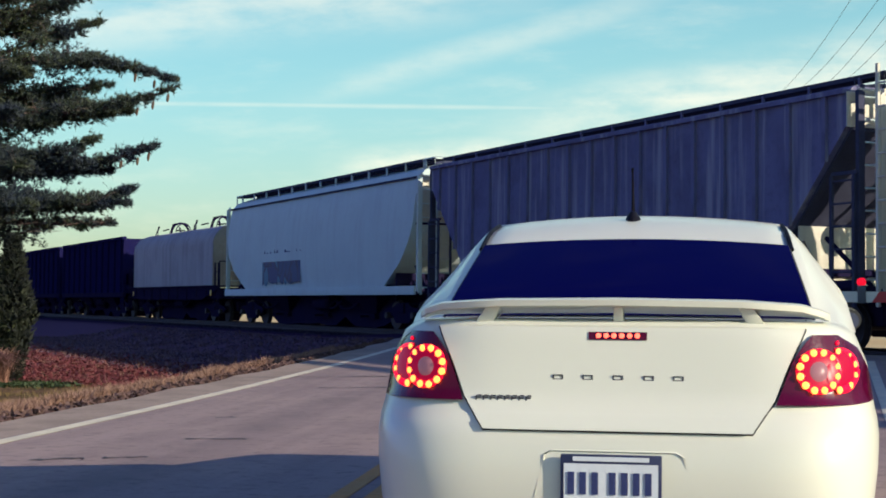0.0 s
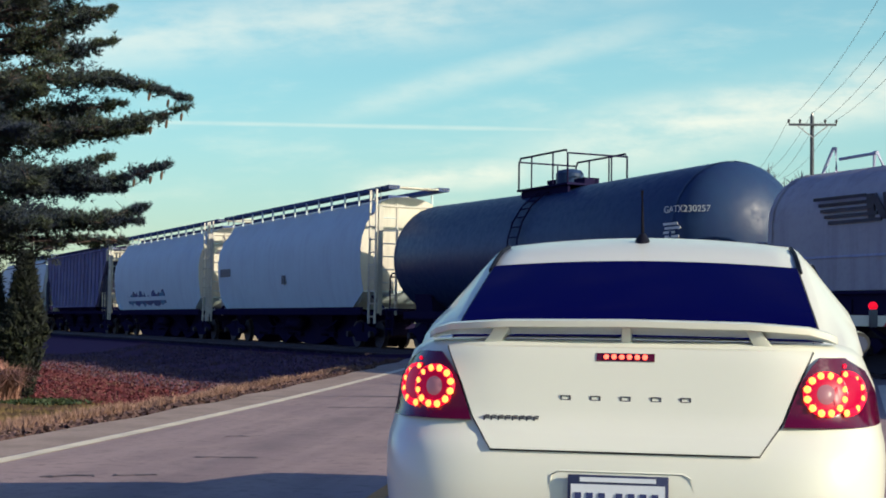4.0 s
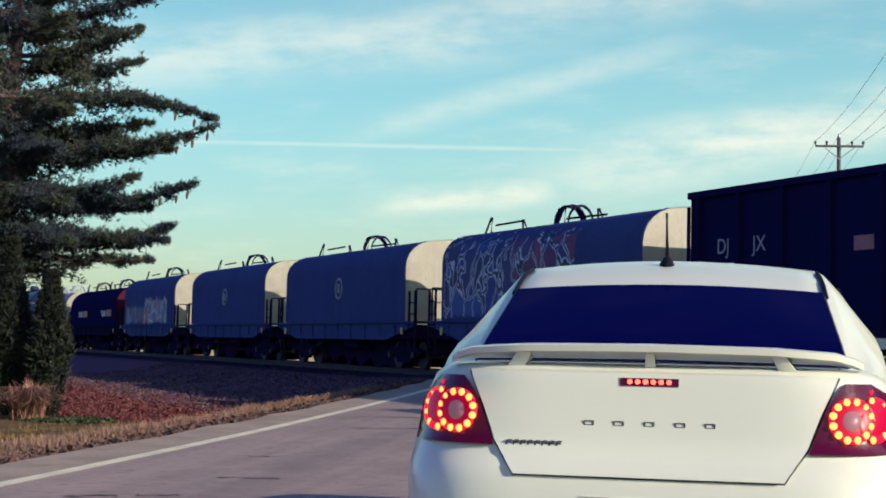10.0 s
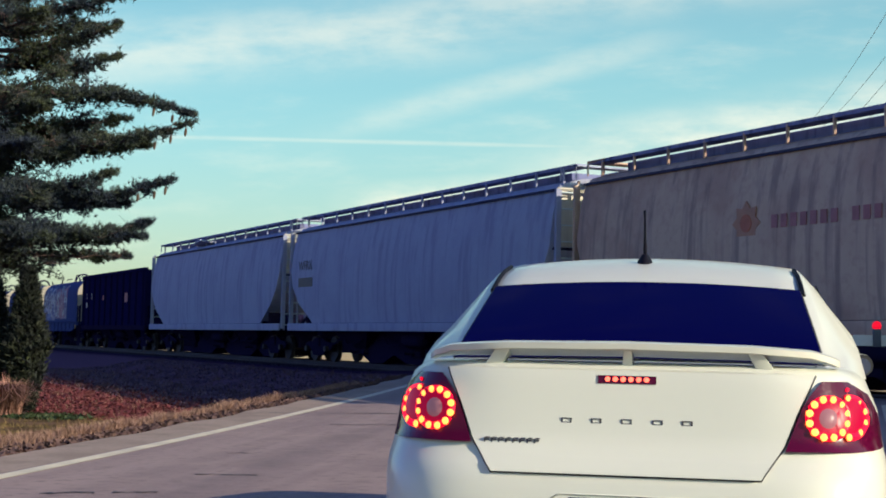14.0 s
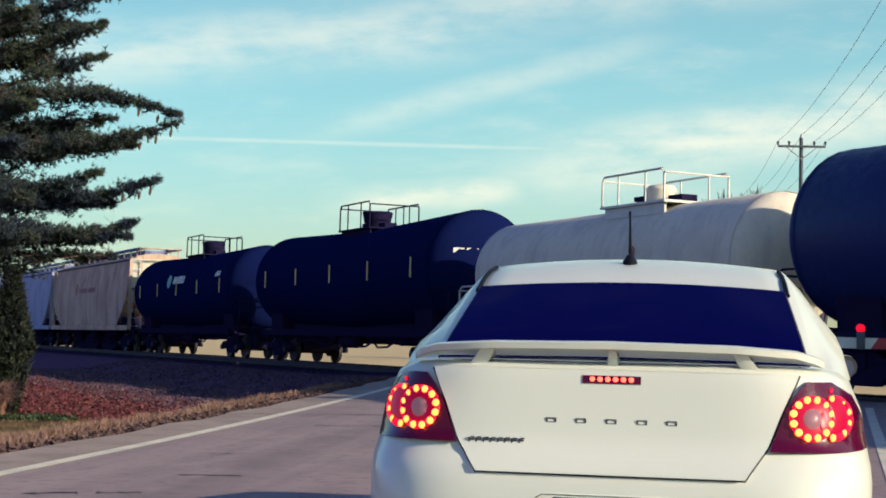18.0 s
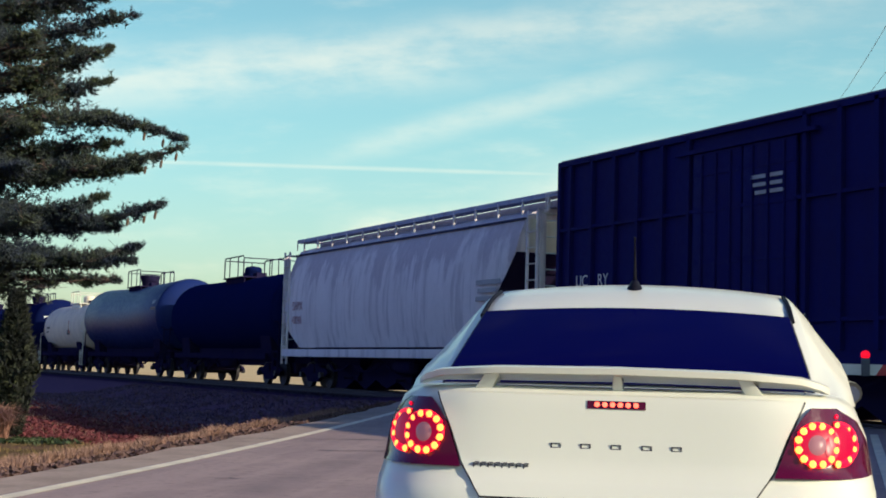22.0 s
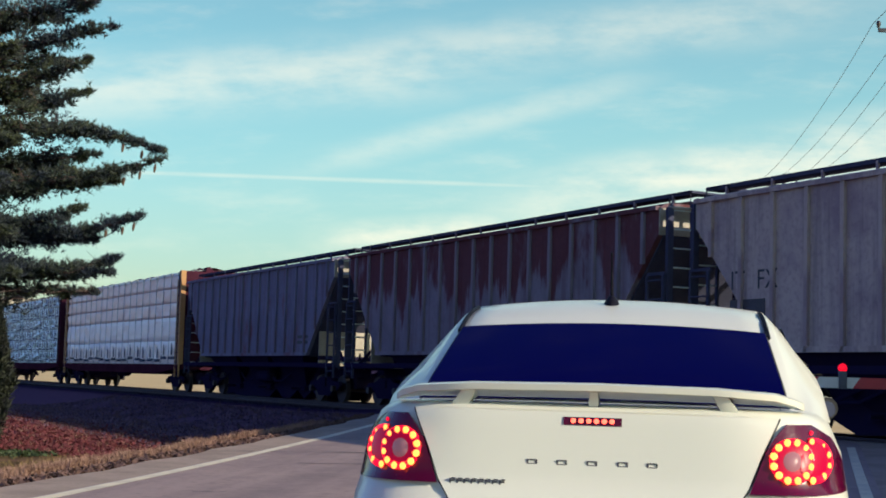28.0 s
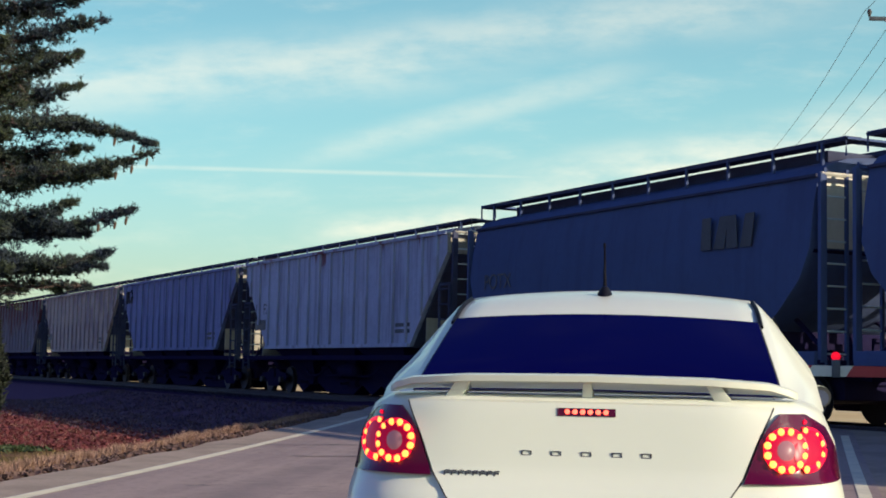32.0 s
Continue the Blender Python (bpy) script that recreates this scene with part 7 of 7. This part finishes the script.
def build_verge():
    def edge(r):
        return -5.72 - abs(r.gauss(0, 0.16)), r.uniform(9, 36)

    def strip_far(r):
        y = r.uniform(9, 33)
        return -6.35 - abs(r.gauss(0, 0.34)), y

    def lawn(r):
        y = r.uniform(12, 25)
        return r.uniform(-13.5, -6.6), y

    def bed(r):
        while True:
            x, y = r.uniform(-25, -7.2), r.uniform(20, 54)
            if y + 0.62 * x > 18.9 and from_track(x, y) < -9.2 + r.gauss(0, 0.7):
                return x, y

    def dirt(r):
        while True:
            x, y = r.uniform(-26, -6.3), r.uniform(22, 58)
            if -10.2 < from_track(x, y) < -3.2:
                return x, y

    blades("verge_grass", straw, "dry tan grass along the road verge", 42000, strip_far, (0.05, 0.17), 31, 1.1)
    blades("lawn_grass", grass_mat, "dull green and tan lawn grass", 22000, lawn, (0.03, 0.08), 32, 0.8)
    chips("leaf_litter", litter, "brown leaf litter at the shoulder's edge", 6000, edge, (0.03, 0.07), 33)
    chips("mulch_chips", chip_mat, "reddish mulch and fallen leaves", 24000, bed, (0.025, 0.08), 34)
    blades("bed_stubble", straw, "thin dry grass among the mulch", 12000, bed, (0.04, 0.12), 38, 0.9)
    def ivy_patch(r):
        return -10.35 + r.gauss(0, 0.3), 24.75 + r.gauss(0, 0.35)

    chips("ground_ivy", ivy, "low dark green ivy at the shrubs' foot", 1500, ivy_patch, (0.03, 0.07), 39)
    blades("weeds", litter, "low dead weeds and stalks", 14000, dirt, (0.05, 0.16), 35, 0.9)
    chips("gravel_pieces", gravel_mat, "scattered grey stones", 24000, dirt, (0.02, 0.06), 36)


def bare_tree(seed, h):
    """A leafless tree: trunk and limbs that fork and taper, with fine twigs."""
    rng = random.Random(seed)
    wood, twigs = Shape(), Shape()

    def grow(at, way, length, r, depth):
        end = at + way * length
        mid = at.lerp(end, 0.5) + Vector((rng.gauss(0, 0.04), rng.gauss(0, 0.04), 0)) * length
        (wood if depth > 1 else twigs).tube([at, mid, end], [r, r * 0.85, r * 0.68], 5 if depth > 2 else 3, caps=False)
        if depth == 0:
            return
        for _ in range(rng.choice((2, 3, 3)) if depth > 1 else 5):
            d = (way + Vector((rng.gauss(0, 0.42), rng.gauss(0, 0.42), rng.uniform(0.0, 0.3)))).normalized()
            grow(at.lerp(end, rng.uniform(0.65, 1.0)), d, length * rng.uniform(0.62, 0.8), max(0.016, r * 0.62), depth - 1)

    grow(Vector((0, 0, -0.1)), Vector((0, 0, 1)), h * 0.27, h * 0.016, 5)
    return wood.mesh("trunk"), twigs.mesh("twigs")


def build_far_trees():
    kinds = [bare_tree(5, 14), bare_tree(8, 14)]
    for k, (x, y, s) in enumerate(((6.9, 126, 1.38), (8.7, 122, 1.45), (10.6, 130, 1.55), (12.6, 127, 1.48), (15.6, 120, 1.4), (19.5, 126, 1.42), (-14.5, 120, 0.72), (24, 130, 1.4), (30, 124, 1.3), (37, 130, 1.3))):
        tree = tagged(new("bare_tree"), "leafless grey-brown tree in the distance", "tree", "distant bare trees")
        tree.matrix_world = Matrix.Translation((x, y, -0.37)) @ Matrix.Rotation(k * 1.3, 4, "Z") @ Matrix.Scale(s, 4)
        for name, mesh in zip(("trunk", "twigs"), kinds[k % 2]):
            tagged(part(name, mesh, far_twig_mat, tree), kind="stuff" if name == "twigs" else "")


def utility_pole(x, y, h, lean=0.0):
    pole = tagged(new("utility_pole"), "weathered timber utility pole with a crossarm", "utility pole", "utility poles")
    pole.matrix_world = pose(x, y, ground_height(x, y), 0, lean, 4)
    part("pole", Shape().tube([(0, 0, -0.1), (0, 0, h)], [0.14, 0.095], 12), pole_mat, pole)
    part("crossarm", Shape().box((0, -0.13, h - 0.45), (2.35, 0.09, 0.11)), pole_mat, pole, bevel=0.01)
    for s in (-1, 1):
        part("arm_brace", Shape().tube([(s * 0.75, -0.15, h - 0.5), (0, -0.14, h - 1.1)], 0.025, 5), galv, pole)
        for dx in (1.17, 0.62):
            part("insulator", Shape().tube([(s * dx, -0.13, h - 0.39), (s * dx, -0.13, h - 0.3), (s * dx, -0.13, h - 0.25), (s * dx, -0.13, h - 0.18)], [0.03, 0.06, 0.07, 0.035], 8), insulator_mat, pole)
    part("insulator", Shape().tube([(0, 0, h), (0, 0, h + 0.18)], [0.06, 0.04], 8), insulator_mat, pole)
    return Vector((x, y, ground_height(x, y) + h))


def build_poles():
    far, near = utility_pole(8.55, 74.8, 12.2), utility_pole(8.47, 42.3, 12.2, 0.5)
    back = near + (near - far) * 0.8
    beyond = far + (far - near) * 0.9
    for dx, dz, sag in ((-1.17, -0.2, 0.5), (0.0, 0.15, 0.45), (1.17, -0.2, 0.5), (0.05, -0.6, 0.55)):
        off = Vector((dx, 0, dz))
        pts = []
        for a, b in ((back, near), (near, far), (far, beyond)):
            for k in range(14):
                f = k / 14
                pts.append(a.lerp(b, f) + off - Vector((0, 0, sag * 4 * f * (1 - f))))
        pts.append(beyond + off)
        tagged(part("overhead_wire", Shape().tube(pts, 0.009 if dz > -1 else 0.008, 5), wire_mat), "dark overhead wire strung between poles", "wire", "overhead wires")


def build_gate():
    gate = tagged(new("crossing_gate"), "lowered red and white striped crossing gate arm with red lamp", "crossing gate")
    y0, zc, h = 23.0, 1.265, 0.165
    x, k = 5.2 - 0.3, 0
    while x > -0.6:
        w, lean = 0.61, 0.11
        part("stripe", Shape().prism([(x, zc - h / 2), (x - w, zc - h / 2), (x - w + lean, zc + h / 2), (x + lean, zc + h / 2)], y0 - 0.02, y0 + 0.02), gate_red if k % 2 else gate_white, gate)
        x, k = x - w, k + 1
    for lx in (3.53, 1.2, -0.4):
        lamp = part("arm_lamp", Shape().box((lx, y0 - 0.02, zc + 0.04), (0.12, 0.1, 0.27)), bracket_grey, gate, bevel=0.01)
        part("lens", Shape().rings([[(lx + r * math.cos(a), y, zc + 0.225 + r * math.sin(a)) for a in [i * math.pi / 8 for i in range(16)]] for y, r in ((y0 + 0.05, 0.04), (y0 + 0.03, 0.066), (y0 - 0.02, 0.07), (y0 - 0.045, 0.05), (y0 - 0.055, 0.02))]), lamp_red, lamp)
    zg = ground_height(5.6, y0)
    part("mast", Shape().tube([(5.75, y0 + 0.2, zg), (5.75, y0 + 0.2, zg + 1.9)], 0.07, 12).box((5.75, y0 + 0.2, zg + 0.05), (0.5, 0.5, 0.1)), galv, gate)
    part("gate_mechanism", Shape().box((5.75, y0 + 0.1, zc), (0.5, 0.34, 0.62)), galv, gate, bevel=0.03)
    part("counterweight", Shape().box((6.4, y0, zc), (0.9, 0.12, 0.3)), galv, gate, bevel=0.02)


build_pine()
arborvitae(-12.95, 26.6, 3.35, 0.5, 1)
arborvitae(-12.1, 26.0, 3.2, 0.46, 2)
arborvitae(-11.2, 25.8, 2.55, 0.42, 3)
straw_clump(-11.1, 24.8, 4, 1.2)
straw_clump(-11.9, 24.2, 5, 1.1)
straw_clump(-12.7, 24.6, 6, 0.9)
build_verge()
build_far_trees()
build_poles()
build_gate()



# ---- what moves: the train ----
def train_at(t):
    return 14.0446 * t + 0.0092970 * t * t


def motions():
    times = [0, 0.1, 0.3, 0.6] + list(range(1, 32)) + [31.4, 31.7, 31.9, 32]
    for thing, u in TRAIN:
        walk(thing, [(t, Matrix.Translation(on_track(u + train_at(t))) @ RAIL_TURN) for t in times])


motions()
